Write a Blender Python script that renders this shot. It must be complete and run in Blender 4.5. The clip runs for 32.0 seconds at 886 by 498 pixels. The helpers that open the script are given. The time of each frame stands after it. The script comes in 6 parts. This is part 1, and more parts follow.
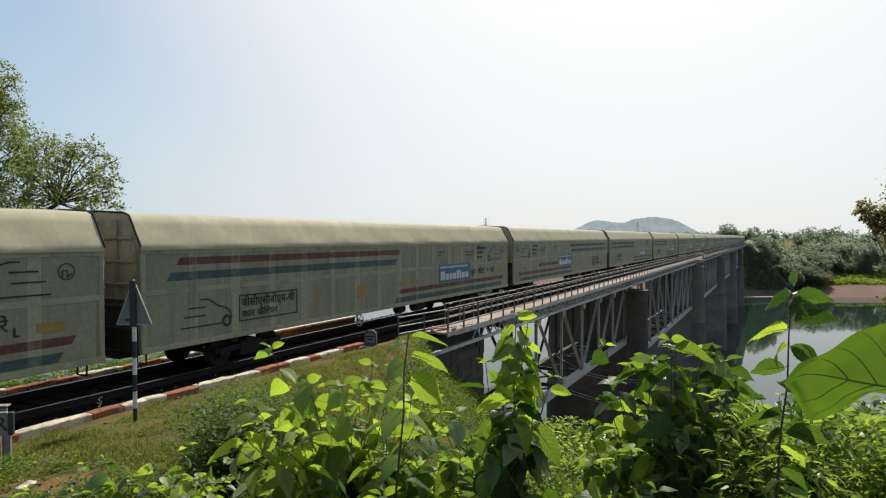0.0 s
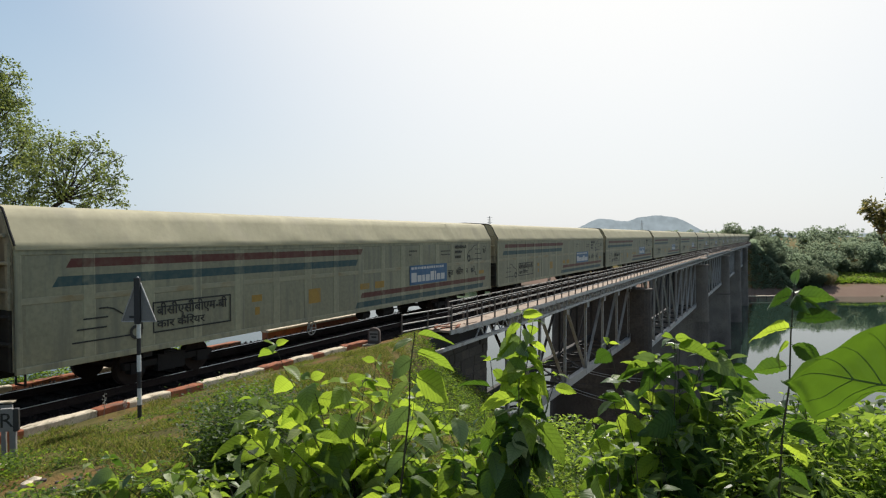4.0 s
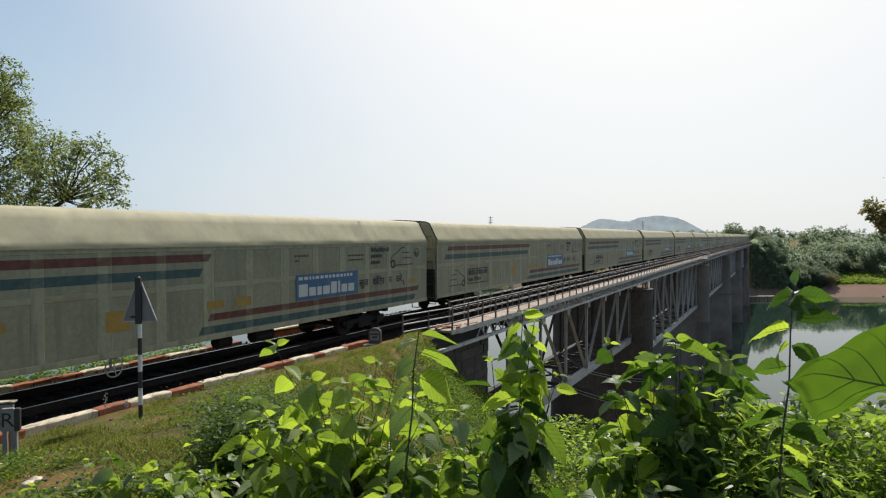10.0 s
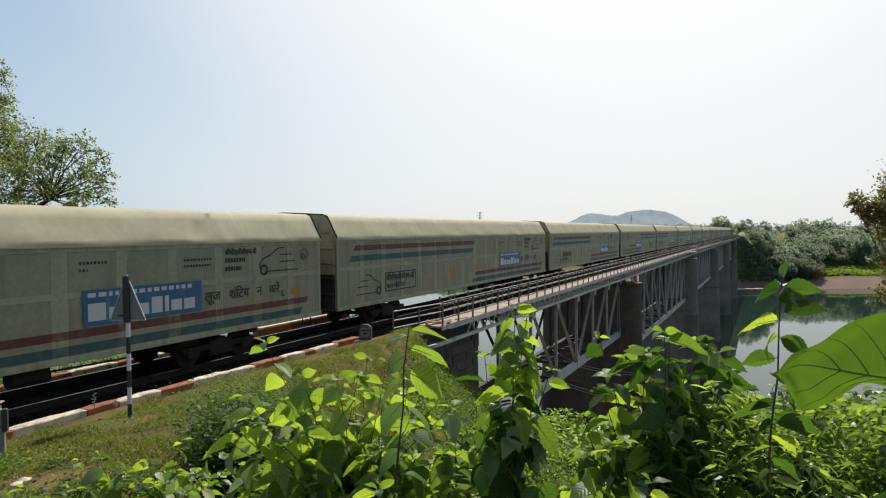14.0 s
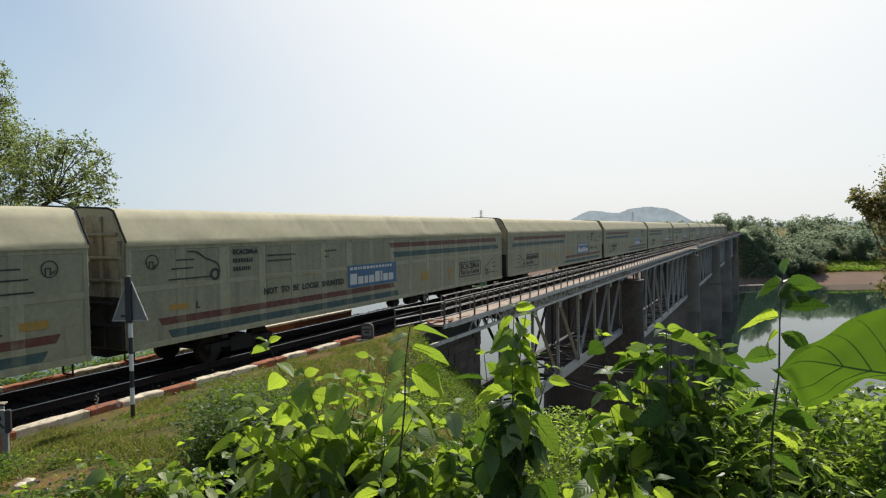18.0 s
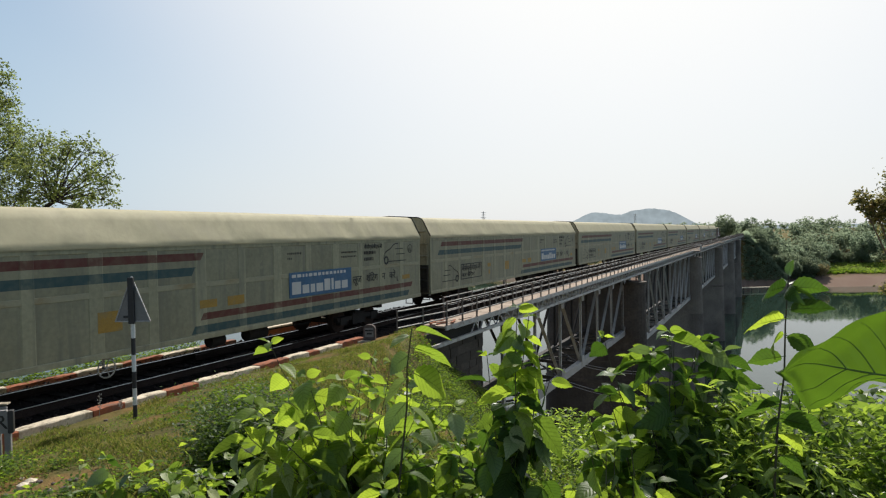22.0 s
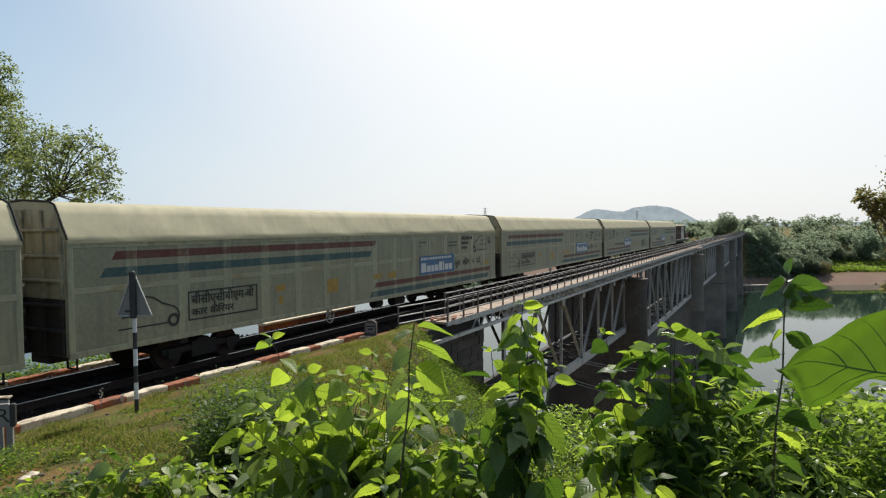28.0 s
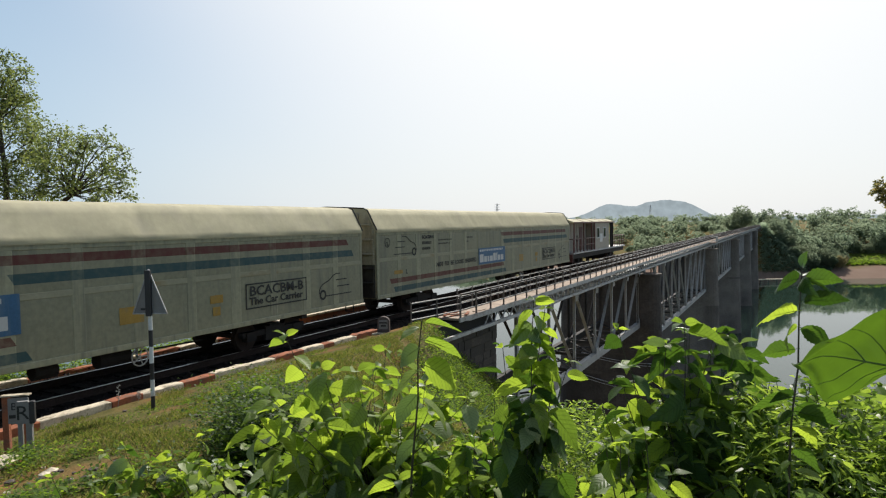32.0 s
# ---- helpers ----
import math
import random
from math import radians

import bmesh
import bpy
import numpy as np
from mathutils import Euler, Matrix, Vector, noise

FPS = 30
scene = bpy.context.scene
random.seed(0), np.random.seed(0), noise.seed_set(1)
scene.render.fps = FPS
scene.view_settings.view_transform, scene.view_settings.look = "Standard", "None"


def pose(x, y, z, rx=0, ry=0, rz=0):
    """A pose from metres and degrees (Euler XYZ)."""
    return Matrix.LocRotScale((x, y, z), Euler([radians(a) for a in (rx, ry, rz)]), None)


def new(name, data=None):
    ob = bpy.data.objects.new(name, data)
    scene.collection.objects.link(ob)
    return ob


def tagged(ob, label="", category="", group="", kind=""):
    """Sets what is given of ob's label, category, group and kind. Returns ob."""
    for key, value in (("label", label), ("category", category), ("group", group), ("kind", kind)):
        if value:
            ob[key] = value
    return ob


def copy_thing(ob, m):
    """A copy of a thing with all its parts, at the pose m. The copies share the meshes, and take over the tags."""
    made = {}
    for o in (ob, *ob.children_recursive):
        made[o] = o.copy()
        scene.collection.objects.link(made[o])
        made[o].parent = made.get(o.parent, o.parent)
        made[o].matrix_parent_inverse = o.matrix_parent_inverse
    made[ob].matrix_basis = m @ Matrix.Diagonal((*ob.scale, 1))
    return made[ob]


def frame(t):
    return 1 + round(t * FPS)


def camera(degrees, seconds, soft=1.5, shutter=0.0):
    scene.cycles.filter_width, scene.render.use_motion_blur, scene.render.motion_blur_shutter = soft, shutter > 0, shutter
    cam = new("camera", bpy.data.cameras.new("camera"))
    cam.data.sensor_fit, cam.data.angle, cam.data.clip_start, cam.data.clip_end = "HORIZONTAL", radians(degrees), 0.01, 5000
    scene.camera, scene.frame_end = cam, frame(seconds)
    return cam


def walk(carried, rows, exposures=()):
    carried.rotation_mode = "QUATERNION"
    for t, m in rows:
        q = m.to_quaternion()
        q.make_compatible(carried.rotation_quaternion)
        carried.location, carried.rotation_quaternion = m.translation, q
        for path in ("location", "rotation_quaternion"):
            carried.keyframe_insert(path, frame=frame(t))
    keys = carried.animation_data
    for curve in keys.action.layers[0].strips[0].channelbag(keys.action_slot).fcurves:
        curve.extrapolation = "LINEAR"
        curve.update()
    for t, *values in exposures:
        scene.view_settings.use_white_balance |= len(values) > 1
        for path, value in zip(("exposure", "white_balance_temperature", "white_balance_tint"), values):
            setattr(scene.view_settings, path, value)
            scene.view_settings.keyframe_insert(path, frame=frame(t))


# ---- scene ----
# Axes: the track runs along +Y with the rail tops at z = 0 and its centre line at x = 0.
cam = camera(69.5, 32.0, soft=1.2)
EYE = (15.2, 0.0, 3.69)
# seconds, turn to the left of the track, tilt, lean (degrees)
TURNS = [
    (0, 27.249, -0.966, -0.23), (0.5, 27.177, -1.058, -0.417), (1, 27.153, -1.144, -0.525), (1.5, 27.283, -1.182, -0.629),
    (2, 27.391, -1.167, -0.574), (2.5, 27.482, -1.201, -0.364), (3, 27.505, -1.232, -0.237), (3.5, 27.523, -1.196, -0.115),
    (5.5, 27.74, -1.054, -0.198), (6, 27.647, -1.085, -0.106), (6.5, 27.684, -1.15, 0.049), (7, 27.714, -1.164, 0.003),
    (7.5, 27.732, -1.193, -0.058), (8, 27.738, -1.186, -0.06), (8.5, 27.751, -1.15, -0.044), (9, 27.764, -1.166, 0),
    (9.5, 27.753, -1.151, -0.041), (10, 27.66, -1.133, -0.072), (10.5, 27.604, -1.153, -0.018), (11, 27.586, -1.162, -0.092),
    (11.5, 27.557, -1.188, -0.21), (12, 27.546, -1.31, -0.379), (12.5, 27.497, -1.415, -0.572), (13, 27.195, -1.489, -0.659),
    (13.5, 26.877, -1.514, -0.6), (14, 26.744, -1.53, -0.539), (14.5, 26.822, -1.542, -0.454), (16.5, 26.694, -1.694, -0.469),
    (17, 26.786, -1.678, -0.544), (17.5, 26.883, -1.679, -0.68), (18, 26.864, -1.669, -0.925), (18.5, 26.885, -1.659, -0.882),
    (19, 26.907, -1.614, -1.074), (19.5, 26.898, -1.605, -1.041), (20, 27.006, -1.609, -0.963), (20.5, 27.041, -1.54, -0.961),
    (21, 27.052, -1.475, -0.926), (21.5, 27.061, -1.467, -0.932), (22, 27.073, -1.536, -0.822), (22.5, 27.054, -1.558, -0.778),
    (23, 27.063, -1.608, -0.799), (23.5, 27.064, -1.75, -0.797), (24, 27.11, -1.826, -0.766), (24.5, 27.103, -1.918, -0.838),
    (25, 27.095, -1.99, -0.83), (25.5, 27.096, -2.072, -0.677), (27.5, 27.187, -1.937, -0.643), (28, 27.205, -1.89, -0.542),
    (28.5, 27.294, -1.86, -0.559), (29, 27.335, -1.846, -0.632), (29.5, 27.395, -1.931, -0.706), (30, 27.459, -2.042, -0.725),
    (30.5, 27.475, -2.158, -0.808), (31, 27.339, -2.168, -0.97), (31.5, 27.347, -2.212, -1.145), (32, 28.306, -2.207, -1.007),
]
walk(cam, [(t, pose(*EYE, 90 + tilt, 0, turn) @ pose(0, 0, 0, 0, 0, lean)) for t, turn, tilt, lean in TURNS],
     exposures=[(0, 0.0), (25.5, 0.0), (28, 0.07), (32, 0.07)])
scene.view_settings.exposure = 0.0

# ---------------------------------------------------------------- daylight
SUN_TURN, SUN_UP = 9.0, 50.0          # degrees left of the track, degrees above the horizon
sun_way = Vector((-math.sin(radians(SUN_TURN)) * math.cos(radians(SUN_UP)),
                  math.cos(radians(SUN_TURN)) * math.cos(radians(SUN_UP)), math.sin(radians(SUN_UP))))
world = bpy.data.worlds.new("sky")
scene.world = world
world.use_nodes = True
wn = world.node_tree.nodes
sky = wn.new("ShaderNodeTexSky")
sky.sky_type, sky.sun_disc = "NISHITA", False
sky.sun_elevation, sky.sun_rotation = radians(SUN_UP), radians(-SUN_TURN)
sky.air_density, sky.dust_density, sky.ozone_density, sky.altitude = 1.0, 1.7, 0.5, 200
# pale haze that thickens towards the horizon
wl = world.node_tree.links
geo_w = wn.new("ShaderNodeTexCoord")
sep_w = wn.new("ShaderNodeSeparateXYZ")
wl.new(geo_w.outputs["Generated"], sep_w.inputs[0])
haze = wn.new("ShaderNodeMapRange")
haze.interpolation_type = "SMOOTHERSTEP"
haze.inputs[1].default_value, haze.inputs[2].default_value = -0.1, 0.85
haze.inputs[3].default_value, haze.inputs[4].default_value = 0.9, 0.0
wl.new(sep_w.outputs["Z"], haze.inputs[0])
veil = wn.new("ShaderNodeMix")
veil.data_type = "RGBA"
wl.new(haze.outputs[0], veil.inputs["Factor"])
wl.new(sky.outputs[0], veil.inputs["A"])
# the haze is bluer away from the sun and whiter below it
flat_w = wn.new("ShaderNodeVectorMath")
flat_w.operation = "DOT_PRODUCT"
wl.new(geo_w.outputs["Generated"], flat_w.inputs[0])
flat_w.inputs[1].default_value = Vector((sun_way.x, sun_way.y, 0)).normalized()
warm = wn.new("ShaderNodeMapRange")
warm.interpolation_type = "SMOOTHSTEP"
warm.inputs[1].default_value, warm.inputs[2].default_value = 0.45, 1.0
wl.new(flat_w.outputs["Value"], warm.inputs[0])
tint = wn.new("ShaderNodeMix")
tint.data_type = "RGBA"
wl.new(warm.outputs[0], tint.inputs["Factor"])
tint.inputs["A"].default_value, tint.inputs["B"].default_value = (3.6, 5.05, 6.35, 1), (7.0, 7.27, 7.45, 1)
wl.new(tint.outputs["Result"], veil.inputs["B"])
# bright aureole of the hazy sun
dot_w = wn.new("ShaderNodeVectorMath")
dot_w.operation = "DOT_PRODUCT"
wl.new(geo_w.outputs["Generated"], dot_w.inputs[0])
dot_w.inputs[1].default_value = sun_way
aur = wn.new("ShaderNodeMapRange")
aur.interpolation_type = "SMOOTHSTEP"
aur.inputs[1].default_value, aur.inputs[2].default_value = 0.6, 0.92
aur.inputs[3].default_value, aur.inputs[4].default_value = 0.0, 0.88
wl.new(dot_w.outputs["Value"], aur.inputs[0])
glare = wn.new("ShaderNodeMix")
glare.data_type = "RGBA"
wl.new(aur.outputs[0], glare.inputs["Factor"])
wl.new(veil.outputs["Result"], glare.inputs["A"])
glare.inputs["B"].default_value = (9.0, 8.9, 8.55, 1)
wl.new(glare.outputs["Result"], wn["Background"].inputs["Color"])
wn["Background"].inputs["Strength"].default_value = 0.117
sun = new("sun", bpy.data.lights.new("sun", "SUN"))
sun.data.energy, sun.data.angle, sun.data.color = 5.2, radians(0.6), (1.0, 0.95, 0.86)
sun.matrix_world = Matrix.Translation((0, 0, 60)) @ sun_way.to_track_quat("Z", "Y").to_matrix().to_4x4()


# ---------------------------------------------------------------- materials
def mat(name, base, rough=0.7, metal=0.0, var=0.25, scale=1.5, fine=25.0, bump=0.2, bump_scale=None, stain=None,
        stain_amount=0.5, stain_scale=0.8, stain_stretch=(1, 1, 1), shift=0.0, spec=0.4, island=0.0, relief=0.02):
    """A surface with coarse and fine variation of tone, an optional stain colour and a fine relief."""
    m = bpy.data.materials.new(name)
    m.use_nodes = True
    n, l = m.node_tree.nodes, m.node_tree.links
    p = n["Principled BSDF"]
    co = n.new("ShaderNodeTexCoord")
    info = n.new("ShaderNodeObjectInfo")
    off = n.new("ShaderNodeVectorMath")
    off.operation = "MULTIPLY_ADD"
    rnd = n.new("ShaderNodeCombineXYZ")
    for i in range(3):
        l.new(info.outputs["Random"], rnd.inputs[i])
    l.new(rnd.outputs[0], off.inputs[0])
    off.inputs[1].default_value = (37, 53, 19)
    l.new(co.outputs["Object"], off.inputs[2])
    def noise_tex(sc, detail=4, vec=None):
        t = n.new("ShaderNodeTexNoise")
        t.inputs["Scale"].default_value, t.inputs["Detail"].default_value = sc, detail
        t.inputs["Roughness"].default_value = 0.6
        l.new(vec or off.outputs[0], t.inputs["Vector"])
        return t
    a, b = noise_tex(scale), noise_tex(fine, 3)
    mixn = n.new("ShaderNodeMath"); mixn.operation = "ADD"
    l.new(a.outputs[0], mixn.inputs[0]); l.new(b.outputs[0], mixn.inputs[1])
    rng = n.new("ShaderNodeMapRange")
    rng.inputs[1].default_value, rng.inputs[2].default_value = 0.65, 1.35
    rng.inputs[3].default_value, rng.inputs[4].default_value = 1 - var, 1 + var
    l.new(mixn.outputs[0], rng.inputs[0])
    tone = rng.outputs[0]
    if shift:
        sh = n.new("ShaderNodeMapRange")
        sh.inputs[3].default_value, sh.inputs[4].default_value = 1 - shift, 1 + shift
        l.new(info.outputs["Random"], sh.inputs[0])
        mu = n.new("ShaderNodeMath"); mu.operation = "MULTIPLY"
        l.new(tone, mu.inputs[0]); l.new(sh.outputs[0], mu.inputs[1]); tone = mu.outputs[0]
    if island:
        geo = n.new("ShaderNodeNewGeometry")
        sh = n.new("ShaderNodeMapRange")
        sh.inputs[3].default_value, sh.inputs[4].default_value = 1 - island, 1 + island
        l.new(geo.outputs["Random Per Island"], sh.inputs[0])
        mu = n.new("ShaderNodeMath"); mu.operation = "MULTIPLY"
        l.new(tone, mu.inputs[0]); l.new(sh.outputs[0], mu.inputs[1]); tone = mu.outputs[0]
    col = n.new("ShaderNodeVectorMath"); col.operation = "SCALE"
    col.inputs[0].default_value = base
    l.new(tone, col.inputs["Scale"])
    out = col.outputs[0]
    if stain:
        stv = n.new("ShaderNodeVectorMath"); stv.operation = "MULTIPLY"
        stv.inputs[1].default_value = stain_stretch
        l.new(off.outputs[0], stv.inputs[0])
        s = noise_tex(stain_scale, 6, stv.outputs[0])
        r = n.new("ShaderNodeMapRange")
        r.inputs[1].default_value, r.inputs[2].default_value = 0.5, 0.68
        r.inputs[3].default_value, r.inputs[4].default_value = 0.0, stain_amount
        l.new(s.outputs[0], r.inputs[0])
        mx = n.new("ShaderNodeMix"); mx.data_type = "RGBA"
        l.new(r.outputs[0], mx.inputs["Factor"]); l.new(out, mx.inputs["A"])
        mx.inputs["B"].default_value = (*stain, 1)
        out = mx.outputs["Result"]
    l.new(out, p.inputs["Base Color"])
    p.inputs["Roughness"].default_value, p.inputs["Metallic"].default_value = rough, metal
    p.inputs["Specular IOR Level"].default_value = spec
    if bump:
        bt = noise_tex(bump_scale or fine, 5)
        bp = n.new("ShaderNodeBump")
        bp.inputs["Strength"].default_value, bp.inputs["Distance"].default_value = bump, relief
        l.new(bt.outputs[0], bp.inputs["Height"]); l.new(bp.outputs[0], p.inputs["Normal"])
    return m


def leaf_mat(name, base, glow, share=0.45, rough=0.45, spread=0.35, by_object=True, hue=None, veined=False, spec=None):
    """A thin leaf: a reflecting face mixed with light that comes through it."""
    m = bpy.data.materials.new(name)
    m.use_nodes = True
    n, l = m.node_tree.nodes, m.node_tree.links
    p = n["Principled BSDF"]
    src = n.new("ShaderNodeObjectInfo").outputs["Random"] if by_object else n.new("ShaderNodeNewGeometry").outputs["Random Per Island"]
    if veined:
        both = n.new("ShaderNodeMath"); both.operation = "ADD"
        l.new(src, both.inputs[0]); l.new(n.new("ShaderNodeNewGeometry").outputs["Random Per Island"], both.inputs[1])
        wrap = n.new("ShaderNodeMath"); wrap.operation = "FRACT"
        l.new(both.outputs[0], wrap.inputs[0])
        src = wrap.outputs[0]
    co = n.new("ShaderNodeTexCoord")
    nz = n.new("ShaderNodeTexNoise"); nz.inputs["Scale"].default_value = 14 if by_object else 0.6
    l.new(co.outputs["Object"], nz.inputs["Vector"])
    add = n.new("ShaderNodeMath"); add.operation = "MULTIPLY_ADD"
    l.new(nz.outputs[0], add.inputs[0]); add.inputs[1].default_value = 0.5
    l.new(src, add.inputs[2])
    r = n.new("ShaderNodeMapRange")
    r.inputs[1].default_value, r.inputs[2].default_value = 0.1, 1.4
    r.inputs[3].default_value, r.inputs[4].default_value = 1 - spread, 1 + spread
    l.new(add.outputs[0], r.inputs[0])
    tone = r.outputs[0]
    if veined:
        # side veins and a midrib, darker than the blade
        def op(kind, *a):
            q = n.new("ShaderNodeMath"); q.operation = kind
            for i, v in enumerate(a):
                if isinstance(v, (int, float)):
                    q.inputs[i].default_value = v
                else:
                    l.new(v, q.inputs[i])
            return q.outputs[0]
        sep = n.new("ShaderNodeSeparateXYZ"); l.new(co.outputs["UV"], sep.inputs[0])
        ax = op("ABSOLUTE", sep.outputs["X"])
        side_v = op("GREATER_THAN", op("SINE", op("MULTIPLY", op("MULTIPLY_ADD", ax, -0.75, sep.outputs["Y"]), 58.0)), 0.72)
        mid_v = op("LESS_THAN", ax, 0.014)
        tone = op("MULTIPLY", tone, op("SUBTRACT", 1.0, op("MULTIPLY", op("MAXIMUM", side_v, mid_v), 0.2)))
    def tinted(c):
        mx = n.new("ShaderNodeMix"); mx.data_type = "RGBA"
        mx.inputs["A"].default_value = (*c, 1)
        h = hue or (c[0] * 1.3, c[1] * 1.06, c[2] * 0.9)
        mx.inputs["B"].default_value = (*h, 1)
        l.new(src, mx.inputs["Factor"])
        s = n.new("ShaderNodeVectorMath"); s.operation = "SCALE"
        l.new(mx.outputs["Result"], s.inputs[0]); l.new(tone, s.inputs["Scale"])
        return s.outputs[0]
    l.new(tinted(base), p.inputs["Base Color"])
    p.inputs["Roughness"].default_value = rough
    p.inputs["Specular IOR Level"].default_value = spec if spec is not None else 0.35 if by_object else 0.2
    tr = n.new("ShaderNodeBsdfTranslucent")
    l.new(tinted(glow), tr.inputs["Color"])
    mix = n.new("ShaderNodeMixShader"); mix.inputs[0].default_value = share
    l.new(p.outputs[0], mix.inputs[1]); l.new(tr.outputs[0], mix.inputs[2])
    l.new(mix.outputs[0], n["Material Output"].inputs["Surface"])
    return m


STEEL = mat("galvanised_steel", (0.42, 0.42, 0.415), 0.5, 0.35, 0.25, 0.8, 30, 0.1, stain=(0.16, 0.10, 0.07), stain_amount=0.6, stain_scale=2.5)
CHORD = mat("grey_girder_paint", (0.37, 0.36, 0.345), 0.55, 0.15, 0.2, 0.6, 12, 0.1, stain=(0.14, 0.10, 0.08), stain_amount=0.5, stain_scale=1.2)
RAIL_POST = mat("railing_post_paint", (0.13, 0.105, 0.09), 0.6, 0.1, 0.3, 1.5, 30, 0.1)
RAIL_TUBE = mat("railing_tube", (0.37, 0.36, 0.34), 0.5, 0.2, 0.25, 1.5, 30, 0.1, stain=(0.2, 0.09, 0.06), stain_amount=0.5, stain_scale=3)
RUST = mat("rusty_steel", (0.04, 0.028, 0.023), 0.9, 0, 0.35, 2, 40, 0.3, spec=0.1)
RAIL_TOP = mat("worn_rail", (0.42, 0.41, 0.40), 0.28, 0.9, 0.15, 1, 30, 0.05)
SHADED_STEEL = mat("shaded_girder_steel", (0.03, 0.026, 0.024), 0.8, 0.1, 0.35, 0.8, 14, 0.15)
UNDER = mat("dark_underframe", (0.016, 0.014, 0.013), 0.8, 0.1, 0.4, 2, 25, 0.2)
BALLAST = mat("ballast_stone", (0.022, 0.019, 0.018), 0.95, 0, 0.5, 0.6, 18, 1.0, 14, relief=0.06, stain=(0.03, 0.02, 0.018), stain_amount=0.6, stain_scale=0.5, spec=0.05)
STONE_CHIP = mat("crushed_stone", (0.028, 0.023, 0.021), 0.9, 0, 0.3, 3, 30, 0.3, island=0.6, spec=0.1)
MASONRY = mat("dark_stone_masonry", (0.06, 0.05, 0.042), 0.9, 0, 0.4, 0.5, 8, 0.7, stain=(0.028, 0.024, 0.02), stain_amount=0.75, stain_scale=0.35, shift=0.25)
MORTAR = mat("mortar", (0.03, 0.026, 0.022), 0.95, 0, 0.3, 0.6, 12, 0.4)
# farther piers: stone paled to stand in for the haze over the river
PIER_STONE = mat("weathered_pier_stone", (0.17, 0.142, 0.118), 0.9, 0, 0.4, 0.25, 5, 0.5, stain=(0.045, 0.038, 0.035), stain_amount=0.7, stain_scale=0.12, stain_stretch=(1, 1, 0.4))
# first pier: the shade on its near face is put into the colour
PIER_SHADED = mat("shaded_pier_stone", (0.068, 0.055, 0.046), 0.85, 0, 0.5, 0.9, 5, 0.8, stain=(0.022, 0.018, 0.016), stain_amount=0.8, stain_scale=0.12, stain_stretch=(1, 1, 0.3))
SLAB = mat("walkway_concrete", (0.34, 0.27, 0.215), 0.9, 0, 0.25, 1.2, 20, 0.3, stain=(0.25, 0.2, 0.16), stain_amount=0.6, stain_scale=1.3, shift=0.12)
SLEEPER = mat("oily_sleeper", (0.016, 0.014, 0.013), 0.95, 0, 0.3, 2, 30, 0.3, spec=0.05)
KERB_WHITE = mat("kerb_limewash", (0.58, 0.5, 0.38), 0.9, 0, 0.3, 3, 30, 0.6, stain=(0.16, 0.13, 0.08), stain_amount=0.85, stain_scale=4.5)
KERB_RED = mat("kerb_red_oxide", (0.29, 0.1, 0.05), 0.9, 0, 0.3, 2, 25, 0.4, stain=(0.12, 0.08, 0.06), stain_amount=0.9, stain_scale=3.0)
WHITE = mat("white_enamel", (0.62, 0.63, 0.62), 0.5, 0, 0.12, 3, 40, 0.05, stain=(0.38, 0.34, 0.3), stain_amount=0.4, stain_scale=6)
WHEEL_GREY = mat("chalky_grey_paint", (0.3, 0.29, 0.26), 0.7, 0, 0.2, 5, 40, 0.1)
BLACK = mat("black_enamel", (0.03, 0.03, 0.033), 0.5, 0, 0.2, 5, 40, 0.05)
STONE_GREY = mat("painted_marker_stone", (0.1, 0.08, 0.072), 0.9, 0, 0.25, 5, 50, 0.4)
ROOF = mat("cream_roof_sheet", (0.365, 0.332, 0.212), 0.75, 0, 0.1, 0.6, 6, 0.45, 0.6, relief=0.06, stain=(0.28, 0.255, 0.185), stain_amount=0.4, stain_scale=0.9, stain_stretch=(1, 1.3, 1))
END = mat("wagon_end_sheet", (0.34, 0.31, 0.215), 0.7, 0, 0.2, 1, 12, 0.2, stain=(0.07, 0.055, 0.038), stain_amount=0.75, stain_scale=0.9, stain_stretch=(2, 1, 0.6))
END_BAR = mat("cream_end_frame", (0.3, 0.275, 0.19), 0.7, 0, 0.25, 2, 20, 0.2, stain=(0.08, 0.06, 0.04), stain_amount=0.7, stain_scale=1.6)
MID_RAIL = mat("rust_streaked_rail", (0.27, 0.262, 0.178), 0.65, 0, 0.15, 0.5, 9, 0.15, stain=(0.2, 0.135, 0.05), stain_amount=0.7, stain_scale=0.8, stain_stretch=(1, 1.2, 3))
SHADE_GRIME = mat("shaded_grimy_end_sheet", (0.03, 0.026, 0.02), 0.85, 0, 0.4, 1.5, 15, 0.2, stain=(0.09, 0.08, 0.055), stain_amount=0.5, stain_scale=1.2)
INK = mat("stencil_paint", (0.022, 0.023, 0.022), 0.6, 0, 0.2, 4, 40, 0)
BLUE = mat("blue_board", (0.032, 0.1, 0.2), 0.5, 0, 0.22, 2, 30, 0.05, stain=(0.09, 0.15, 0.21), stain_amount=0.6, stain_scale=1.6, stain_stretch=(1, 3, 0.6))
PLATE = mat("white_lettering", (0.46, 0.47, 0.46), 0.5, 0, 0.08, 2, 30, 0)
YELLOW = mat("yellow_patch", (0.30, 0.185, 0.035), 0.6, 0, 0.2, 3, 30, 0, stain=(0.2, 0.17, 0.09), stain_amount=0.7, stain_scale=2.6)
BOARD_GREY = mat("weathered_grey_board", (0.2, 0.195, 0.19), 0.6, 0, 0.15, 4, 40, 0.05)
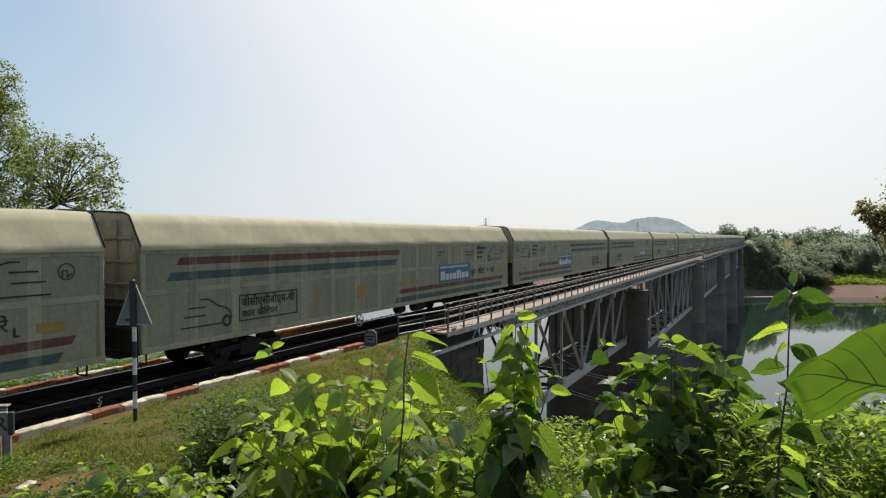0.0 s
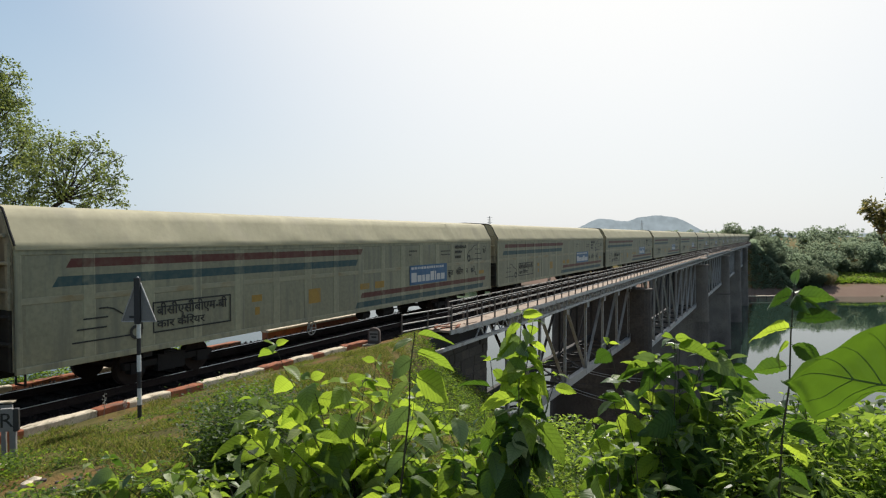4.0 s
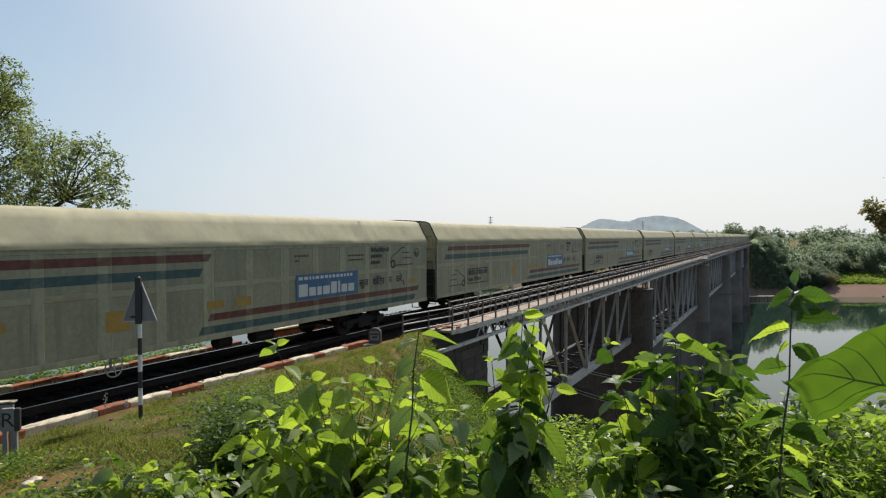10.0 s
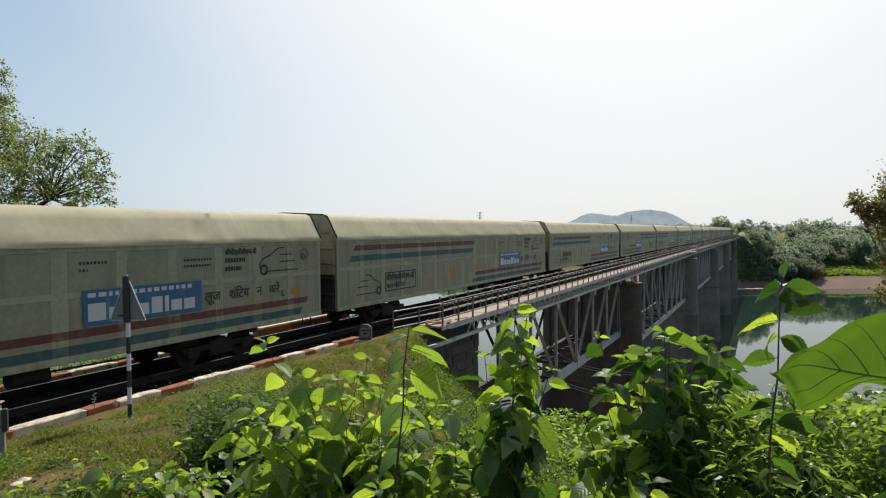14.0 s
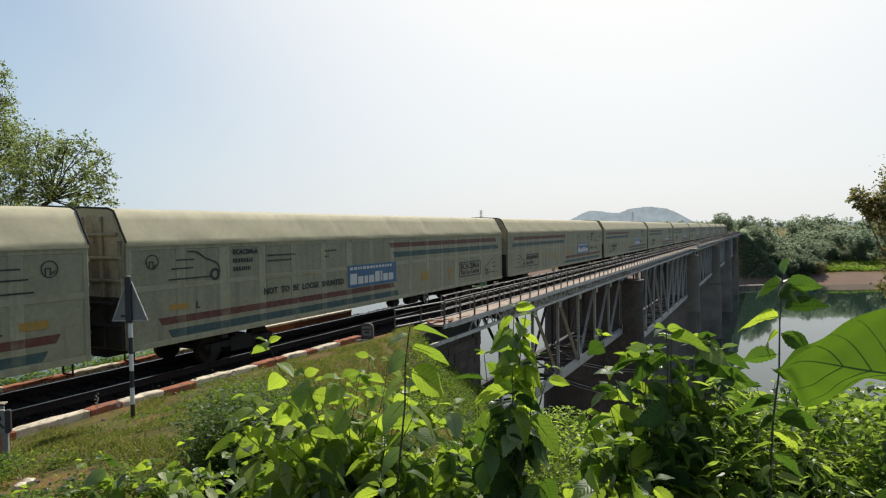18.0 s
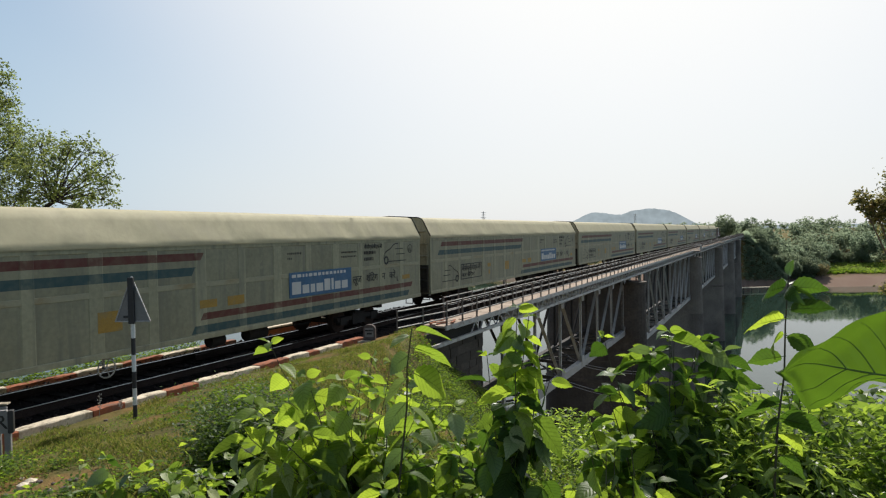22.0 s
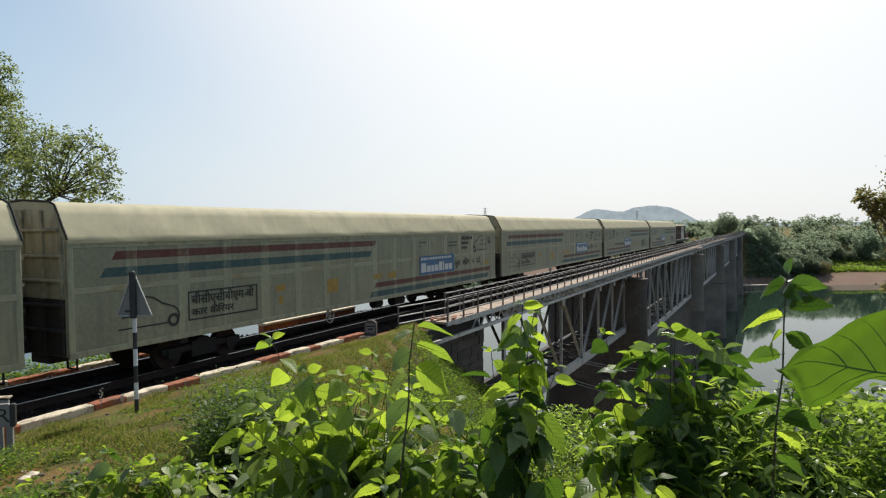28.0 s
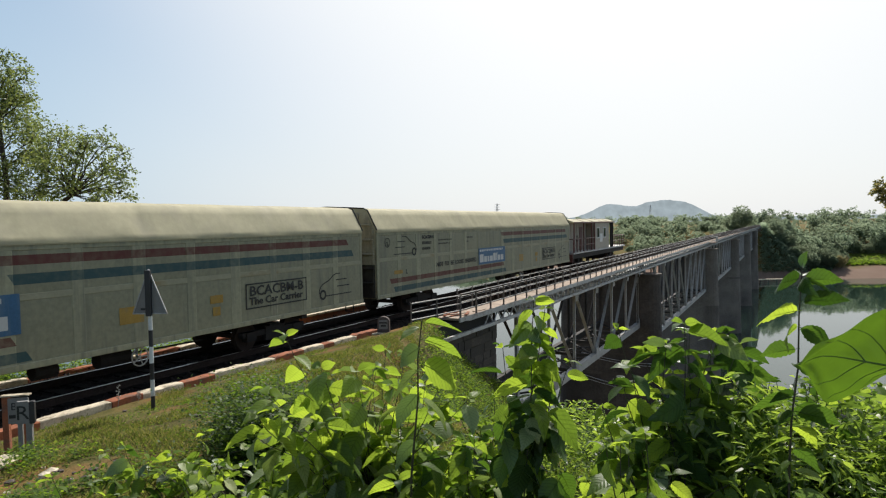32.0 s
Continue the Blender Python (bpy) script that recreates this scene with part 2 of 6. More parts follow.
LOCO_CREAM = mat("van_cream", (0.3, 0.27, 0.22), 0.45, 0, 0.15, 1.5, 20, 0.05, stain=(0.3, 0.25, 0.2), stain_amount=0.5, stain_scale=1.5)
LOCO_RED = mat("van_red_brown", (0.12, 0.05, 0.042), 0.45, 0, 0.2, 1.5, 20, 0.05)
GLASS_DARK = mat("cab_glass", (0.02, 0.025, 0.03), 0.08, 0, 0.1, 1, 10, 0)
BARK_DARK = mat("dark_bark", (0.05, 0.038, 0.03), 0.95, 0, 0.35, 3, 25, 0.7)
BARK = mat("bark", (0.16, 0.12, 0.09), 0.95, 0, 0.35, 3, 25, 0.7)
STALK = mat("woody_stalk", (0.055, 0.05, 0.03), 0.7, 0, 0.3, 8, 40, 0.1)


def side_paint(name, flip, tone=1.0, worn=(0.84, 0.97)):
    """Wagon side in aged cream-grey paint, with a red and a blue band above one half and below the other, in the wagon's own axes."""
    m = mat(name, (0.255 * tone, 0.25 * tone, 0.166 * tone), 0.6, 0, 0.22, 0.5, 9, 0.3, 1.6, stain=(0.15, 0.15, 0.112), stain_amount=0.8,
            stain_scale=0.8, stain_stretch=(1, 4.5, 0.35), relief=0.03)
    n, l = m.node_tree.nodes, m.node_tree.links
    p = n["Principled BSDF"]
    prev = p.inputs["Base Color"].links[0].from_socket
    co = n.new("ShaderNodeTexCoord")
    sep = n.new("ShaderNodeSeparateXYZ")
    l.new(co.outputs["Object"], sep.inputs[0])
    def op(kind, a, b):
        q = n.new("ShaderNodeMath"); q.operation = kind
        for i, v in enumerate((a, b)):
            if isinstance(v, (int, float)):
                q.inputs[i].default_value = v
            else:
                l.new(v, q.inputs[i])
        return q.outputs[0]
    y, z = sep.outputs["Y"], sep.outputs["Z"]
    wear = n.new("ShaderNodeTexNoise")
    wear.inputs["Scale"].default_value, wear.inputs["Detail"].default_value = 5, 5
    l.new(co.outputs["Object"], wear.inputs["Vector"])
    fade = n.new("ShaderNodeMapRange")
    fade.inputs[1].default_value, fade.inputs[2].default_value = 0.35, 0.6
    fade.inputs[3].default_value, fade.inputs[4].default_value = worn
    l.new(wear.outputs[0], fade.inputs[0])
    def band(colour, z0, z1, y0, y1, lean):
        nonlocal prev
        u = op("ADD", y, op("MULTIPLY", op("SUBTRACT", z, z0), lean))
        inside = op("MULTIPLY", op("MULTIPLY", op("GREATER_THAN", z, z0), op("LESS_THAN", z, z1)),
                    op("MULTIPLY", op("GREATER_THAN", u, y0), op("LESS_THAN", u, y1)))
        mx = n.new("ShaderNodeMix"); mx.data_type = "RGBA"
        l.new(op("MULTIPLY", inside, fade.outputs[0]), mx.inputs["Factor"])
        l.new(prev, mx.inputs["A"]); mx.inputs["B"].default_value = (*colour, 1)
        prev = mx.outputs["Result"]
    red, blue = (0.09, 0.018, 0.013), (0.018, 0.058, 0.066)
    if not flip:
        for c, z0, z1, d in ((red, 3.02, 3.22, 0.3), (blue, 2.62, 2.84, 0.0)):
            band(c, z0, z1, 0.75 + d, 11.8 + d, -0.6)
        for c, z0, z1, d in ((red, 1.4, 1.59, 0.3), (blue, 1.05, 1.26, 0.0)):
            band(c, z0, z1, 11.75 + d, 23.12 + d, -0.6)
    else:
        for c, z0, z1, d in ((red, 3.02, 3.22, -0.3), (blue, 2.62, 2.84, 0.0)):
            band(c, z0, z1, 12.3 + d, 23.7 + d, 0.6)
        for c, z0, z1, d in ((red, 1.4, 1.59, -0.3), (blue, 1.05, 1.26, 0.0)):
            band(c, z0, z1, 1.26 + d, 12.6 + d, 0.6)
    l.new(prev, p.inputs["Base Color"])
    return m


# ---------------------------------------------------------------- mesh tools
class Mesh:
    """Collects vertices and faces for one part."""
    def __init__(self):
        self.v, self.f = [], []

    def add(self, verts, faces):
        k = len(self.v)
        self.v += [tuple(p) for p in verts]
        self.f += [tuple(i + k for i in q) for q in faces]
        return self

    def box(self, x0, x1, y0, y1, z0, z1, b=0.0):
        """A box; b: width of its bevelled edges along Y."""
        if b:
            ring = [(x0 + b, z0), (x1 - b, z0), (x1, z0 + b), (x1, z1 - b), (x1 - b, z1), (x0 + b, z1), (x0, z1 - b), (x0, z0 + b)]
            return self.prism(ring, y0, y1)
        return self.add([(x, y, z) for x in (x0, x1) for y in (y0, y1) for z in (z0, z1)],
                        [(0, 1, 3, 2), (4, 6, 7, 5), (0, 4, 5, 1), (2, 3, 7, 6), (0, 2, 6, 4), (1, 5, 7, 3)])

    def prism(self, ring, y0, y1, caps=True):
        """A closed outline in x and z, drawn along Y."""
        n = len(ring)
        f = [(i, (i + 1) % n, n + (i + 1) % n, n + i) for i in range(n)]
        if caps:
            f += [tuple(range(n))[::-1], tuple(range(n, 2 * n))]
        return self.add([(x, y0, z) for x, z in ring] + [(x, y1, z) for x, z in ring], f)

    def bar(self, a, b, w, h, up=(0, 0, 1)):
        """A straight bar of width w and height h from a to b."""
        a, b, up = Vector(a), Vector(b), Vector(up)
        d = (b - a).normalized()
        s = d.cross(up)
        s = s.normalized() if s.length > 1e-4 else Vector((1, 0, 0))
        u = s.cross(d)
        vs = [p + s * i * w / 2 + u * j * h / 2 for p in (a, b) for i, j in ((-1, -1), (1, -1), (1, 1), (-1, 1))]
        return self.add(vs, [(0, 1, 5, 4), (1, 2, 6, 5), (2, 3, 7, 6), (3, 0, 4, 7), (3, 2, 1, 0), (4, 5, 6, 7)])

    def tube(self, pts, radii, n=8, caps=True):
        """A round tube through pts."""
        pts = [Vector(p) for p in pts]
        if isinstance(radii, (int, float)):
            radii = [radii] * len(pts)
        vs, fs = [], []
        for i, p in enumerate(pts):
            d = (pts[min(i + 1, len(pts) - 1)] - pts[max(i - 1, 0)]).normalized()
            s = d.cross(Vector((0.3, 0.2, 1)) if abs(d.z) < 0.9 else Vector((1, 0.1, 0))).normalized()
            u = s.cross(d)
            vs += [p + (s * math.cos(a) + u * math.sin(a)) * radii[i] for a in (2 * math.pi * k / n for k in range(n))]
        for i in range(len(pts) - 1):
            fs += [(i * n + k, i * n + (k + 1) % n, (i + 1) * n + (k + 1) % n, (i + 1) * n + k) for k in range(n)]
        if caps:
            fs += [tuple(range(n))[::-1], tuple(range((len(pts) - 1) * n, len(pts) * n))]
        return self.add(vs, fs)

    def data(self, name, smooth=False):
        me = bpy.data.meshes.new(name)
        me.from_pydata(self.v, [], self.f)
        me.validate()
        bm = bmesh.new(); bm.from_mesh(me)
        bmesh.ops.recalc_face_normals(bm, faces=bm.faces)
        bm.to_mesh(me); bm.free()
        if smooth:
            me.shade_smooth()
            me.set_sharp_from_angle(angle=radians(42))
        return me


def part(name, mesh, material, parent=None, label="", m=None, smooth=False, bevel=0.0):
    """Links a mesh as one object under a thing or a part."""
    me = mesh.data(name, smooth) if isinstance(mesh, Mesh) else mesh
    if material and not me.materials:
        me.materials.append(material)
    ob = new(name, me)
    if parent:
        ob.parent = parent
    if m is not None:
        ob.matrix_basis = m
    if bevel:
        bv = ob.modifiers.new("edge", "BEVEL")
        bv.width, bv.segments, bv.limit_method = bevel, 2, "ANGLE"
    if label:
        ob["label"] = label
    return ob


def thing(name, label, category, group="", m=None, kind=""):
    ob = new(name)
    ob.empty_display_size = 0.2
    if m is not None:
        ob.matrix_basis = m
    return tagged(ob, label, category, group, kind)


# ---------------------------------------------------------------- ground and water
WATER_Z = -27.0


def smooth(a, b, t):
    t = np.clip((t - a) / (b - a), 0, 1)
    return t * t * (3 - 2 * t)


def lumps(x, y, s, seed=0.0):
    return (np.sin(x / s + seed) * np.cos(y / s * 1.3 + seed * 2) + 0.5 * np.sin(x / s * 2.3 - y / s * 1.7 + seed)) / 1.5


def ground_height(x, y):
    """Height of the ground: a bank with the track on it, a wide river behind it, and wooded land on the other side."""
    x, y = np.asarray(x, float), np.asarray(y, float)
    right = -0.16 + 0.22 * np.clip(x - 2.4, 0, 1e9) * (1 - 0.25 * smooth(6, 16, x))
    right = np.minimum(right, 2.3) + 0.05 * lumps(x, y, 0.9)
    left = -0.45 - 0.6 * np.clip(-x - 2.8, 0, 1e9)
    left = np.maximum(left, -24 + 0.6 * lumps(x, y, 9))
    near = np.where(x > 0, right, left)
    near = np.where(np.abs(x) < 2.3, -0.42, near)
    near = near * 1.0
    crest = 20.5 - 2.5 * np.clip(x - 3, 0, 4) - 1.3 * np.clip(x - 7, 0, 6.5)
    crest = np.where(np.abs(x) < 2.7, 21.5, crest)
    fall = np.clip(y - crest, 0, 1e9)
    near = near - ((0.56 - 0.12 * smooth(4.5, 9, np.abs(x))) * fall + 0.4 * np.clip(fall - 13, 0, 1e9)) * smooth(0, 3, fall) + 0.2 * lumps(x, y, 2.1, 1) * smooth(1, 6, fall)
    shore = np.where(x > 7, 355 + (x - 7) * 0.526, 355 - (x - 7) * 0.25)
    d = (y - shore) * np.where(x > 7, 0.885, 0.96)
    far = -27.6 + 0.26 * np.clip(d, -24, 23) + 0.11 * np.clip(d - 23, 0, 13) + 0.16 * np.clip(d - 36, 0, 110) + 0.3 * lumps(x, y, 7, 2) * smooth(0, 10, d)
    far = np.minimum(far, 3 + 0.5 * lumps(x, y, 40))
    bankment = -0.45 - 1.2 * np.clip(np.abs(x) - 4, 0, 1e9)
    bankment = bankment - 1.8 * np.clip(372 - y, 0, 1e9)
    far = np.maximum(far, bankment)
    return np.maximum(np.maximum(near, far), -33.0)


def axis(stops):
    out = []
    for a, b, step in stops:
        out += list(np.arange(a, b, step))
    return np.array(out + [stops[-1][1]])


def ground_material():
    m = mat("earth_and_grass", (0.105, 0.095, 0.034), 0.95, 0, 0.4, 0.9, 22, 0.9, 18, relief=0.05,
            stain=(0.21, 0.105, 0.045), stain_amount=0.95, stain_scale=0.55, spec=0.08)
    n, l = m.node_tree.nodes, m.node_tree.links
    p = n["Principled BSDF"]
    prev = p.inputs["Base Color"].links[0].from_socket
    co = n.new("ShaderNodeTexCoord")
    sep = n.new("ShaderNodeSeparateXYZ"); l.new(co.outputs["Object"], sep.inputs[0])
    # bare mud along the water line of the far shore
    nz = n.new("ShaderNodeTexNoise"); nz.inputs["Scale"].default_value = 0.08; nz.inputs["Detail"].default_value = 6
    l.new(co.outputs["Object"], nz.inputs["Vector"])
    ad = n.new("ShaderNodeMath"); ad.operation = "MULTIPLY_ADD"
    l.new(nz.outputs[0], ad.inputs[0]); ad.inputs[1].default_value = 3.0; l.new(sep.outputs["Z"], ad.inputs[2])
    r = n.new("ShaderNodeMapRange")
    r.inputs[1].default_value, r.inputs[2].default_value = -20.6, -21.6
    l.new(ad.outputs[0], r.inputs[0])
    mx = n.new("ShaderNodeMix"); mx.data_type = "RGBA"
    l.new(r.outputs[0], mx.inputs["Factor"]); l.new(prev, mx.inputs["A"])
    ramp = n.new("ShaderNodeValToRGB")
    ramp.color_ramp.elements[0].color, ramp.color_ramp.elements[1].color = (0.15, 0.092, 0.07, 1), (0.23, 0.17, 0.13, 1)
    l.new(nz.outputs[0], ramp.inputs[0]); l.new(ramp.outputs[0], mx.inputs["B"])
    l.new(mx.outputs["Result"], p.inputs["Base Color"])
    return m


GROUND = ground_material()
gx = axis([(-2600, -300, 115), (-300, -60, 12), (-60, -12, 3), (-12, -3, 0.6), (-3, 3, 0.3), (3, 18, 0.3), (18, 40, 1.0), (40, 200, 5), (200, 500, 20), (500, 2600, 140)])
gy = axis([(-300, -40, 13), (-40, 0, 2), (0, 26, 0.33), (26, 60, 1.2), (60, 280, 11), (280, 460, 3), (460, 1000, 27), (1000, 4200, 160)])
GX, GY = np.meshgrid(gx, gy)
GZ = ground_height(GX, GY)
gm = Mesh()
nx_, ny_ = len(gx), len(gy)
gm.v = list(zip(GX.ravel().tolist(), GY.ravel().tolist(), GZ.ravel().tolist()))
gm.f = [(j * nx_ + i, j * nx_ + i + 1, (j + 1) * nx_ + i + 1, (j + 1) * nx_ + i) for j in range(ny_ - 1) for i in range(nx_ - 1)]
tagged(part("ground", gm, GROUND, smooth=True), "grassy earth bank falling to a wide river with wooded far shore", "ground", kind="structure")

wm = bpy.data.materials.new("river_water")
wm.use_nodes = True
wp = wm.node_tree.nodes["Principled BSDF"]
wp.inputs["Base Color"].default_value = (0.02, 0.038, 0.028, 1)
wp.inputs["Roughness"].default_value = 0.03
wp.inputs["IOR"].default_value = 1.33
wco = wm.node_tree.nodes.new("ShaderNodeTexCoord")
wnz = wm.node_tree.nodes.new("ShaderNodeTexNoise")
wnz.inputs["Scale"].default_value, wnz.inputs["Detail"].default_value = 0.35, 3
wbp = wm.node_tree.nodes.new("ShaderNodeBump")
wbp.inputs["Strength"].default_value, wbp.inputs["Distance"].default_value = 0.03, 0.25
wm.node_tree.links.new(wco.outputs["Object"], wnz.inputs["Vector"])
wm.node_tree.links.new(wnz.outputs[0], wbp.inputs["Height"])
wm.node_tree.links.new(wbp.outputs[0], wp.inputs["Normal"])
wa = Mesh().add([(-2600, -300, WATER_Z), (2600, -300, WATER_Z), (2600, 1600, WATER_Z), (-2600, 1600, WATER_Z)], [(0, 1, 2, 3)])
tagged(part("water", wa, wm), "calm green river water mirroring the sky", "river", kind="structure")

# ---------------------------------------------------------------- track
BRIDGE_1 = 372.0
track = thing("railway_track", "single broad-gauge railway track on dark ballast", "railway track", kind="structure")
RAIL_RING = [(-0.075, -0.17), (0.075, -0.17), (0.075, -0.155), (0.012, -0.135), (0.012, -0.04), (0.036, -0.03), (0.036, -0.004),
             (0.03, 0.0), (-0.03, 0.0), (-0.036, -0.004), (-0.036, -0.03), (-0.012, -0.04), (-0.012, -0.135), (-0.075, -0.155)]
for side in (-1, 1):
    part("rail", Mesh().prism([(side * 0.874 + x, z) for x, z in RAIL_RING], -120, 430), RUST, track)
    part("rail_head", Mesh().box(side * 0.874 - 0.028, side * 0.874 + 0.028, -120, 430, 0.0005, 0.004), RAIL_TOP, track, "bright worn rail head")
    part("guard_rail", Mesh().prism([(side * 0.60 + x, z) for x, z in RAIL_RING], 14, 380), RUST, track)
bed = Mesh().prism([(-2.15, -0.45), (2.15, -0.45), (2.1, -0.24), (1.7, -0.2), (-1.7, -0.2), (-2.1, -0.24)], -120, 29.0)
part("ballast_bed", bed, BALLAST, track)
chips = Mesh()
rg = random.Random(4)
for i in range(5200):
    x, y = rg.uniform(-2.1, 2.1), rg.uniform(3, 29) if i < 4200 else rg.uniform(-3, 8)
    z = -0.2 if abs(x) < 1.7 else -0.22
    s = rg.uniform(0.025, 0.055)
    q = [Vector((rg.uniform(-1, 1), rg.uniform(-1, 1), rg.uniform(-0.7, 0.9))).normalized() * s for _ in range(6)]
    c = Vector((x, y, z + 0.01))
    vs = [c + Vector((s, 0, 0)) + q[0] * 0.4, c + Vector((0, s, 0)) + q[1] * 0.4, c + Vector((-s, 0, 0)) + q[2] * 0.4, c + Vector((0, -s, 0)) + q[3] * 0.4, c + Vector((0, 0, s)) + q[4] * 0.3]
    chips.add(vs, [(0, 1, 4), (1, 2, 4), (2, 3, 4), (3, 0, 4)])
tagged(part("loose_ballast", chips, STONE_CHIP, track), kind="stuff")
sl = Mesh().box(-1.37, 1.37, -0.12, 0.12, -0.26, -0.165).data("sleeper")
for i in range(64):
    part("sleeper", sl, SLEEPER, track, m=pose(0, -9 + i * 0.6, 0))

# kerbs on both sides of the ballast, painted in turns
def kerb(x, y, blocks_, name, label):
    """Kerb blocks end to end from y on; blocks_: length and whether it is red."""
    k = thing(name, label, "kerb", kind="structure")
    r = random.Random(int(x * 10))
    for ln, red in blocks_:
        bm = Mesh()
        b, w, n = 0.014, 0.135, 7
        ring = [(-w + b, -0.42), (w - b, -0.42), (w, -0.3), (w, -0.16), (w, -0.035 - b), (w - b, -0.03), (0, -0.025), (-w + b, -0.03), (-w, -0.035 - b), (-w, -0.3)]
        k_ = len(ring)
        for q in range(n + 1):
            chip = 0.03 if q in (0, n) else 0.0
            for x_, z_ in ring:
                worn = r.gauss(0, 0.007)
                bm.v.append((x_ * (1 - chip) + worn, 0.006 + (ln - 0.012) * q / n, z_ - chip * 0.4 * (z_ > -0.1) + r.gauss(0, 0.006)))
        bm.f = [(q * k_ + c, q * k_ + (c + 1) % k_, (q + 1) * k_ + (c + 1) % k_, (q + 1) * k_ + c) for q in range(n) for c in range(k_)]
        bm.f += [tuple(range(k_)), tuple(range(n * k_, n * k_ + k_))]
        part("kerb_block", bm, KERB_RED if red else KERB_WHITE, k,
             m=pose(x + r.uniform(-0.02, 0.02), y, (0.045 if x > 0 else -0.14) + r.uniform(-0.015, 0.015), 0, 0, r.uniform(-0.7, 0.7)))
        y += ln
    return k


kerb(2.32, -1.5, [(1.1, 0), (0.9, 1), (1.2, 0), (0.9, 1), (1.05, 0), (1.1, 1), (1.3, 0), (1.0, 1), (1.51, 0), (0.76, 1), (1.1, 0), (0.95, 1), (1.08, 0), (1.07, 0), (1.25, 1), (0.91, 0), (0.52, 1), (1.2, 0), (1.35, 1)],
     "near_kerb", "weathered kerb blocks painted red oxide and white")
rk = random.Random(25)
kerb(-2.5, -2.0, [(1.6 * rk.uniform(0.8, 1.2), i % 2) for i in range(12)], "far_kerb", "weathered red and white kerb beyond the track")

# ---------------------------------------------------------------- bridge
TX = 1.9                                   # the trusses stand at x = -TX and TX
# spans: start, end, panels, depth of the bottom chord
SPANS = [(33.2, 66.2, 6, -6.9), (68.8, 126.6, 9, -9.35), (129.8, 187.4, 9, -9.35), (190.6, 248.4, 9, -9.35), (251.6, 309.4, 9, -9.35), (312.6, 370.6, 9, -9.35)]
TOP_Z = -1.2


def span(y0, y1, n, zb):
    t = thing("truss_span", "grey riveted steel deck truss span with a Pratt web", "bridge span", "spans of the bridge")
    step = (y1 - y0) / n
    ys = [y0 + i * step for i in range(n + 1)]
    for sx in (1, -1):
        x = sx * TX
        # far truss and cross members are coloured darker for the shade below deck
        paint = CHORD if sx == 1 else SHADED_STEEL
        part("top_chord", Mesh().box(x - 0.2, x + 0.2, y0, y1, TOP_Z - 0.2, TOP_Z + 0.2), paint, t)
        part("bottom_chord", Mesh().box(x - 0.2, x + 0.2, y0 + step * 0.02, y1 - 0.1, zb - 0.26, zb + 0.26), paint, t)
        for i, y in enumerate(ys):
            w = 0.16 if 0 < i < n else 0.26
            v = Mesh().bar((x, y, zb), (x, y, TOP_Z), w * 0.5, 0.03, (0, 1, 0))
            for s in (-1, 1):
                v.bar((x + s * 0.07, y, zb), (x + s * 0.07, y, TOP_Z), w, 0.03, (1, 0, 0))
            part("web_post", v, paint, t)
            if sx == 1:
                for z, s in ((zb, 1), (TOP_Z, -1)):
                    g = Mesh().add([(x + 0.225, y - 0.5, z - s * 0.2), (x + 0.225, y + 0.5, z - s * 0.2), (x + 0.225, y + 0.3, z + s * 0.7), (x + 0.225, y - 0.3, z + s * 0.7),
                           (x + 0.203, y - 0.5, z - s * 0.2), (x + 0.203, y + 0.5, z - s * 0.2), (x + 0.203, y + 0.3, z + s * 0.7), (x + 0.203, y - 0.3, z + s * 0.7)],
                          [(0, 1, 2, 3), (7, 6, 5, 4), (0, 4, 5, 1), (1, 5, 6, 2), (2, 6, 7, 3), (3, 7, 4, 0)])
                    part("gusset_plate", g, paint, t)
        for i in range(n):
            mid = n / 2
            a, b = ((ys[i], TOP_Z), (ys[i + 1], zb)) if i < mid - 0.01 else ((ys[i], zb), (ys[i + 1], TOP_Z))
            dg = Mesh()
            for s in (-1, 1):
                dg.bar((x + s * 0.07, a[0], a[1]), (x + s * 0.07, b[0], b[1]), 0.03, 0.09, (1, 0, 0.01))
            dg.bar((x, a[0], a[1]), (x, b[0], b[1]), 0.16, 0.03, (1, 0, 0.01))
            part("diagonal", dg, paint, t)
    for i, y in enumerate(ys):
        part("cross_strut", Mesh().box(-TX, TX, y - 0.1, y + 0.1, zb - 0.12, zb + 0.12), SHADED_STEEL, t)
        part("floor_beam", Mesh().box(-TX, TX, y - 0.14, y + 0.14, TOP_Z - 0.1, -0.42), SHADED_STEEL, t)
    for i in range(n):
        part("wind_brace", Mesh().bar((-TX, ys[i], zb), (TX, ys[i + 1], zb), 0.14, 0.1).bar((TX, ys[i], zb - 0.02), (-TX, ys[i + 1], zb - 0.02), 0.14, 0.1), SHADED_STEEL, t)
    for sx in (-0.874, 0.874):
        part("stringer", Mesh().box(sx - 0.14, sx + 0.14, y0, y1, -0.9, -0.34), SHADED_STEEL, t)
    return t


for y0, y1, n, zb in SPANS:
    span(y0, y1, n, zb)
bs = Mesh().box(-1.35, 1.35, -0.11, 0.11, -0.34, -0.165).data("bridge_sleeper")
far_sl = Mesh()
for i in range(int((BRIDGE_1 - 29.2) / 0.62)):
    y = 29.4 + i * 0.62
    if i < 115:
        part("bridge_sleeper", bs, RUST, track, m=pose(0, y, 0))
    else:
        far_sl.box(-1.35, 1.35, y - 0.11, y + 0.11, -0.34, -0.165)
tagged(part("far_sleepers", far_sl, RUST, track), kind="stuff")

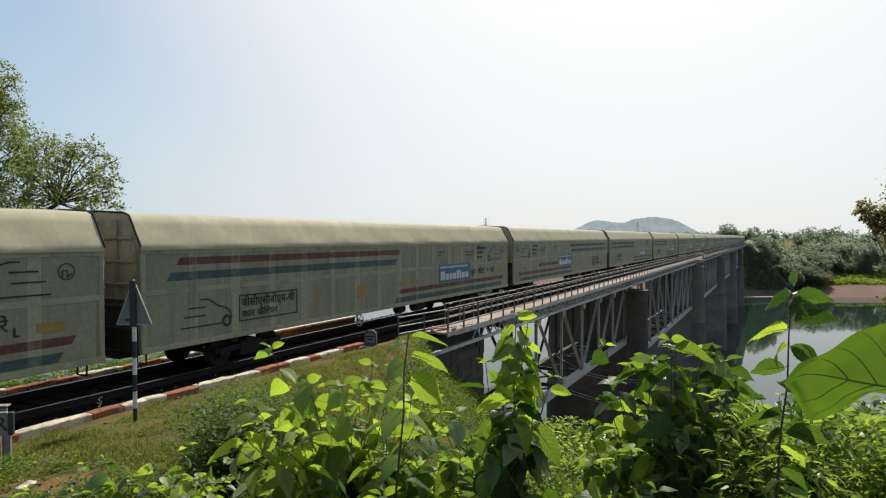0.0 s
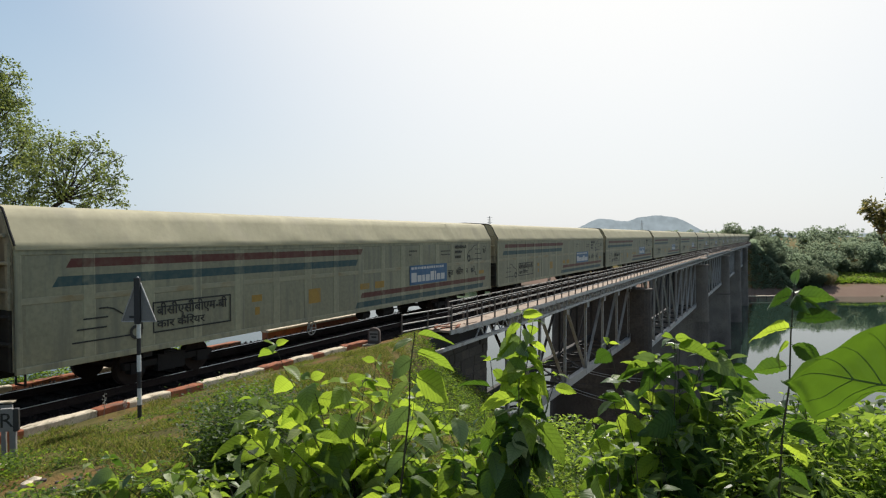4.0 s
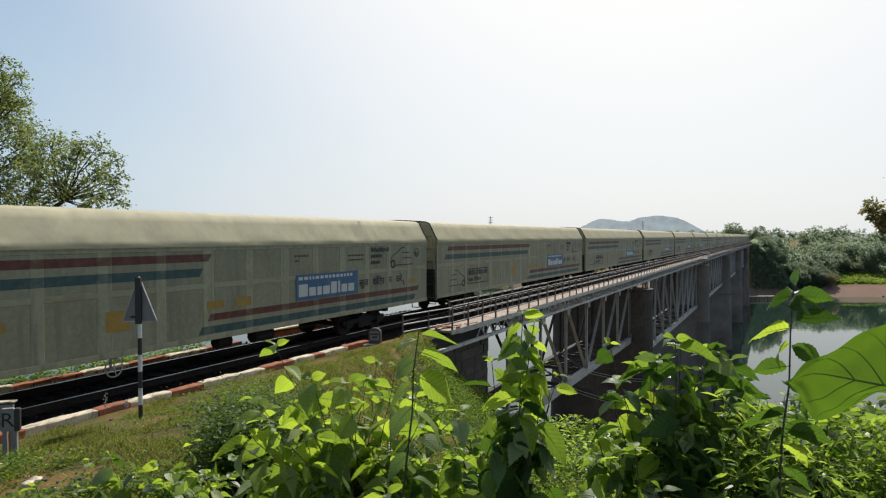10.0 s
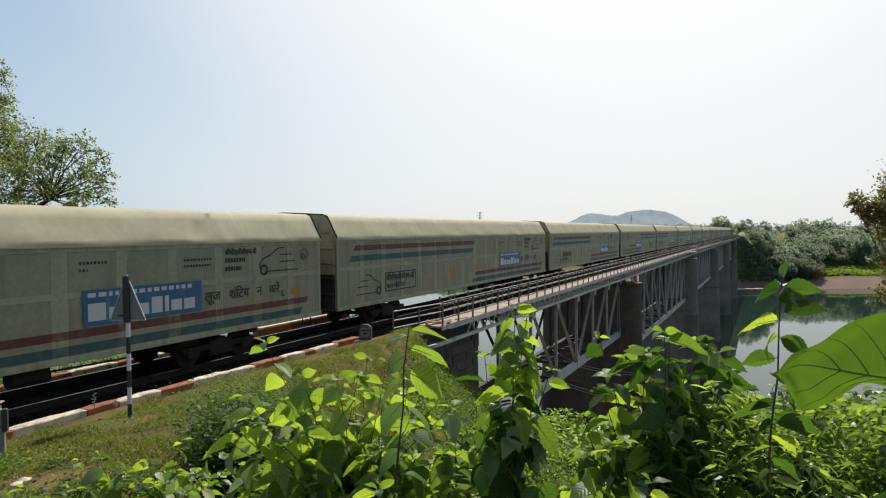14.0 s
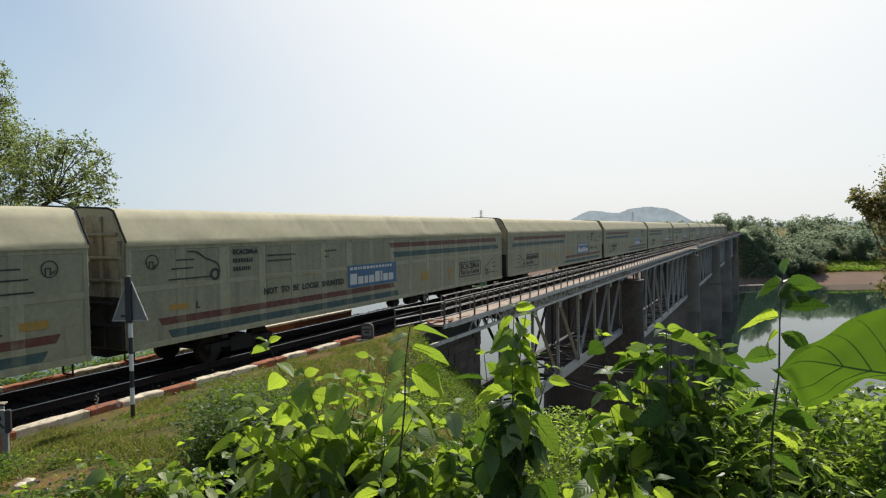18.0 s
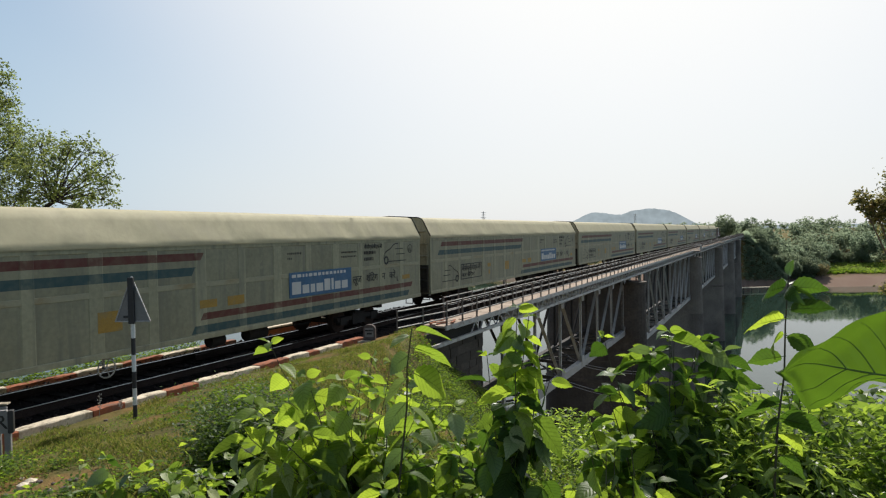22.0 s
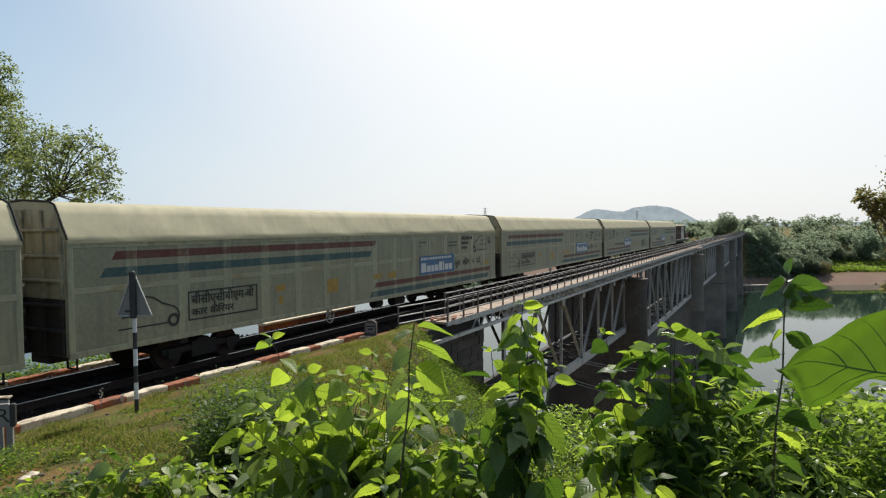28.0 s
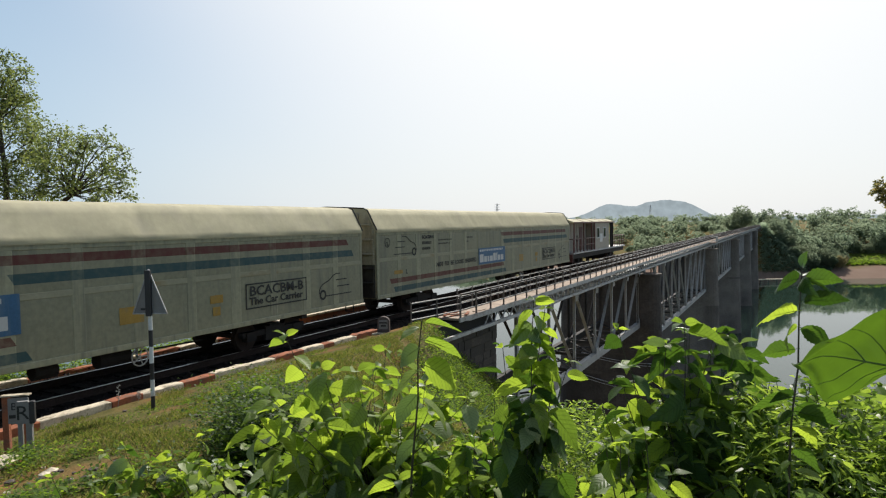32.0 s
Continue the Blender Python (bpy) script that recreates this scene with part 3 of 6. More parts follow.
# piers: tall stone walls with rounded noses, wider below
def pier(y, stone):
    p = thing("bridge_pier", "tall weathered stone bridge pier with rounded ends standing in the river", "bridge pier", "piers of the bridge", pose(-1.25, y, 0))
    def body(hx, hy, z0, z1, flare, name):
        m = Mesh()
        n = 10
        rings = []
        for z, g in ((z0, flare), (z1, 0)):
            ring = []
            for s in (1, -1):
                for k in range(n + 1):
                    a = -math.pi / 2 + math.pi * k / n
                    ring.append((s * (hx - hy + (hy + g) * math.cos(a)), s * (hy + g) * math.sin(a), z))
            rings.append(ring)
        c = len(rings[0])
        m.add(rings[0] + rings[1], [(i, (i + 1) % c, c + (i + 1) % c, c + i) for i in range(c)] + [tuple(range(c, 2 * c)), tuple(range(c))[::-1]])
        return part(name, m, stone, p)
    body(5.15, 1.3, -12.0, -1.95, 0.22, "shaft")
    body(5.45, 1.6, -12.25, -11.9, 0, "belt_course")
    body(5.4, 1.55, -33.5, -12.2, 0.5, "base")
    body(5.3, 1.45, -2.0, -1.7, 0, "cap")
    for k in range(7):
        z = -3.1 - k * 1.15
        body(5.17, 1.32 + 0.22 * (-1.95 - z) / 10, z, z + 0.06, 0.003, "stone_course")
    return p


for z, sag in ((-10.0, 0.5), (-10.25, 0.5), (-12.3, 0.7), (-12.6, 0.7)):
    wr = thing("bridge_cable", "thin sagging cable strung below the bridge", "cable", "cables below the bridge")
    part("wire", Mesh().tube([(-3.9 + 8.0 * k / 12, 65.7, z - sag * math.sin(math.pi * k / 16) - 0.02 * k) for k in range(13)], 0.035, 5), STEEL, wr)
    part("clamp", Mesh().box(-4.0, -3.8, 65.6, 66.4, z - 0.1, z + 0.1), SHADED_STEEL, wr)
    part("clamp", Mesh().box(3.95, 4.12, 65.6, 67.4, z - 0.75 * sag - 0.4, z - 0.75 * sag - 0.15), SHADED_STEEL, wr)
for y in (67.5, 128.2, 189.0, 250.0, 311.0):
    pier(y, PIER_SHADED if y < 100 else PIER_STONE)

# abutments of squared stone
ab = thing("near_abutment", "dark rough stone abutment at the bridge's end", "abutment", kind="structure")
part("core", Mesh().box(-3.0, 2.9, 22.4, 28.0, -13, -0.95), MORTAR, ab)
part("parapet_wall", Mesh().box(-3.0, 2.9, 22.4, 27.6, -0.95, -0.45), MORTAR, ab)
rs = random.Random(11)
blocks = [Mesh().box(0, 1, 0, 1, 0, 1, 0.06).data("stone") for _ in range(1)]
def stones(face):
    z = -0.98
    while z > -11.5:
        h = rs.uniform(0.32, 0.48)
        y = (22.4 if face == "side" else -3.0) - rs.uniform(0, 0.5)
        end = 28.02 if face == "side" else 2.9
        while y < end - 0.15:
            ln = min(rs.uniform(0.5, 1.0), end - y)
            d = rs.uniform(0.05, 0.11)
            if face == "side":
                m = Matrix.Translation((2.86, y + 0.007, z - h + 0.007)) @ Matrix.Diagonal((d, ln - 0.014, h - 0.014, 1))
            else:
                m = Matrix.Translation((y + 0.012, 27.96, z - h + 0.012)) @ Matrix.Diagonal((ln - 0.024, d, h - 0.024, 1))
            part("stone", blocks[0], MASONRY, ab, m=m)
            y += ln
        z -= h
stones("side")
stones("front")
wing = thing("parapet", "low red-oxide parapet with a pale coping beyond the track", "parapet", kind="structure")
part("wall", Mesh().box(-3.75, -3.45, 20.0, 26.5, -3.0, -0.3), KERB_RED, wing)
for k in range(6):
    part("coping_stone", Mesh().box(-3.82, -3.38, 20.0 + k * 1.08, 21.06 + k * 1.08, -0.297, -0.19, 0.02), KERB_WHITE, wing)
fa = thing("far_abutment", "stone abutment on the wooded far shore", "abutment", kind="structure")
part("core", Mesh().box(-3.4, 3.4, 371.0, 378, -16, -0.4), PIER_STONE, fa)
part("girder_shelf", Mesh().box(-3.6, 3.6, 370.2, 372.0, -16, -9.9), PIER_STONE, fa)

# ---------------------------------------------------------------- walkway with its railings
WALK_Z = -0.25
WX0, WX1 = 2.02, 3.2
walkway = thing("walkway", "narrow concrete footway along the bridge deck", "walkway", kind="structure")
slab = Mesh().box(WX0, WX1, 0.006, 0.994, WALK_Z - 0.09, WALK_Z).data("slab")
sr = random.Random(6)
for i in range(150):
    part("slab", slab, SLAB, walkway, m=pose(0, 23.6 + i, sr.uniform(-0.006, 0.006)))
part("far_slabs", Mesh().box(WX0, WX1, 173.6, 371.5, WALK_Z - 0.09, WALK_Z), SLAB, walkway)
part("edge_angle", Mesh().box(WX1 - 0.02, WX1 + 0.06, 23.6, 371.5, WALK_Z - 0.16, WALK_Z + 0.015), STEEL, walkway)
# light lattice girder that carries the outer edge
LZ0, LZ1 = -0.95, -0.42
part("lattice_top", Mesh().box(WX1 - 0.08, WX1, 24.5, 371, LZ1 - 0.05, LZ1 + 0.05), STEEL, walkway)
part("lattice_bottom", Mesh().box(WX1 - 0.07, WX1 + 0.07, 22.0, 371, LZ0 - 0.07, LZ0 + 0.07), STEEL, walkway, "pale steel channel along the deck's edge")
lat_far = Mesh()
for i in range(340):
    y = 26.2 + i
    if i < 120:
        part("lattice_bar", Mesh().bar((WX1 - 0.04, y, LZ0), (WX1 - 0.04, y + 0.5, LZ1), 0.05, 0.05).bar((WX1 - 0.04, y + 0.5, LZ1), (WX1 - 0.04, y + 1, LZ0), 0.05, 0.05), STEEL, walkway)
    else:
        lat_far.bar((WX1 - 0.04, y, LZ0), (WX1 - 0.04, y + 0.5, LZ1), 0.05, 0.05).bar((WX1 - 0.04, y + 0.5, LZ1), (WX1 - 0.04, y + 1, LZ0), 0.05, 0.05)
part("far_lattice", lat_far, STEEL, walkway)
for i in range(62):
    y = 33.2 + i * 5.5
    part("bracket", Mesh().bar((TX, y, -1.0), (WX1 - 0.05, y, LZ0), 0.08, 0.12).bar((TX, y, -1.6), (WX1 - 0.05, y, LZ0 - 0.05), 0.06, 0.08), STEEL, walkway)


def railing(name, x, y0, y1, step, rails, label, top=1.0):
    r = thing(name, label, "railing", "railings of the bridge")
    n = int((y1 - y0) / step)
    post = Mesh().box(x - 0.032, x + 0.032, -0.032, 0.032, WALK_Z, WALK_Z + top + 0.02).box(x - 0.07, x + 0.07, -0.07, 0.07, WALK_Z, WALK_Z + 0.015).data("post")
    far = Mesh()
    rr = random.Random(int(x * 100))
    for i in range(n + 1):
        if i < 110:
            part("post", post, RAIL_POST, r, m=pose(0, y0 + i * step, 0, rr.uniform(-0.7, 0.7), 0, 0))
        else:
            y = y0 + i * step
            far.box(x - 0.035, x + 0.035, y - 0.035, y + 0.035, WALK_Z, WALK_Z + top)
    part("far_posts", far, RAIL_POST, r)
    for z in rails:
        part("rail_tube", Mesh().tube([(x, y0, WALK_Z + z), (x, y1, WALK_Z + z)], 0.022, 8), RAIL_TUBE, r)
    return r


railing("outer_railing", 3.16, 23.8, 371, 1.55, (1.0, 0.66, 0.33), "grey pipe railing along the outer edge of the footway")
railing("inner_railing", 2.1, 25.6, 371, 1.55, (0.98, 0.64, 0.32), "grey pipe railing between the footway and the track")
end_rail = thing("end_railing", "short pipe railing that flares from the footway to the kerb", "railing", "railings of the bridge")
for k in range(3):
    part("post", Mesh().tube([(2.62 + 0.27 * k, 20.7 + 1.55 * k, -0.3), (2.62 + 0.27 * k, 20.7 + 1.55 * k, 0.72)], 0.035, 8), RAIL_POST, end_rail)
for z in (0.71, 0.36, 0.08):
    part("rail_tube", Mesh().tube([(2.62, 20.7, z - 0.02), (3.16, 23.8, z)], 0.026, 8), RAIL_TUBE, end_rail)
rd = random.Random(23)
for k in range(9):
    x, y = rd.uniform(2.25, 3.0), rd.uniform(23.9, 26.4)
    pl = part("plank", Mesh().box(-0.07, 0.07, -rd.uniform(0.3, 0.6), rd.uniform(0.3, 0.6), 0.0, 0.035, 0.008), KERB_RED if k % 3 else SLAB,
              m=pose(x, y, WALK_Z + 0.008 + 0.012 * k, rd.uniform(-1.5, 1.5), 0, rd.uniform(-60, 60)))
    tagged(pl, "broken red-brown plank lying on the footway", "plank", "planks on the footway")
# pale boxes on the deck above the second pier
for k, (y, s) in enumerate(((121.0, 1.0), (124.5, 0.8), (187.5, 1.0))):
    rb = thing("refuge_platform", "small railed refuge beside the footway on brackets", "platform", "refuges of the bridge", pose(3.2, y, WALK_Z))
    part("platform_floor", Mesh().box(0, 1.3 * s, -1, 1, -0.1, 0), SLAB, rb)
    for px, py in ((1.25 * s, -0.95), (1.25 * s, 0.95), (1.25 * s, 0)):
        part("post", Mesh().box(px - 0.035, px + 0.035, py - 0.035, py + 0.035, 0, 1.0), RAIL_TUBE, rb)
    part("rail_tube", Mesh().tube([(0, -0.95, 0.98), (1.25 * s, -0.95, 0.98), (1.25 * s, 0.95, 0.98), (0, 0.95, 0.98)], 0.028, 6), RAIL_TUBE, rb)
    part("strut", Mesh().bar((-0.1, -0.8, -0.9), (1.2 * s, -0.8, -0.1), 0.07, 0.07).bar((-0.1, 0.8, -0.9), (1.2 * s, 0.8, -0.1), 0.07, 0.07), STEEL, rb)


# ---------------------------------------------------------------- the train
PITCH, BODY = 25.15, 24.2
WHEEL_R = 0.42
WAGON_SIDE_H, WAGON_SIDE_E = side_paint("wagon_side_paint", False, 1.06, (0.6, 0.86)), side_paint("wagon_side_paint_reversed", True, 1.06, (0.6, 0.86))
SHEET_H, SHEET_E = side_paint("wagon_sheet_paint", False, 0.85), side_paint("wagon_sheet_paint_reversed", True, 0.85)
SILL_Z, EAVE_Z = 0.88, 3.47


def words(name, text, size, y, z, parent, material, x=1.600, width=None):
    """Flat lettering on the wagon's side that reads from the side on which x grows."""
    cu = bpy.data.curves.new(name, "FONT")
    cu.body, cu.size, cu.extrude, cu.resolution_u, cu.offset = text, size, 0.002, 2, 0.008 if text.isascii() else 0.004
    ob = new(name, cu)
    me = ob.to_mesh().copy()
    ob.to_mesh_clear()
    bpy.data.objects.remove(ob)
    bpy.data.curves.remove(cu)
    me.name = name
    if width and len(me.vertices):
        xs = [v.co.x for v in me.vertices]
        k = width / max(1e-6, max(xs) - min(xs))
        for v in me.vertices:
            v.co.x *= k
    me.materials.clear()
    for v in me.vertices:
        v.co = Vector((x + v.co.z, y + v.co.x, z + v.co.y))
    return part(name, me, material, parent)


def strokes(name, lines, w, parent, material, x=1.600):
    m = Mesh()
    for line in lines:
        for (y0, z0), (y1, z1) in zip(line, line[1:]):
            d = Vector((0, y1 - y0, z1 - z0))
            d = d.normalized() * w * 0.45
            m.bar(Vector((x, y0, z0)) - d, Vector((x, y1, z1)) + d, w, 0.004, (1, 0, 0))
    return part(name, m, material, parent)


def ring_mark(name, y, z, radius, w, parent):
    """A painted ring."""
    m = Mesh()
    n = 28
    for x in (1.598, 1.601):
        for q in (radius - w / 2, radius + w / 2):
            m.v += [(x, y + q * math.cos(2 * math.pi * a / n), z + q * math.sin(2 * math.pi * a / n)) for a in range(n)]
    for i0, i1 in ((0, 1), (1, 3), (3, 2), (2, 0)):
        m.f += [(i0 * n + a, i0 * n + (a + 1) % n, i1 * n + (a + 1) % n, i1 * n + a) for a in range(n)]
    return part(name, m, INK, parent)


def car_outline(y0, z0, k, flip, parent):
    """The painted outline of a car with speed lines: k metres high; flip: it drives towards smaller y."""
    s = -1 if flip else 1
    def p(u, v):
        return (y0 + s * u * k, z0 + v * k)
    body = [p(*q) for q in ((0.95, 1.0), (1.2, 1.0), (1.4, 0.95), (1.58, 0.84), (1.75, 0.73), (1.97, 0.66), (2.2, 0.58), (2.33, 0.48), (2.4, 0.36), (2.42, 0.2))]
    lines = [body, [p(0.1, 0.05), p(2.0, 0.05)], [p(0.45, 0.72), p(1.2, 0.72)], [p(0.25, 0.42), p(1.15, 0.42)]]
    o = strokes("car_outline", lines, 0.035, parent, INK)
    ring_mark("wheel_outline", *p(2.18, 0.12), 0.135, 0.075, parent)
    return o


def text_bars(name, y0, z0, widths, h, gap, parent, seed=1):
    """Rows of small bars for writing that cannot be read."""
    r = random.Random(seed)
    m = Mesh()
    for i, w in enumerate(widths):
        y = y0
        while y < y0 + w:
            ln = r.uniform(0.035, 0.075)
            m.box(1.598, 1.601, y, min(y + ln, y0 + w), z0 - i * gap, z0 - i * gap + h)
            y += ln + 0.04
    return tagged(part(name, m, INK, parent), kind="stuff")


def wagon(reverse, kind):
    side = WAGON_SIDE_E if reverse else WAGON_SIDE_H
    w = thing("car_carrier_wagon", "long cream-grey covered wagon, striped, lettered in " + ("English" if reverse else "Hindi"), "railway wagon", "wagons of the train")
    B = BODY
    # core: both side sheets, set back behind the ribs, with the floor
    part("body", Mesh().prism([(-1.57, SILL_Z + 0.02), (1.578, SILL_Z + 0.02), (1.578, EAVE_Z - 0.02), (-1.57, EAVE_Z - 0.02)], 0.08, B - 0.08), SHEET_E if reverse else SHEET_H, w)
    # frame of the side: sill, mid rail, head rail and ribs, proud of the sheets
    part("side_sill", Mesh().box(1.54, 1.61, 0.0, B, SILL_Z, 1.02, 0.012), side, w)
    part("mid_rail", Mesh().box(1.54, 1.593, 0.05, B - 0.05, 2.29, 2.43, 0.007), MID_RAIL, w)
    part("head_rail", Mesh().box(1.54, 1.597, 0.0, B, 3.31, EAVE_Z, 0.012), side, w)
    nb = 16
    rn = random.Random(61)
    for i in range(nb + 1):
        y = 0.07 + (B - 0.14) * i / nb
        hw = 0.15 if i % 2 else 0.19
        if i in (0, nb):
            hw = 0.07
        rib = Mesh()
        ring = [(1.54, -hw), (1.582, -hw), (1.594, -hw + 0.025), (1.594, hw - 0.025), (1.582, hw), (1.54, hw)]
        rib.add([(x_, y + y_, z_) for z_ in (1.0, 3.33) for x_, y_ in ring], [(c, (c + 1) % 6, 6 + (c + 1) % 6, 6 + c) for c in range(6)])
        part("side_rib", rib, side, w)
    for i in range(nb):
        ya, yb = 0.07 + (B - 0.14) * i / nb + 0.14, 0.07 + (B - 0.14) * (i + 1) / nb - 0.14
        # slightly bulging sheets in the upper and lower bays
        fr = Mesh()
        for z0, z1 in ((2.42, 3.32), (1.01, 2.3)):
            g = 7
            k0 = len(fr.v)
            bulge = rn.uniform(-0.009, 0.012)
            for a in range(g + 1):
                for b in range(g + 1):
                    edge = a in (0, g) or b in (0, g)
                    q = 0.003 if edge else 0.006 + bulge * math.sin(math.pi * a / g) * math.sin(math.pi * b / g) + rn.uniform(-0.0022, 0.0022)
                    fr.v.append((1.5775 + q, ya + (yb - ya) * a / g, z0 + (z1 - z0) * b / g))
            fr.f += [(k0 + a * (g + 1) + b, k0 + (a + 1) * (g + 1) + b, k0 + (a + 1) * (g + 1) + b + 1, k0 + a * (g + 1) + b + 1) for a in range(g) for b in range(g)]
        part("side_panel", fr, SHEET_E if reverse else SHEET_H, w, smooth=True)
    # roof: bent sheets, slightly dented
    ring = [(1.615, EAVE_Z - 0.03), (1.615, EAVE_Z + 0.03), (1.58, EAVE_Z + 0.12), (1.45, EAVE_Z + 0.34), (1.32, EAVE_Z + 0.60), (1.2, EAVE_Z + 0.80), (1.02, EAVE_Z + 0.87), (0, EAVE_Z + 0.93)]
    ring = ring + [(-x, z) for x, z in ring[-2::-1]]
    rm, n = Mesh(), len(ring)
    rr = random.Random(3 if reverse else 8)
    steps = 132
    crease = {rr.randrange(6, 126): (rr.randrange(2, 6), rr.uniform(0.01, 0.028)) for _ in range(34)}
    for j in range(steps + 1):
        y = B * j / steps
        for k, (x, z) in enumerate(ring):
            q = 0 if j in (0, steps) or k in (0, n - 1) else rr.gauss(0, 0.004) + 0.006 * math.sin(y * 2.1 + k)
            c0, deep = crease.get(j, (0, 0))
            if deep and c0 <= k <= c0 + 2:
                q -= deep
            rm.v.append((x + (q if x > 0 else -q), y, z + q * 0.6))
    rm.f += [(j * n + k, j * n + k + 1, (j + 1) * n + k + 1, (j + 1) * n + k) for j in range(steps) for k in range(n - 1)]
    rm.f += [tuple(range(n))[::-1], tuple(range(steps * n, steps * n + n))]
    part("roof", rm, ROOF, w, "dented cream sheet-metal roof", smooth=True)
    part("drip_edge", Mesh().box(1.6, 1.63, 0, B, EAVE_Z - 0.05, EAVE_Z - 0.015), ROOF, w)
    # ends with stiffening grid, ladder rungs and top rounded frame
    for s, y in ((-1, 0.0), (1, B)):
        e = Mesh()
        ex = [(-1.5, 0.95), (1.5, 0.95), (1.52, EAVE_Z), (1.16, 4.2), (-1.16, 4.2), (-1.52, EAVE_Z)]
        e.prism(ex, min(y + s * 0.014, y - s * 0.06), max(y + s * 0.014, y - s * 0.06))
        part("end_wall", e, END, w, "cream sheet end wall, darkened below for grime and shade")
        f0, f1 = min(y + s * 0.016, y + s * 0.07), max(y + s * 0.016, y + s * 0.07)
        # lower end coloured near black for grime and the shade between wagons
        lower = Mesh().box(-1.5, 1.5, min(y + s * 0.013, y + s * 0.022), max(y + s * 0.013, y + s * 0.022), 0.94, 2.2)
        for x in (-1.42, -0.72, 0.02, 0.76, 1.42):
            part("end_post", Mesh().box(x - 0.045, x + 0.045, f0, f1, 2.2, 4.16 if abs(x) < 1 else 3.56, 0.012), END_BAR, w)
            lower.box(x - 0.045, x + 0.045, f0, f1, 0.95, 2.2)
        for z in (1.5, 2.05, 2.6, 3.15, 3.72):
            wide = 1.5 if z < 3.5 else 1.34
            part("end_rail", Mesh().tube([(-wide, y + s * 0.05, z), (wide, y + s * 0.05, z)], 0.045, 8), END_BAR if z > 2.2 else SHADE_GRIME, w)
        part("lower_end_sheet", lower, SHADE_GRIME, w, "ribbed lower end sheet, coloured dark for grime and shade")
        part("end_rim", Mesh().tube([(x_, y + s * 0.01, z_ + 0.012) for x_, z_ in ring[1:-1]], 0.026, 6), UNDER, w, "black rim round the end of the roof")
        part("coupler", Mesh().box(-0.16, 0.16, min(y, y + s * 0.33), max(y, y + s * 0.33), 0.93, 1.2).box(-0.06, 0.06, min(y + s * 0.3, y + s * 0.4), max(y + s * 0.3, y + s * 0.4), 0.98, 1.15), UNDER, w)
        for x in (1.2, -1.2):
            part("step_iron", Mesh().box(x - 0.18, x + 0.18, y - s * 0.3 - 0.02, y - s * 0.3 + 0.02, 0.58, 0.61).box(x + 0.16, x + 0.18, y - s * 0.3 - 0.02, y - s * 0.3 + 0.02, 0.58, 0.95)
                 .box(x - 0.18, x - 0.16, y - s * 0.3 - 0.02, y - s * 0.3 + 0.02, 0.58, 0.95), UNDER, w)
    # below the floor
    part("underframe", Mesh().box(-0.35, 0.35, 0.3, B - 0.3, 0.62, 0.9).box(-1.5, 1.5, 3.0, 3.25, 0.74, 0.9).box(-1.5, 1.5, B - 3.25, B - 3.0, 0.74, 0.9), UNDER, w)
    part("air_reservoir", Mesh().tube([(0.95, 12.9, 0.66), (0.95, 13.4, 0.66)], 0.18, 12), UNDER, w)
    part("brake_cylinder", Mesh().tube([(0.9, 14.4, 0.62), (0.9, 15.2, 0.62)], 0.2, 12).bar((0.9, 15.2, 0.64), (0.9, 17.5, 0.6), 0.04, 0.04), UNDER, w)
    hw = Mesh()
    hc = Vector((1.5, 15.1 if reverse else 9.35, 0.64))
    hw.tube([hc + Vector((0.02, 0.22 * math.cos(a * math.pi / 8), 0.22 * math.sin(a * math.pi / 8))) for a in range(17)], 0.018, 6, False)
    for a in range(5):
        hw.bar(hc, hc + Vector((0.02, 0.21 * math.cos(a * 1.2566), 0.21 * math.sin(a * 1.2566))), 0.03, 0.02)
    hw.bar(hc + Vector((0.02, 0, 0)), hc + Vector((-0.1, 0, 0)), 0.05, 0.05).bar(hc + Vector((-0.1, 0, -0.03)), hc + Vector((-0.1, 0, 0.28)), 0.05, 0.04)
    part("handbrake_wheel", hw, WHEEL_GREY, w, "spoked handbrake wheel")
    for yb in (4.1, B - 4.1):
        bo = part("bogie", Mesh().box(-1.12, 1.12, -0.2, 0.2, 0.42, 0.72).box(0.98, 1.14, -1.35, 1.35, 0.42, 0.58).box(-1.14, -0.98, -1.35, 1.35, 0.42, 0.58)
                  .box(0.98, 1.16, -0.42, 0.42, 0.24, 0.66).box(-1.16, -0.98, -0.42, 0.42, 0.24, 0.66).box(0.96, 1.17, -1.2, -0.82, 0.3, 0.58).box(0.96, 1.17, 0.82, 1.2, 0.3, 0.58), UNDER, w,
                  m=pose(0, yb, 0))
        for k, dy in ((0, -1.0), (1, 1.0)):
            ws = Mesh().tube([(-1.0, 0, 0), (1.0, 0, 0)], 0.08, 10)
            for sx in (-1, 1):
                x = sx * 0.86
                ws.tube([(x - 0.065, 0, 0), (x + 0.065, 0, 0)], WHEEL_R, 28)
                ws.tube([(x - sx * 0.075, 0, 0), (x - sx * 0.105, 0, 0)], WHEEL_R + 0.028, 28)
                for a in range(3):
                    c, s_ = math.cos(a * 2.094), math.sin(a * 2.094)
                    ws.box(x + sx * 0.05 - 0.03, x + sx * 0.05 + 0.03, 0.26 * c - 0.05, 0.26 * c + 0.05, 0.26 * s_ - 0.05, 0.26 * s_ + 0.05)
            wo = part("wheelset_front" if k else "wheelset", ws, RUST, bo, m=pose(0, dy, WHEEL_R))
            wo.name = "wheelset"
            wo["end"] = k
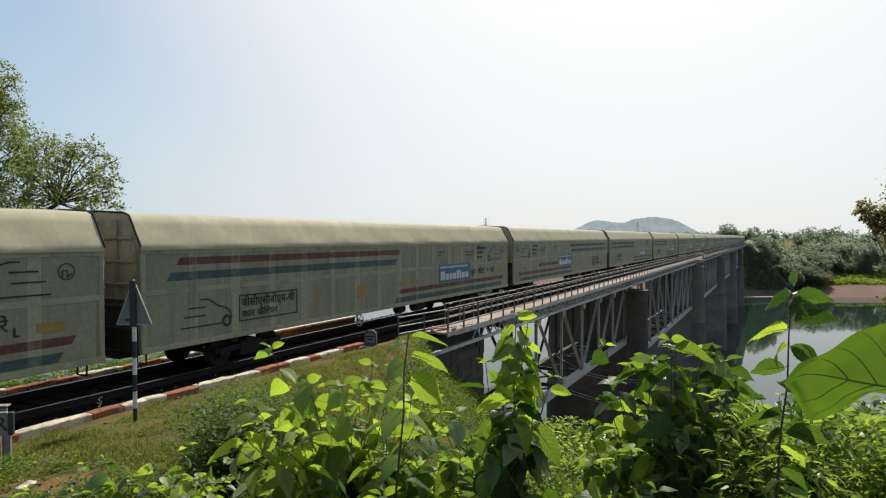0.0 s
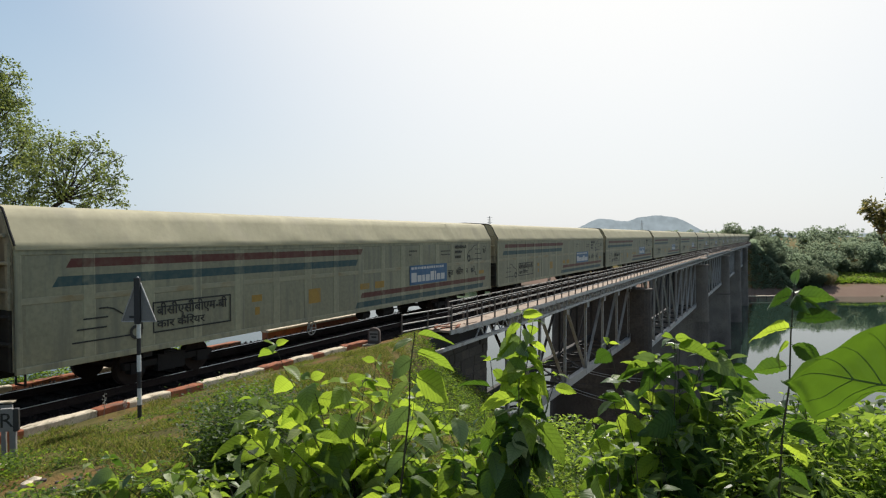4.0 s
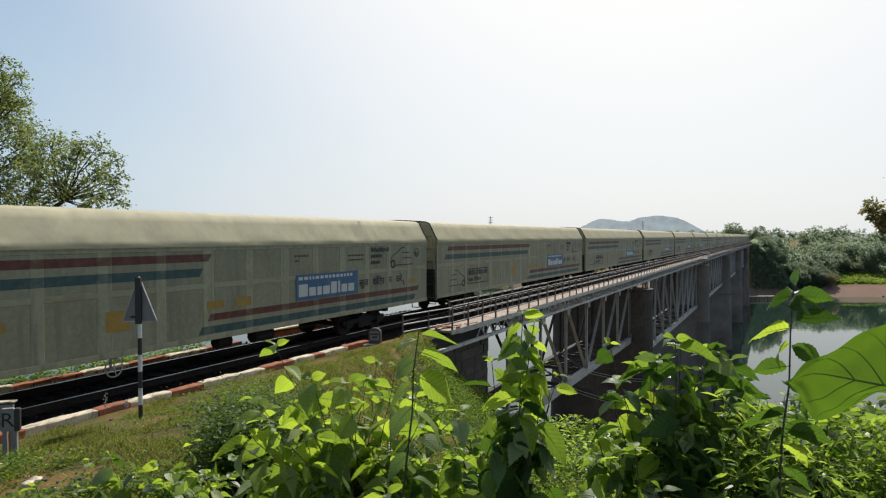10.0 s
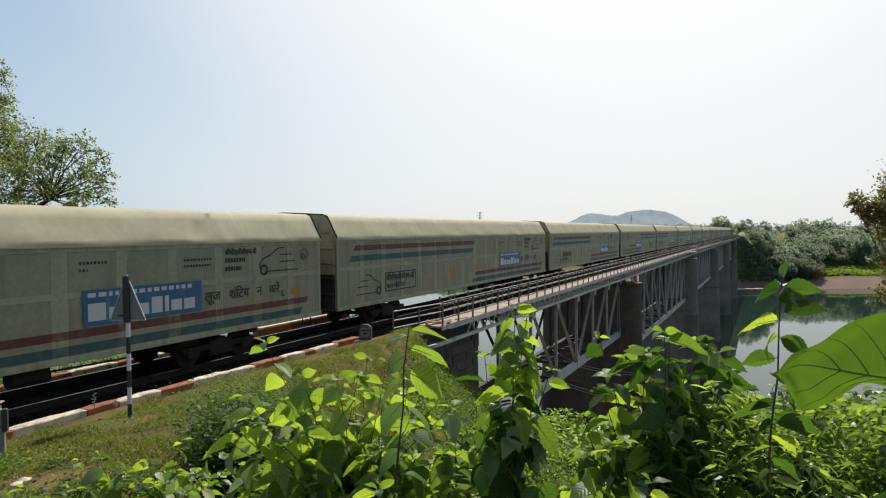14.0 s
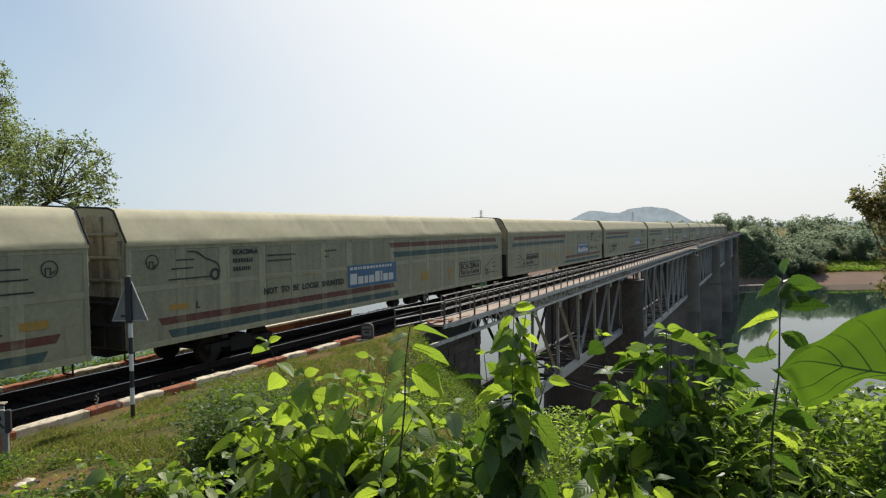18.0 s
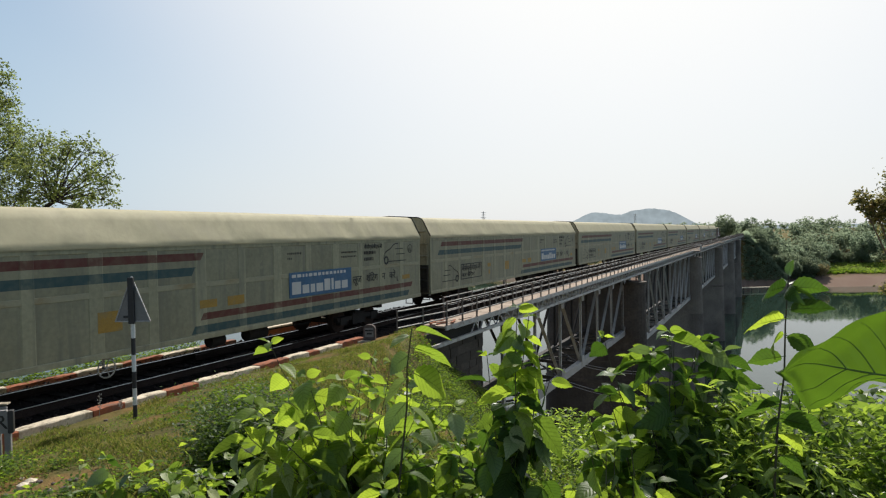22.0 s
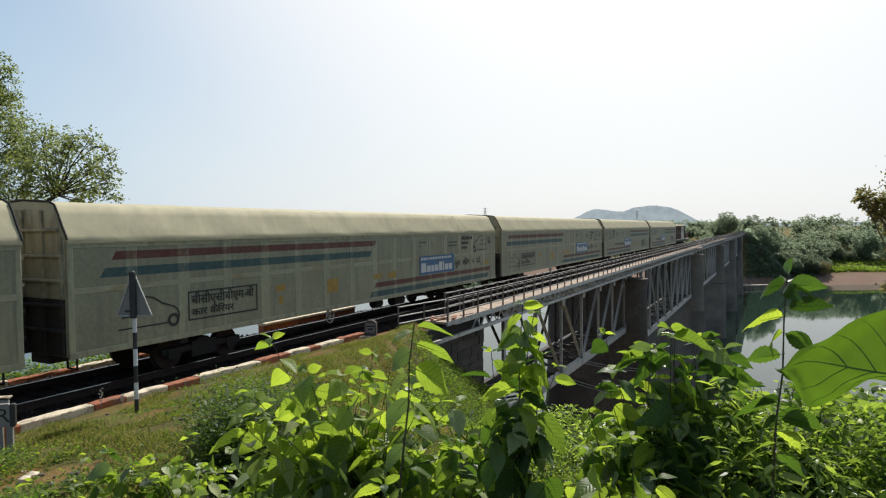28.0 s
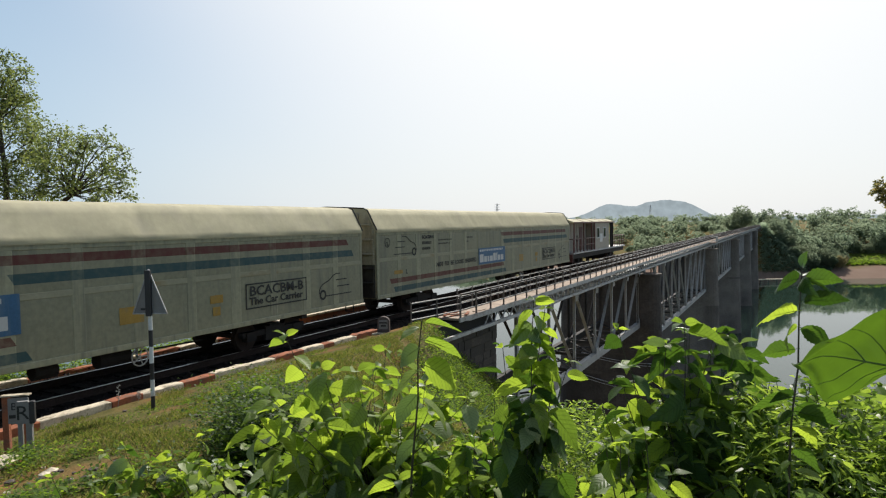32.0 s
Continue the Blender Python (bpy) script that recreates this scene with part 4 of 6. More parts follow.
    # lettering and signs
    if not reverse:
        car_outline(1.1, 1.32, 0.75, False, w)
        strokes("text_frame", [[(3.22, 1.33), (5.72, 1.33), (5.72, 2.06), (3.22, 2.06), (3.22, 1.33)]], 0.04, w, INK)
        words("type_lettering", "\u092c\u0940\u0938\u0940\u090f\u0938\u0940\u092c\u0940\u090f\u092e-\u092c\u0940", 0.34, 3.32, 1.74, w, INK, width=2.28)
        words("name_lettering", "\u0915\u093e\u0930 \u0915\u0948\u093f\u0930\u092f\u0930", 0.27, 3.32, 1.43, w, INK, width=1.5)
        yb0 = 15.62
        E0 = 23.32
        car_outline(23.04, 2.5, 0.74, True, w)
        ring_mark("emblem_ring", E0, 3.0, 0.175, 0.023, w)
        strokes("emblem_letter", [[(E0 - 0.09, 2.88), (E0 - 0.09, 3.02), (E0 + 0.02, 3.02), (E0 + 0.02, 2.88), (E0 + 0.11, 2.95)]], 0.024, w, INK)
        words("type_mark", "\u092c\u0940\u0938\u0940\u090f\u0938\u0940\u092c\u0940\u090f\u092e-\u092c\u0940", 0.2, 19.88, 3.1, w, INK, width=1.25)
        text_bars("number_bars", 19.88, 2.88, (0.78, 0.62), 0.12, 0.24, w, 5)
        text_bars("small_print", 18.44, 2.98, (0.95, 0.9), 0.055, 0.16, w, 6)
        text_bars("small_print", 15.57, 3.03, (0.7, 0.2), 0.065, 0.16, w, 7)
        words("warning_lettering", "\u0932\u0942\u091c   \u0936\u0902\u093f\u091f\u0917   \u0928   \u0915\u0930\u0947\u0902", 0.38, 19.12, 1.85, w, INK, width=3.0)
        words("mark_lettering", "L", 0.26, 22.2, 1.72, w, INK)
        for y, z, a, b in ((6.55, 1.77, 0.42, 0.2), (6.68, 1.38, 0.19, 0.23), (9.11, 1.48, 0.62, 0.48), (12.04, 1.72, 0.6, 0.22), (13.03, 1.7, 0.64, 0.26), (22.66, 1.75, 0.6, 0.18)):
            part("yellow_patch", Mesh().box(1.595, 1.598, y, y + a, z, z + b), YELLOW, w)
    else:
        car_outline(23.55, 1.32, 0.75, True, w)
        strokes("text_frame", [[(18.5, 1.36), (21.08, 1.36), (21.08, 2.06), (18.5, 2.06), (18.5, 1.36)]], 0.04, w, INK)
        words("type_lettering", kind, 0.4, 18.62, 1.72, w, INK, width=2.3)
        words("name_lettering", "The Car Carrier", 0.3, 18.62, 1.46, w, INK, width=2.3)
        yb0 = 9.0
        E0 = 0.72
        car_outline(1.12, 2.5, 0.74, False, w)
        ring_mark("emblem_ring", E0, 3.02, 0.175, 0.023, w)
        strokes("emblem_letter", [[(E0 - 0.09, 2.88), (E0 - 0.09, 3.02), (E0 + 0.02, 3.02), (E0 + 0.02, 2.88), (E0 + 0.11, 2.95)]], 0.024, w, INK)
        words("type_mark", kind, 0.2, 3.41, 3.1, w, INK, width=1.0)
        text_bars("number_bars", 3.41, 2.86, (0.78, 0.7), 0.12, 0.24, w, 5)
        text_bars("small_print", 4.84, 2.98, (1.3, 1.1), 0.055, 0.16, w, 6)
        text_bars("small_print", 7.67, 3.02, (0.7, 0.2), 0.065, 0.2, w, 7)
        words("warning_lettering", "NOT  TO  BE  LOOSE  SHUNTED", 0.27, 4.63, 1.83, w, INK, width=4.1)
        words("mark_lettering", "L", 0.26, 2.05, 1.72, w, INK)
        for y, z, a, b in ((1.19, 1.75, 0.62, 0.15), (14.55, 1.48, 0.64, 0.4), (17.2, 1.66, 0.44, 0.22), (17.28, 1.32, 0.26, 0.24)):
            part("yellow_patch", Mesh().box(1.595, 1.598, y, y + a, z, z + b), YELLOW, w)
    board = part("blue_board", Mesh().box(1.6, 1.613, yb0, yb0 + 3.38, 1.63, 2.45), BLUE, w, "blue sign board with plain white shapes")
    r = random.Random(2)
    x = yb0 + 0.12
    for i, wd in enumerate((0.44, 0.34, 0.23, 0.36, 0.32, 0.12, 0.33, 0.35)):
        part("white_shape", Mesh().box(1.6135, 1.6165, x, x + wd, 1.74, 2.14 if i in (0, 4, 5) else 2.02, 0), PLATE, board)
        x += wd + 0.075
    shapes = Mesh()
    x = yb0 + 0.12
    while x < yb0 + 3.1:
        ln = r.uniform(0.08, 0.2)
        shapes.box(1.6135, 1.6165, x, x + ln, 2.28, 2.38)
        x += ln + 0.07
    tagged(part("white_strip_bars", shapes, PLATE, board), kind="stuff")
    return w


HINDI = wagon(False, "")
ENGLISH_A = wagon(True, "BCACBM-A")
ENGLISH_B = wagon(True, "BCACBM-B")
START = 10.4                                  # the end of wagon 0 stands here at the start
TRAIN = []
used = set()
for k in range(-2, 20):
    proto = ENGLISH_A if k in (1, 10) else ENGLISH_B if k in (18, 19) else HINDI
    m = pose(0, START + k * PITCH, 0)
    if proto in used:
        ob = copy_thing(proto, m)
    else:
        used.add(proto)
        ob = proto
        ob.matrix_basis = m
    TRAIN.append((ob, START + k * PITCH))

# brake van behind the last wagon
van = thing("brake_van", "cream brake van with roofed veranda, brown handrails and open end platform", "brake van")
part("frame", Mesh().box(-1.4, 1.4, 0.3, 16.9, 0.95, 1.33, 0.03), UNDER, van)
part("deck", Mesh().box(-1.55, 1.55, 0.25, 17.0, 1.335, 1.44), STEEL, van)
room = part("guard_room", Mesh().prism([(-1.35, 1.445), (0.75, 1.445), (0.75, 3.6), (-1.35, 3.6)], 0.9, 6.3), LOCO_CREAM, van)
part("door", Mesh().box(0.755, 0.785, 4.4, 5.2, 1.46, 3.3, 0.02), LOCO_RED, room)
part("wall_rib", Mesh().box(0.755, 0.78, 2.2, 2.28, 1.46, 3.55).box(0.755, 0.78, 3.6, 3.68, 1.46, 3.55), LOCO_CREAM, room)
cab = part("cabin", Mesh().prism([(-1.45, 1.445), (1.42, 1.445), (1.42, 3.6), (-1.45, 3.6)], 6.6, 11.3), LOCO_CREAM, van)
for y in (7.2, 9.3):
    wn_ = part("window", Mesh().box(1.425, 1.445, y, y + 0.75, 2.4, 3.15), GLASS_DARK, cab)
    part("window_frame", Mesh().box(1.425, 1.46, y - 0.07, y - 0.005, 2.33, 3.22).box(1.425, 1.46, y + 0.755, y + 0.82, 2.33, 3.22).box(1.425, 1.46, y - 0.005, y + 0.755, 3.155, 3.22).box(1.425, 1.46, y - 0.005, y + 0.755, 2.33, 2.395), WHITE, wn_)
part("notice_plate", Mesh().box(1.425, 1.44, 8.2, 9.0, 2.0, 2.7), WHITE, cab)
part("end_door", Mesh().box(-0.4, 0.4, 11.305, 11.33, 1.46, 3.3), LOCO_RED, cab)
roof = part("roof", Mesh().prism([(-1.58, 3.605), (1.58, 3.605), (1.58, 3.68), (1.1, 3.86), (0.5, 3.94), (-0.5, 3.94), (-1.1, 3.86), (-1.58, 3.68)], 0.35, 12.6), ROOF, van, "cream arched roof", smooth=True)
part("fascia", Mesh().box(1.583, 1.61, 0.35, 12.6, 3.59, 3.7), LOCO_RED, roof)
for y in (2.9, 5.4, 8.2, 10.4):
    part("roof_strap", Mesh().bar((1.59, y, 3.7), (1.1, y, 3.88), 0.09, 0.02).bar((1.1, y, 3.88), (0.4, y, 3.96), 0.09, 0.02), LOCO_RED, roof)
for y, w_, m_ in ((0.7, 0.05, LOCO_RED), (3.2, 0.05, LOCO_RED), (5.5, 0.07, LOCO_RED), (6.35, 0.06, LOCO_RED), (11.75, 0.08, UNDER), (12.4, 0.08, UNDER)):
    part("roof_post", Mesh().tube([(1.46, y, 1.44), (1.46, y, 3.6)], w_, 8), m_, van)
    part("roof_post", Mesh().tube([(-1.46, y, 1.44), (-1.46, y, 3.6)], w_, 8), m_, van)
for y in (0.45, 1.4, 2.3, 4.1, 4.9, 13.2, 14.1, 15.0, 15.9, 16.8):
    for x in (-1.48, 1.48):
        part("handrail_post", Mesh().tube([(x, y, 1.44), (x, y, 2.42)], 0.035, 6), LOCO_RED, van)
for x in (-1.48, 1.48):
    for z in (1.95, 2.42):
        part("handrail", Mesh().tube([(x, 0.45, z), (x, 6.35, z)], 0.03, 6), LOCO_RED, van)
        part("handrail", Mesh().tube([(x, 12.4, z), (x, 16.8, z)], 0.03, 6), LOCO_RED, van)
for y in (0.45, 16.8):
    part("end_handrail", Mesh().tube([(-1.48, y, 2.42), (1.48, y, 2.42)], 0.03, 6).tube([(0.5, y, 1.44), (0.5, y, 2.42)], 0.03, 6).tube([(-0.5, y, 1.44), (-0.5, y, 2.42)], 0.03, 6), LOCO_RED, van)
part("handbrake_column", Mesh().tube([(1.0, 3.0, 1.44), (1.0, 3.0, 2.4)], 0.04, 8).tube([(1.0, 3.0 + 0.25 * math.cos(a * math.pi / 6), 2.4 + 0.25 * math.sin(a * math.pi / 6)) for a in range(13)], 0.025, 6, False), UNDER, van)
part("buffer_beam", Mesh().box(-1.5, 1.5, 0.16, 0.28, 0.75, 1.33), LOCO_RED, van)
for yb in (3.4, 13.6):
    bo = part("bogie", Mesh().box(0.98, 1.14, -1.35, 1.35, 0.42, 0.6).box(-1.14, -0.98, -1.35, 1.35, 0.42, 0.6).box(-1, 1, -0.25, 0.25, 0.45, 0.9), UNDER, van, m=pose(0, yb, 0))
    for dy in (-1.0, 1.0):
        part("wheelset", Mesh().tube([(-0.93, 0, 0), (-0.8, 0, 0)], WHEEL_R, 24).tube([(0.8, 0, 0), (0.93, 0, 0)], WHEEL_R, 24).tube([(-1, 0, 0), (1, 0, 0)], 0.08, 8), RUST, bo, m=pose(0, dy, WHEEL_R))
TRAIN.append((van, START + 20 * PITCH))


# ---------------------------------------------------------------- places on the bank, by metres ahead of the lookout and to its right
AHEAD, ASIDE = Vector((-0.4658, 0.8849, 0)), Vector((0.8849, 0.4658, 0))


def at(d, s, z=None):
    p = Vector((15.2, 0, 0)) + AHEAD * d + ASIDE * s
    p.z = float(ground_height(p.x, p.y)) if z is None else z
    return p


# ---------------------------------------------------------------- signs and stones beside the track
def warning_sign():
    p = at(11.24, -5.33)
    s = thing("triangular_sign", "white triangular railway warning board on a black and white banded post", "railway sign", m=pose(p.x, p.y, p.z - 0.05, 0, 0, 27))
    for i in range(6):
        part("post_band", Mesh().tube([(0, 0, 0.02 + i * 0.295), (0, 0, 0.02 + (i + 1) * 0.295)], 0.036, 14), WHITE if i % 2 else BLACK, s)
    part("post_top", Mesh().box(-0.05, 0.05, -0.06, -0.006, 1.75, 2.56), BLACK, s, "dark upper post behind the board")
    part("board", Mesh().add([(-0.3, 0.0, 1.79), (0.31, 0.0, 1.79), (0.0, 0.0, 2.58), (-0.3, 0.012, 1.79), (0.31, 0.012, 1.79), (0.0, 0.012, 2.58)],
                             [(0, 1, 2), (5, 4, 3), (0, 3, 4, 1), (1, 4, 5, 2), (2, 5, 3, 0)]), BOARD_GREY, s, "grey back of a sheet-metal triangle")
    for a, b in (((-0.3, 1.79), (0.0, 2.58)), ((0.31, 1.79), (0.0, 2.58)), ((-0.3, 1.79), (0.31, 1.79))):
        part("rim", Mesh().bar((a[0], -0.005, a[1]), (b[0], -0.005, b[1]), 0.017, 0.022, (0, 1, 0)), STEEL, s)
    part("plate", Mesh().box(-0.16, -0.08, -0.006, -0.001, 1.85, 1.89), BLACK, s)


def flat_words(name, text, size, m, parent, material):
    cu = bpy.data.curves.new(name, "FONT")
    cu.body, cu.size, cu.extrude, cu.resolution_u, cu.align_x = text, size, 0.002, 2, "CENTER"
    ob = new(name, cu)
    me = ob.to_mesh().copy()
    ob.to_mesh_clear()
    bpy.data.objects.remove(ob)
    bpy.data.curves.remove(cu)
    me.materials.clear()
    return part(name, me, material, parent, m=m)


def letter_boards():
    p = at(8.42, -5.665) - Vector((0, 0, 0.08))
    s = thing("letter_board", "small white board with a black letter R on a pale post", "railway sign", m=Matrix.Translation(p) @ pose(0, 0, 0, 0, 0, 48))
    part("post", Mesh().box(-0.035, 0.035, -0.04, 0.04, -0.15, 0.5, 0.01), BOARD_GREY, s)
    part("second_post", Mesh().box(-0.13, -0.08, -0.035, 0.035, -0.15, 0.5, 0.01), BOARD_GREY, s)
    part("board", Mesh().box(-0.14, 0.01, -0.06, 0.0, 0.5, 0.8, 0.012), BOARD_GREY, s)
    part("side_plate", Mesh().box(0.01, 0.075, -0.055, 0.02, 0.49, 0.79, 0.012), BLACK, s)
    flat_words("letter", "R", 0.27, pose(-0.065, -0.063, 0.56, 90), s, INK)
    q = at(9.1, -6.28)
    b = thing("bridge_board", "grey notice board on red-brown posts beside the track", "railway sign", m=Matrix.Translation(q) @ pose(0, 0, 0, 0, 0, 40))
    part("post", Mesh().box(-0.19, -0.11, -0.05, 0.03, -0.1, 0.84, 0.01), KERB_RED, b)
    part("second_post", Mesh().box(0.08, 0.14, -0.035, 0.03, -0.1, 0.46, 0.01), KERB_RED, b)
    part("board", Mesh().box(-0.105, 0.16, -0.075, -0.04, 0.45, 0.82, 0.01), BOARD_GREY, b)
    part("cap", Mesh().box(-0.2, 0.17, -0.08, 0.035, 0.843, 0.862), KERB_WHITE, b)
    flat_words("letters", "BR", 0.15, pose(0.02, -0.078, 0.65, 90), b, INK)
    part("text_bars", Mesh().box(-0.09, 0.0, -0.079, -0.077, 0.53, 0.58).box(0.03, 0.13, -0.079, -0.077, 0.53, 0.58), INK, b)


def marker_stone():
    p = at(22.4, -2.35)
    s = thing("marker_stone", "grey round-topped marker stone on a pale base", "milestone", m=Matrix.Translation((p.x, p.y, p.z)) @ pose(0, 0, 0, 0, 0, 20))
    ring = [(-0.215, 0.0), (0.215, 0.0), (0.215, 0.42)] + [(0.215 * math.cos(a * math.pi / 8), 0.42 + 0.16 * math.sin(a * math.pi / 8)) for a in range(1, 8)] + [(-0.215, 0.42)]
    part("stone", Mesh().prism(ring, -0.09, 0.09), STONE_GREY, s, bevel=0.02)
    part("inset", Mesh().box(-0.155, 0.155, -0.098, -0.092, 0.14, 0.46), BOARD_GREY, s)
    part("text_bars", Mesh().box(-0.14, 0.14, -0.102, -0.099, 0.34, 0.39).box(-0.08, 0.1, -0.102, -0.099, 0.23, 0.29), INK, s)
    part("base", Mesh().box(-0.42, 0.42, -0.3, 0.2, -0.3, 0.02, 0.03), KERB_WHITE, s)


def painted_block():
    z = float(ground_height(7.05, 4.02))
    b = thing("painted_block", "broken kerb block painted red and white lying on the bank", "stone block", m=pose(7.05, 4.02, z, 0, 3, 24))
    part("stone", Mesh().box(-0.16, 0.16, -0.26, 0.26, -0.06, 0.1, 0.02), KERB_RED, b)
    part("painted_top", Mesh().box(-0.14, 0.14, -0.25, 0.25, 0.102, 0.116), KERB_WHITE, b)


def dry_stalk(x, y, h, seed):
    """A withered flower stalk with small pale seed heads."""
    r = random.Random(seed)
    z = float(ground_height(x, y))
    t = thing("dry_stalk", "withered pale weed stalk growing beside the kerb", "weed", m=pose(x, y, z))
    part("stem", Mesh().tube([(0, 0, -0.02), (0.01, 0.02, h * 0.5), (-0.01, 0.03, h)], [0.006, 0.005, 0.003], 5), WHEEL_GREY, t)
    for k in range(12):
        a, q = 2.4 * k, h * (0.35 + 0.65 * k / 12)
        c = Vector((0.035 * math.cos(a), 0.035 * math.sin(a) + 0.02, q))
        part("seed_head", Mesh().tube([c - Vector((0, 0, 0.018)), c, c + Vector((0, 0, 0.016))], [0.004, 0.016, 0.003], 6).bar((0, 0.02, q - 0.02), c, 0.004, 0.004), WHEEL_GREY, t)


warning_sign()
letter_boards()
painted_block()
dry_stalk(2.66, 8.55, 0.5, 3)
dry_stalk(2.7, 9.0, 0.24, 5)
marker_stone()

# ---------------------------------------------------------------- plants
LEAF = leaf_mat("shrub_leaf", (0.105, 0.18, 0.042), (0.29, 0.46, 0.045), 0.56, 0.42, 0.5, veined=True)
LEAF_PALE = leaf_mat("ribbed_pale_leaf", (0.19, 0.26, 0.13), (0.2, 0.33, 0.07), 0.32, 0.45, 0.3, veined=True)
# darker copy of the shrub leaf, also used where leaves hang in shade
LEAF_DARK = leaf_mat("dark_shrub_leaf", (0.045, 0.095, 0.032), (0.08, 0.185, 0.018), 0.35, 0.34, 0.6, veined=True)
HERB = leaf_mat("herb_leaf", (0.06, 0.115, 0.025), (0.16, 0.28, 0.025), 0.5, 0.75, 0.65, by_object=False)
GRASS = leaf_mat("grass_blade", (0.08, 0.115, 0.02), (0.2, 0.3, 0.03), 0.45, 0.8, 0.65, by_object=False, hue=(0.2, 0.17, 0.05))
TREE_LEAF = leaf_mat("tree_leaf", (0.085, 0.125, 0.055), (0.24, 0.33, 0.09), 0.42, 0.4, 0.6, by_object=False)
PALE_LEAF = leaf_mat("pale_tree_leaf", (0.22, 0.215, 0.12), (0.5, 0.48, 0.24), 0.5, 0.5, 0.4, by_object=False, hue=(0.3, 0.24, 0.11))
MEADOW = leaf_mat("meadow_grass", (0.11, 0.16, 0.05), (0.26, 0.4, 0.08), 0.5, 0.8, 0.3, by_object=False)
# woodland leaves carry the distance haze as a paler colour
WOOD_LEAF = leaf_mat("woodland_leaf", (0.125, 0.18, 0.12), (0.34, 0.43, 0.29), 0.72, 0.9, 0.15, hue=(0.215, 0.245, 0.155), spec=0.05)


def veins(m):
    """Side veins as a fine relief, in the leaf's own axes."""
    n, l = m.node_tree.nodes, m.node_tree.links
    co = n.new("ShaderNodeTexCoord")
    sep = n.new("ShaderNodeSeparateXYZ"); l.new(co.outputs["UV"], sep.inputs[0])
    ab_ = n.new("ShaderNodeMath"); ab_.operation = "ABSOLUTE"; l.new(sep.outputs["X"], ab_.inputs[0])
    a = n.new("ShaderNodeMath"); a.operation = "MULTIPLY_ADD"; l.new(ab_.outputs[0], a.inputs[0]); a.inputs[1].default_value = -0.75; l.new(sep.outputs["Y"], a.inputs[2])
    b = n.new("ShaderNodeMath"); b.operation = "MULTIPLY"; l.new(a.outputs[0], b.inputs[0]); b.inputs[1].default_value = 62
    c = n.new("ShaderNodeMath"); c.operation = "SINE"; l.new(b.outputs[0], c.inputs[0])
    bp = n.new("ShaderNodeBump"); bp.inputs["Strength"].default_value, bp.inputs["Distance"].default_value = 0.12, 0.02
    l.new(c.outputs[0], bp.inputs["Height"])
    l.new(bp.outputs[0], n["Principled BSDF"].inputs["Normal"])


HEART = leaf_mat("large_leaf", (0.04, 0.085, 0.02), (0.07, 0.16, 0.012), 0.5, 0.42, 0.3)
veins(LEAF)
veins(HEART)
veins(LEAF_DARK)


def leaf_mesh(width, curl, fold, teeth, seed, rows=14):
    """An ovate leaf one unit long from its stalk, drawn out to a point, folded along the midrib, with a toothed and wavy edge."""
    r = random.Random(seed)
    m = Mesh()
    wave = r.uniform(0, 6.28)
    for i in range(rows + 1):
        t = i / rows
        w = width * 0.5 * 1.9 * (t + 0.015) ** 0.62 * (1 - t) ** 0.85 + 0.001
        w *= 1 - 0.28 * math.exp(-((t - 0.86) / 0.1) ** 2)
        y = t * (1 - 0.12 * curl * t)
        tooth = 1 + teeth * (0.5 if i % 2 else -0.5)
        for u in (-1, -0.5, 0, 0.5, 1):
            dz = -curl * t * t + fold * abs(u) * w * 2 - 0.06 * abs(u) ** 3 * curl
            dz += 0.022 * abs(u) * math.sin(t * 9 + wave + (1.3 if u > 0 else 0)) * (1 if rows > 8 else 0.7)
            m.v.append((u * w * (tooth if abs(u) == 1 else 1), y - 0.1 * abs(u) * w * (1 if i % 2 else 0.4), dz))
    m.f = [(i * 5 + k, i * 5 + k + 1, i * 5 + k + 6, i * 5 + k + 5) for i in range(rows) for k in range(4)]
    if rows > 8:
        m.tube([(0, -0.14, 0.012), (0, 0.05, -0.004), (0, 0.5, -curl * 0.25 - 0.006)], [0.011, 0.010, 0.004], 4)
    me = m.data("leaf", True)
    uv = me.uv_layers.new(name="blade")
    for lp in me.loops:
        co = me.vertices[lp.vertex_index].co
        uv.data[lp.index].uv = (co.x, co.y)
    return me


SHAPES = ((0.86, 0.3, 0.12), (0.92, 0.5, 0.1), (0.76, 0.2, 0.2), (0.88, 0.7, 0.14), (0.98, 0.4, 0.06), (0.8, 0.15, 0.24))
LEAVES = [leaf_mesh(w, c, f, 0.13, k) for k, (w, c, f) in enumerate(SHAPES)]
SMALL_LEAVES = [leaf_mesh(w, c, f, 0.0, k, 6) for k, (w, c, f) in enumerate(SHAPES)]
DARK_LEAVES = [me.copy() for me in LEAVES]
PALE_LEAVES = [me.copy() for me in LEAVES]
for me in PALE_LEAVES:
    me.materials.append(LEAF_PALE)
for me in LEAVES:
    me.materials.append(LEAF)
for me in DARK_LEAVES:
    me.materials.append(LEAF_DARK)


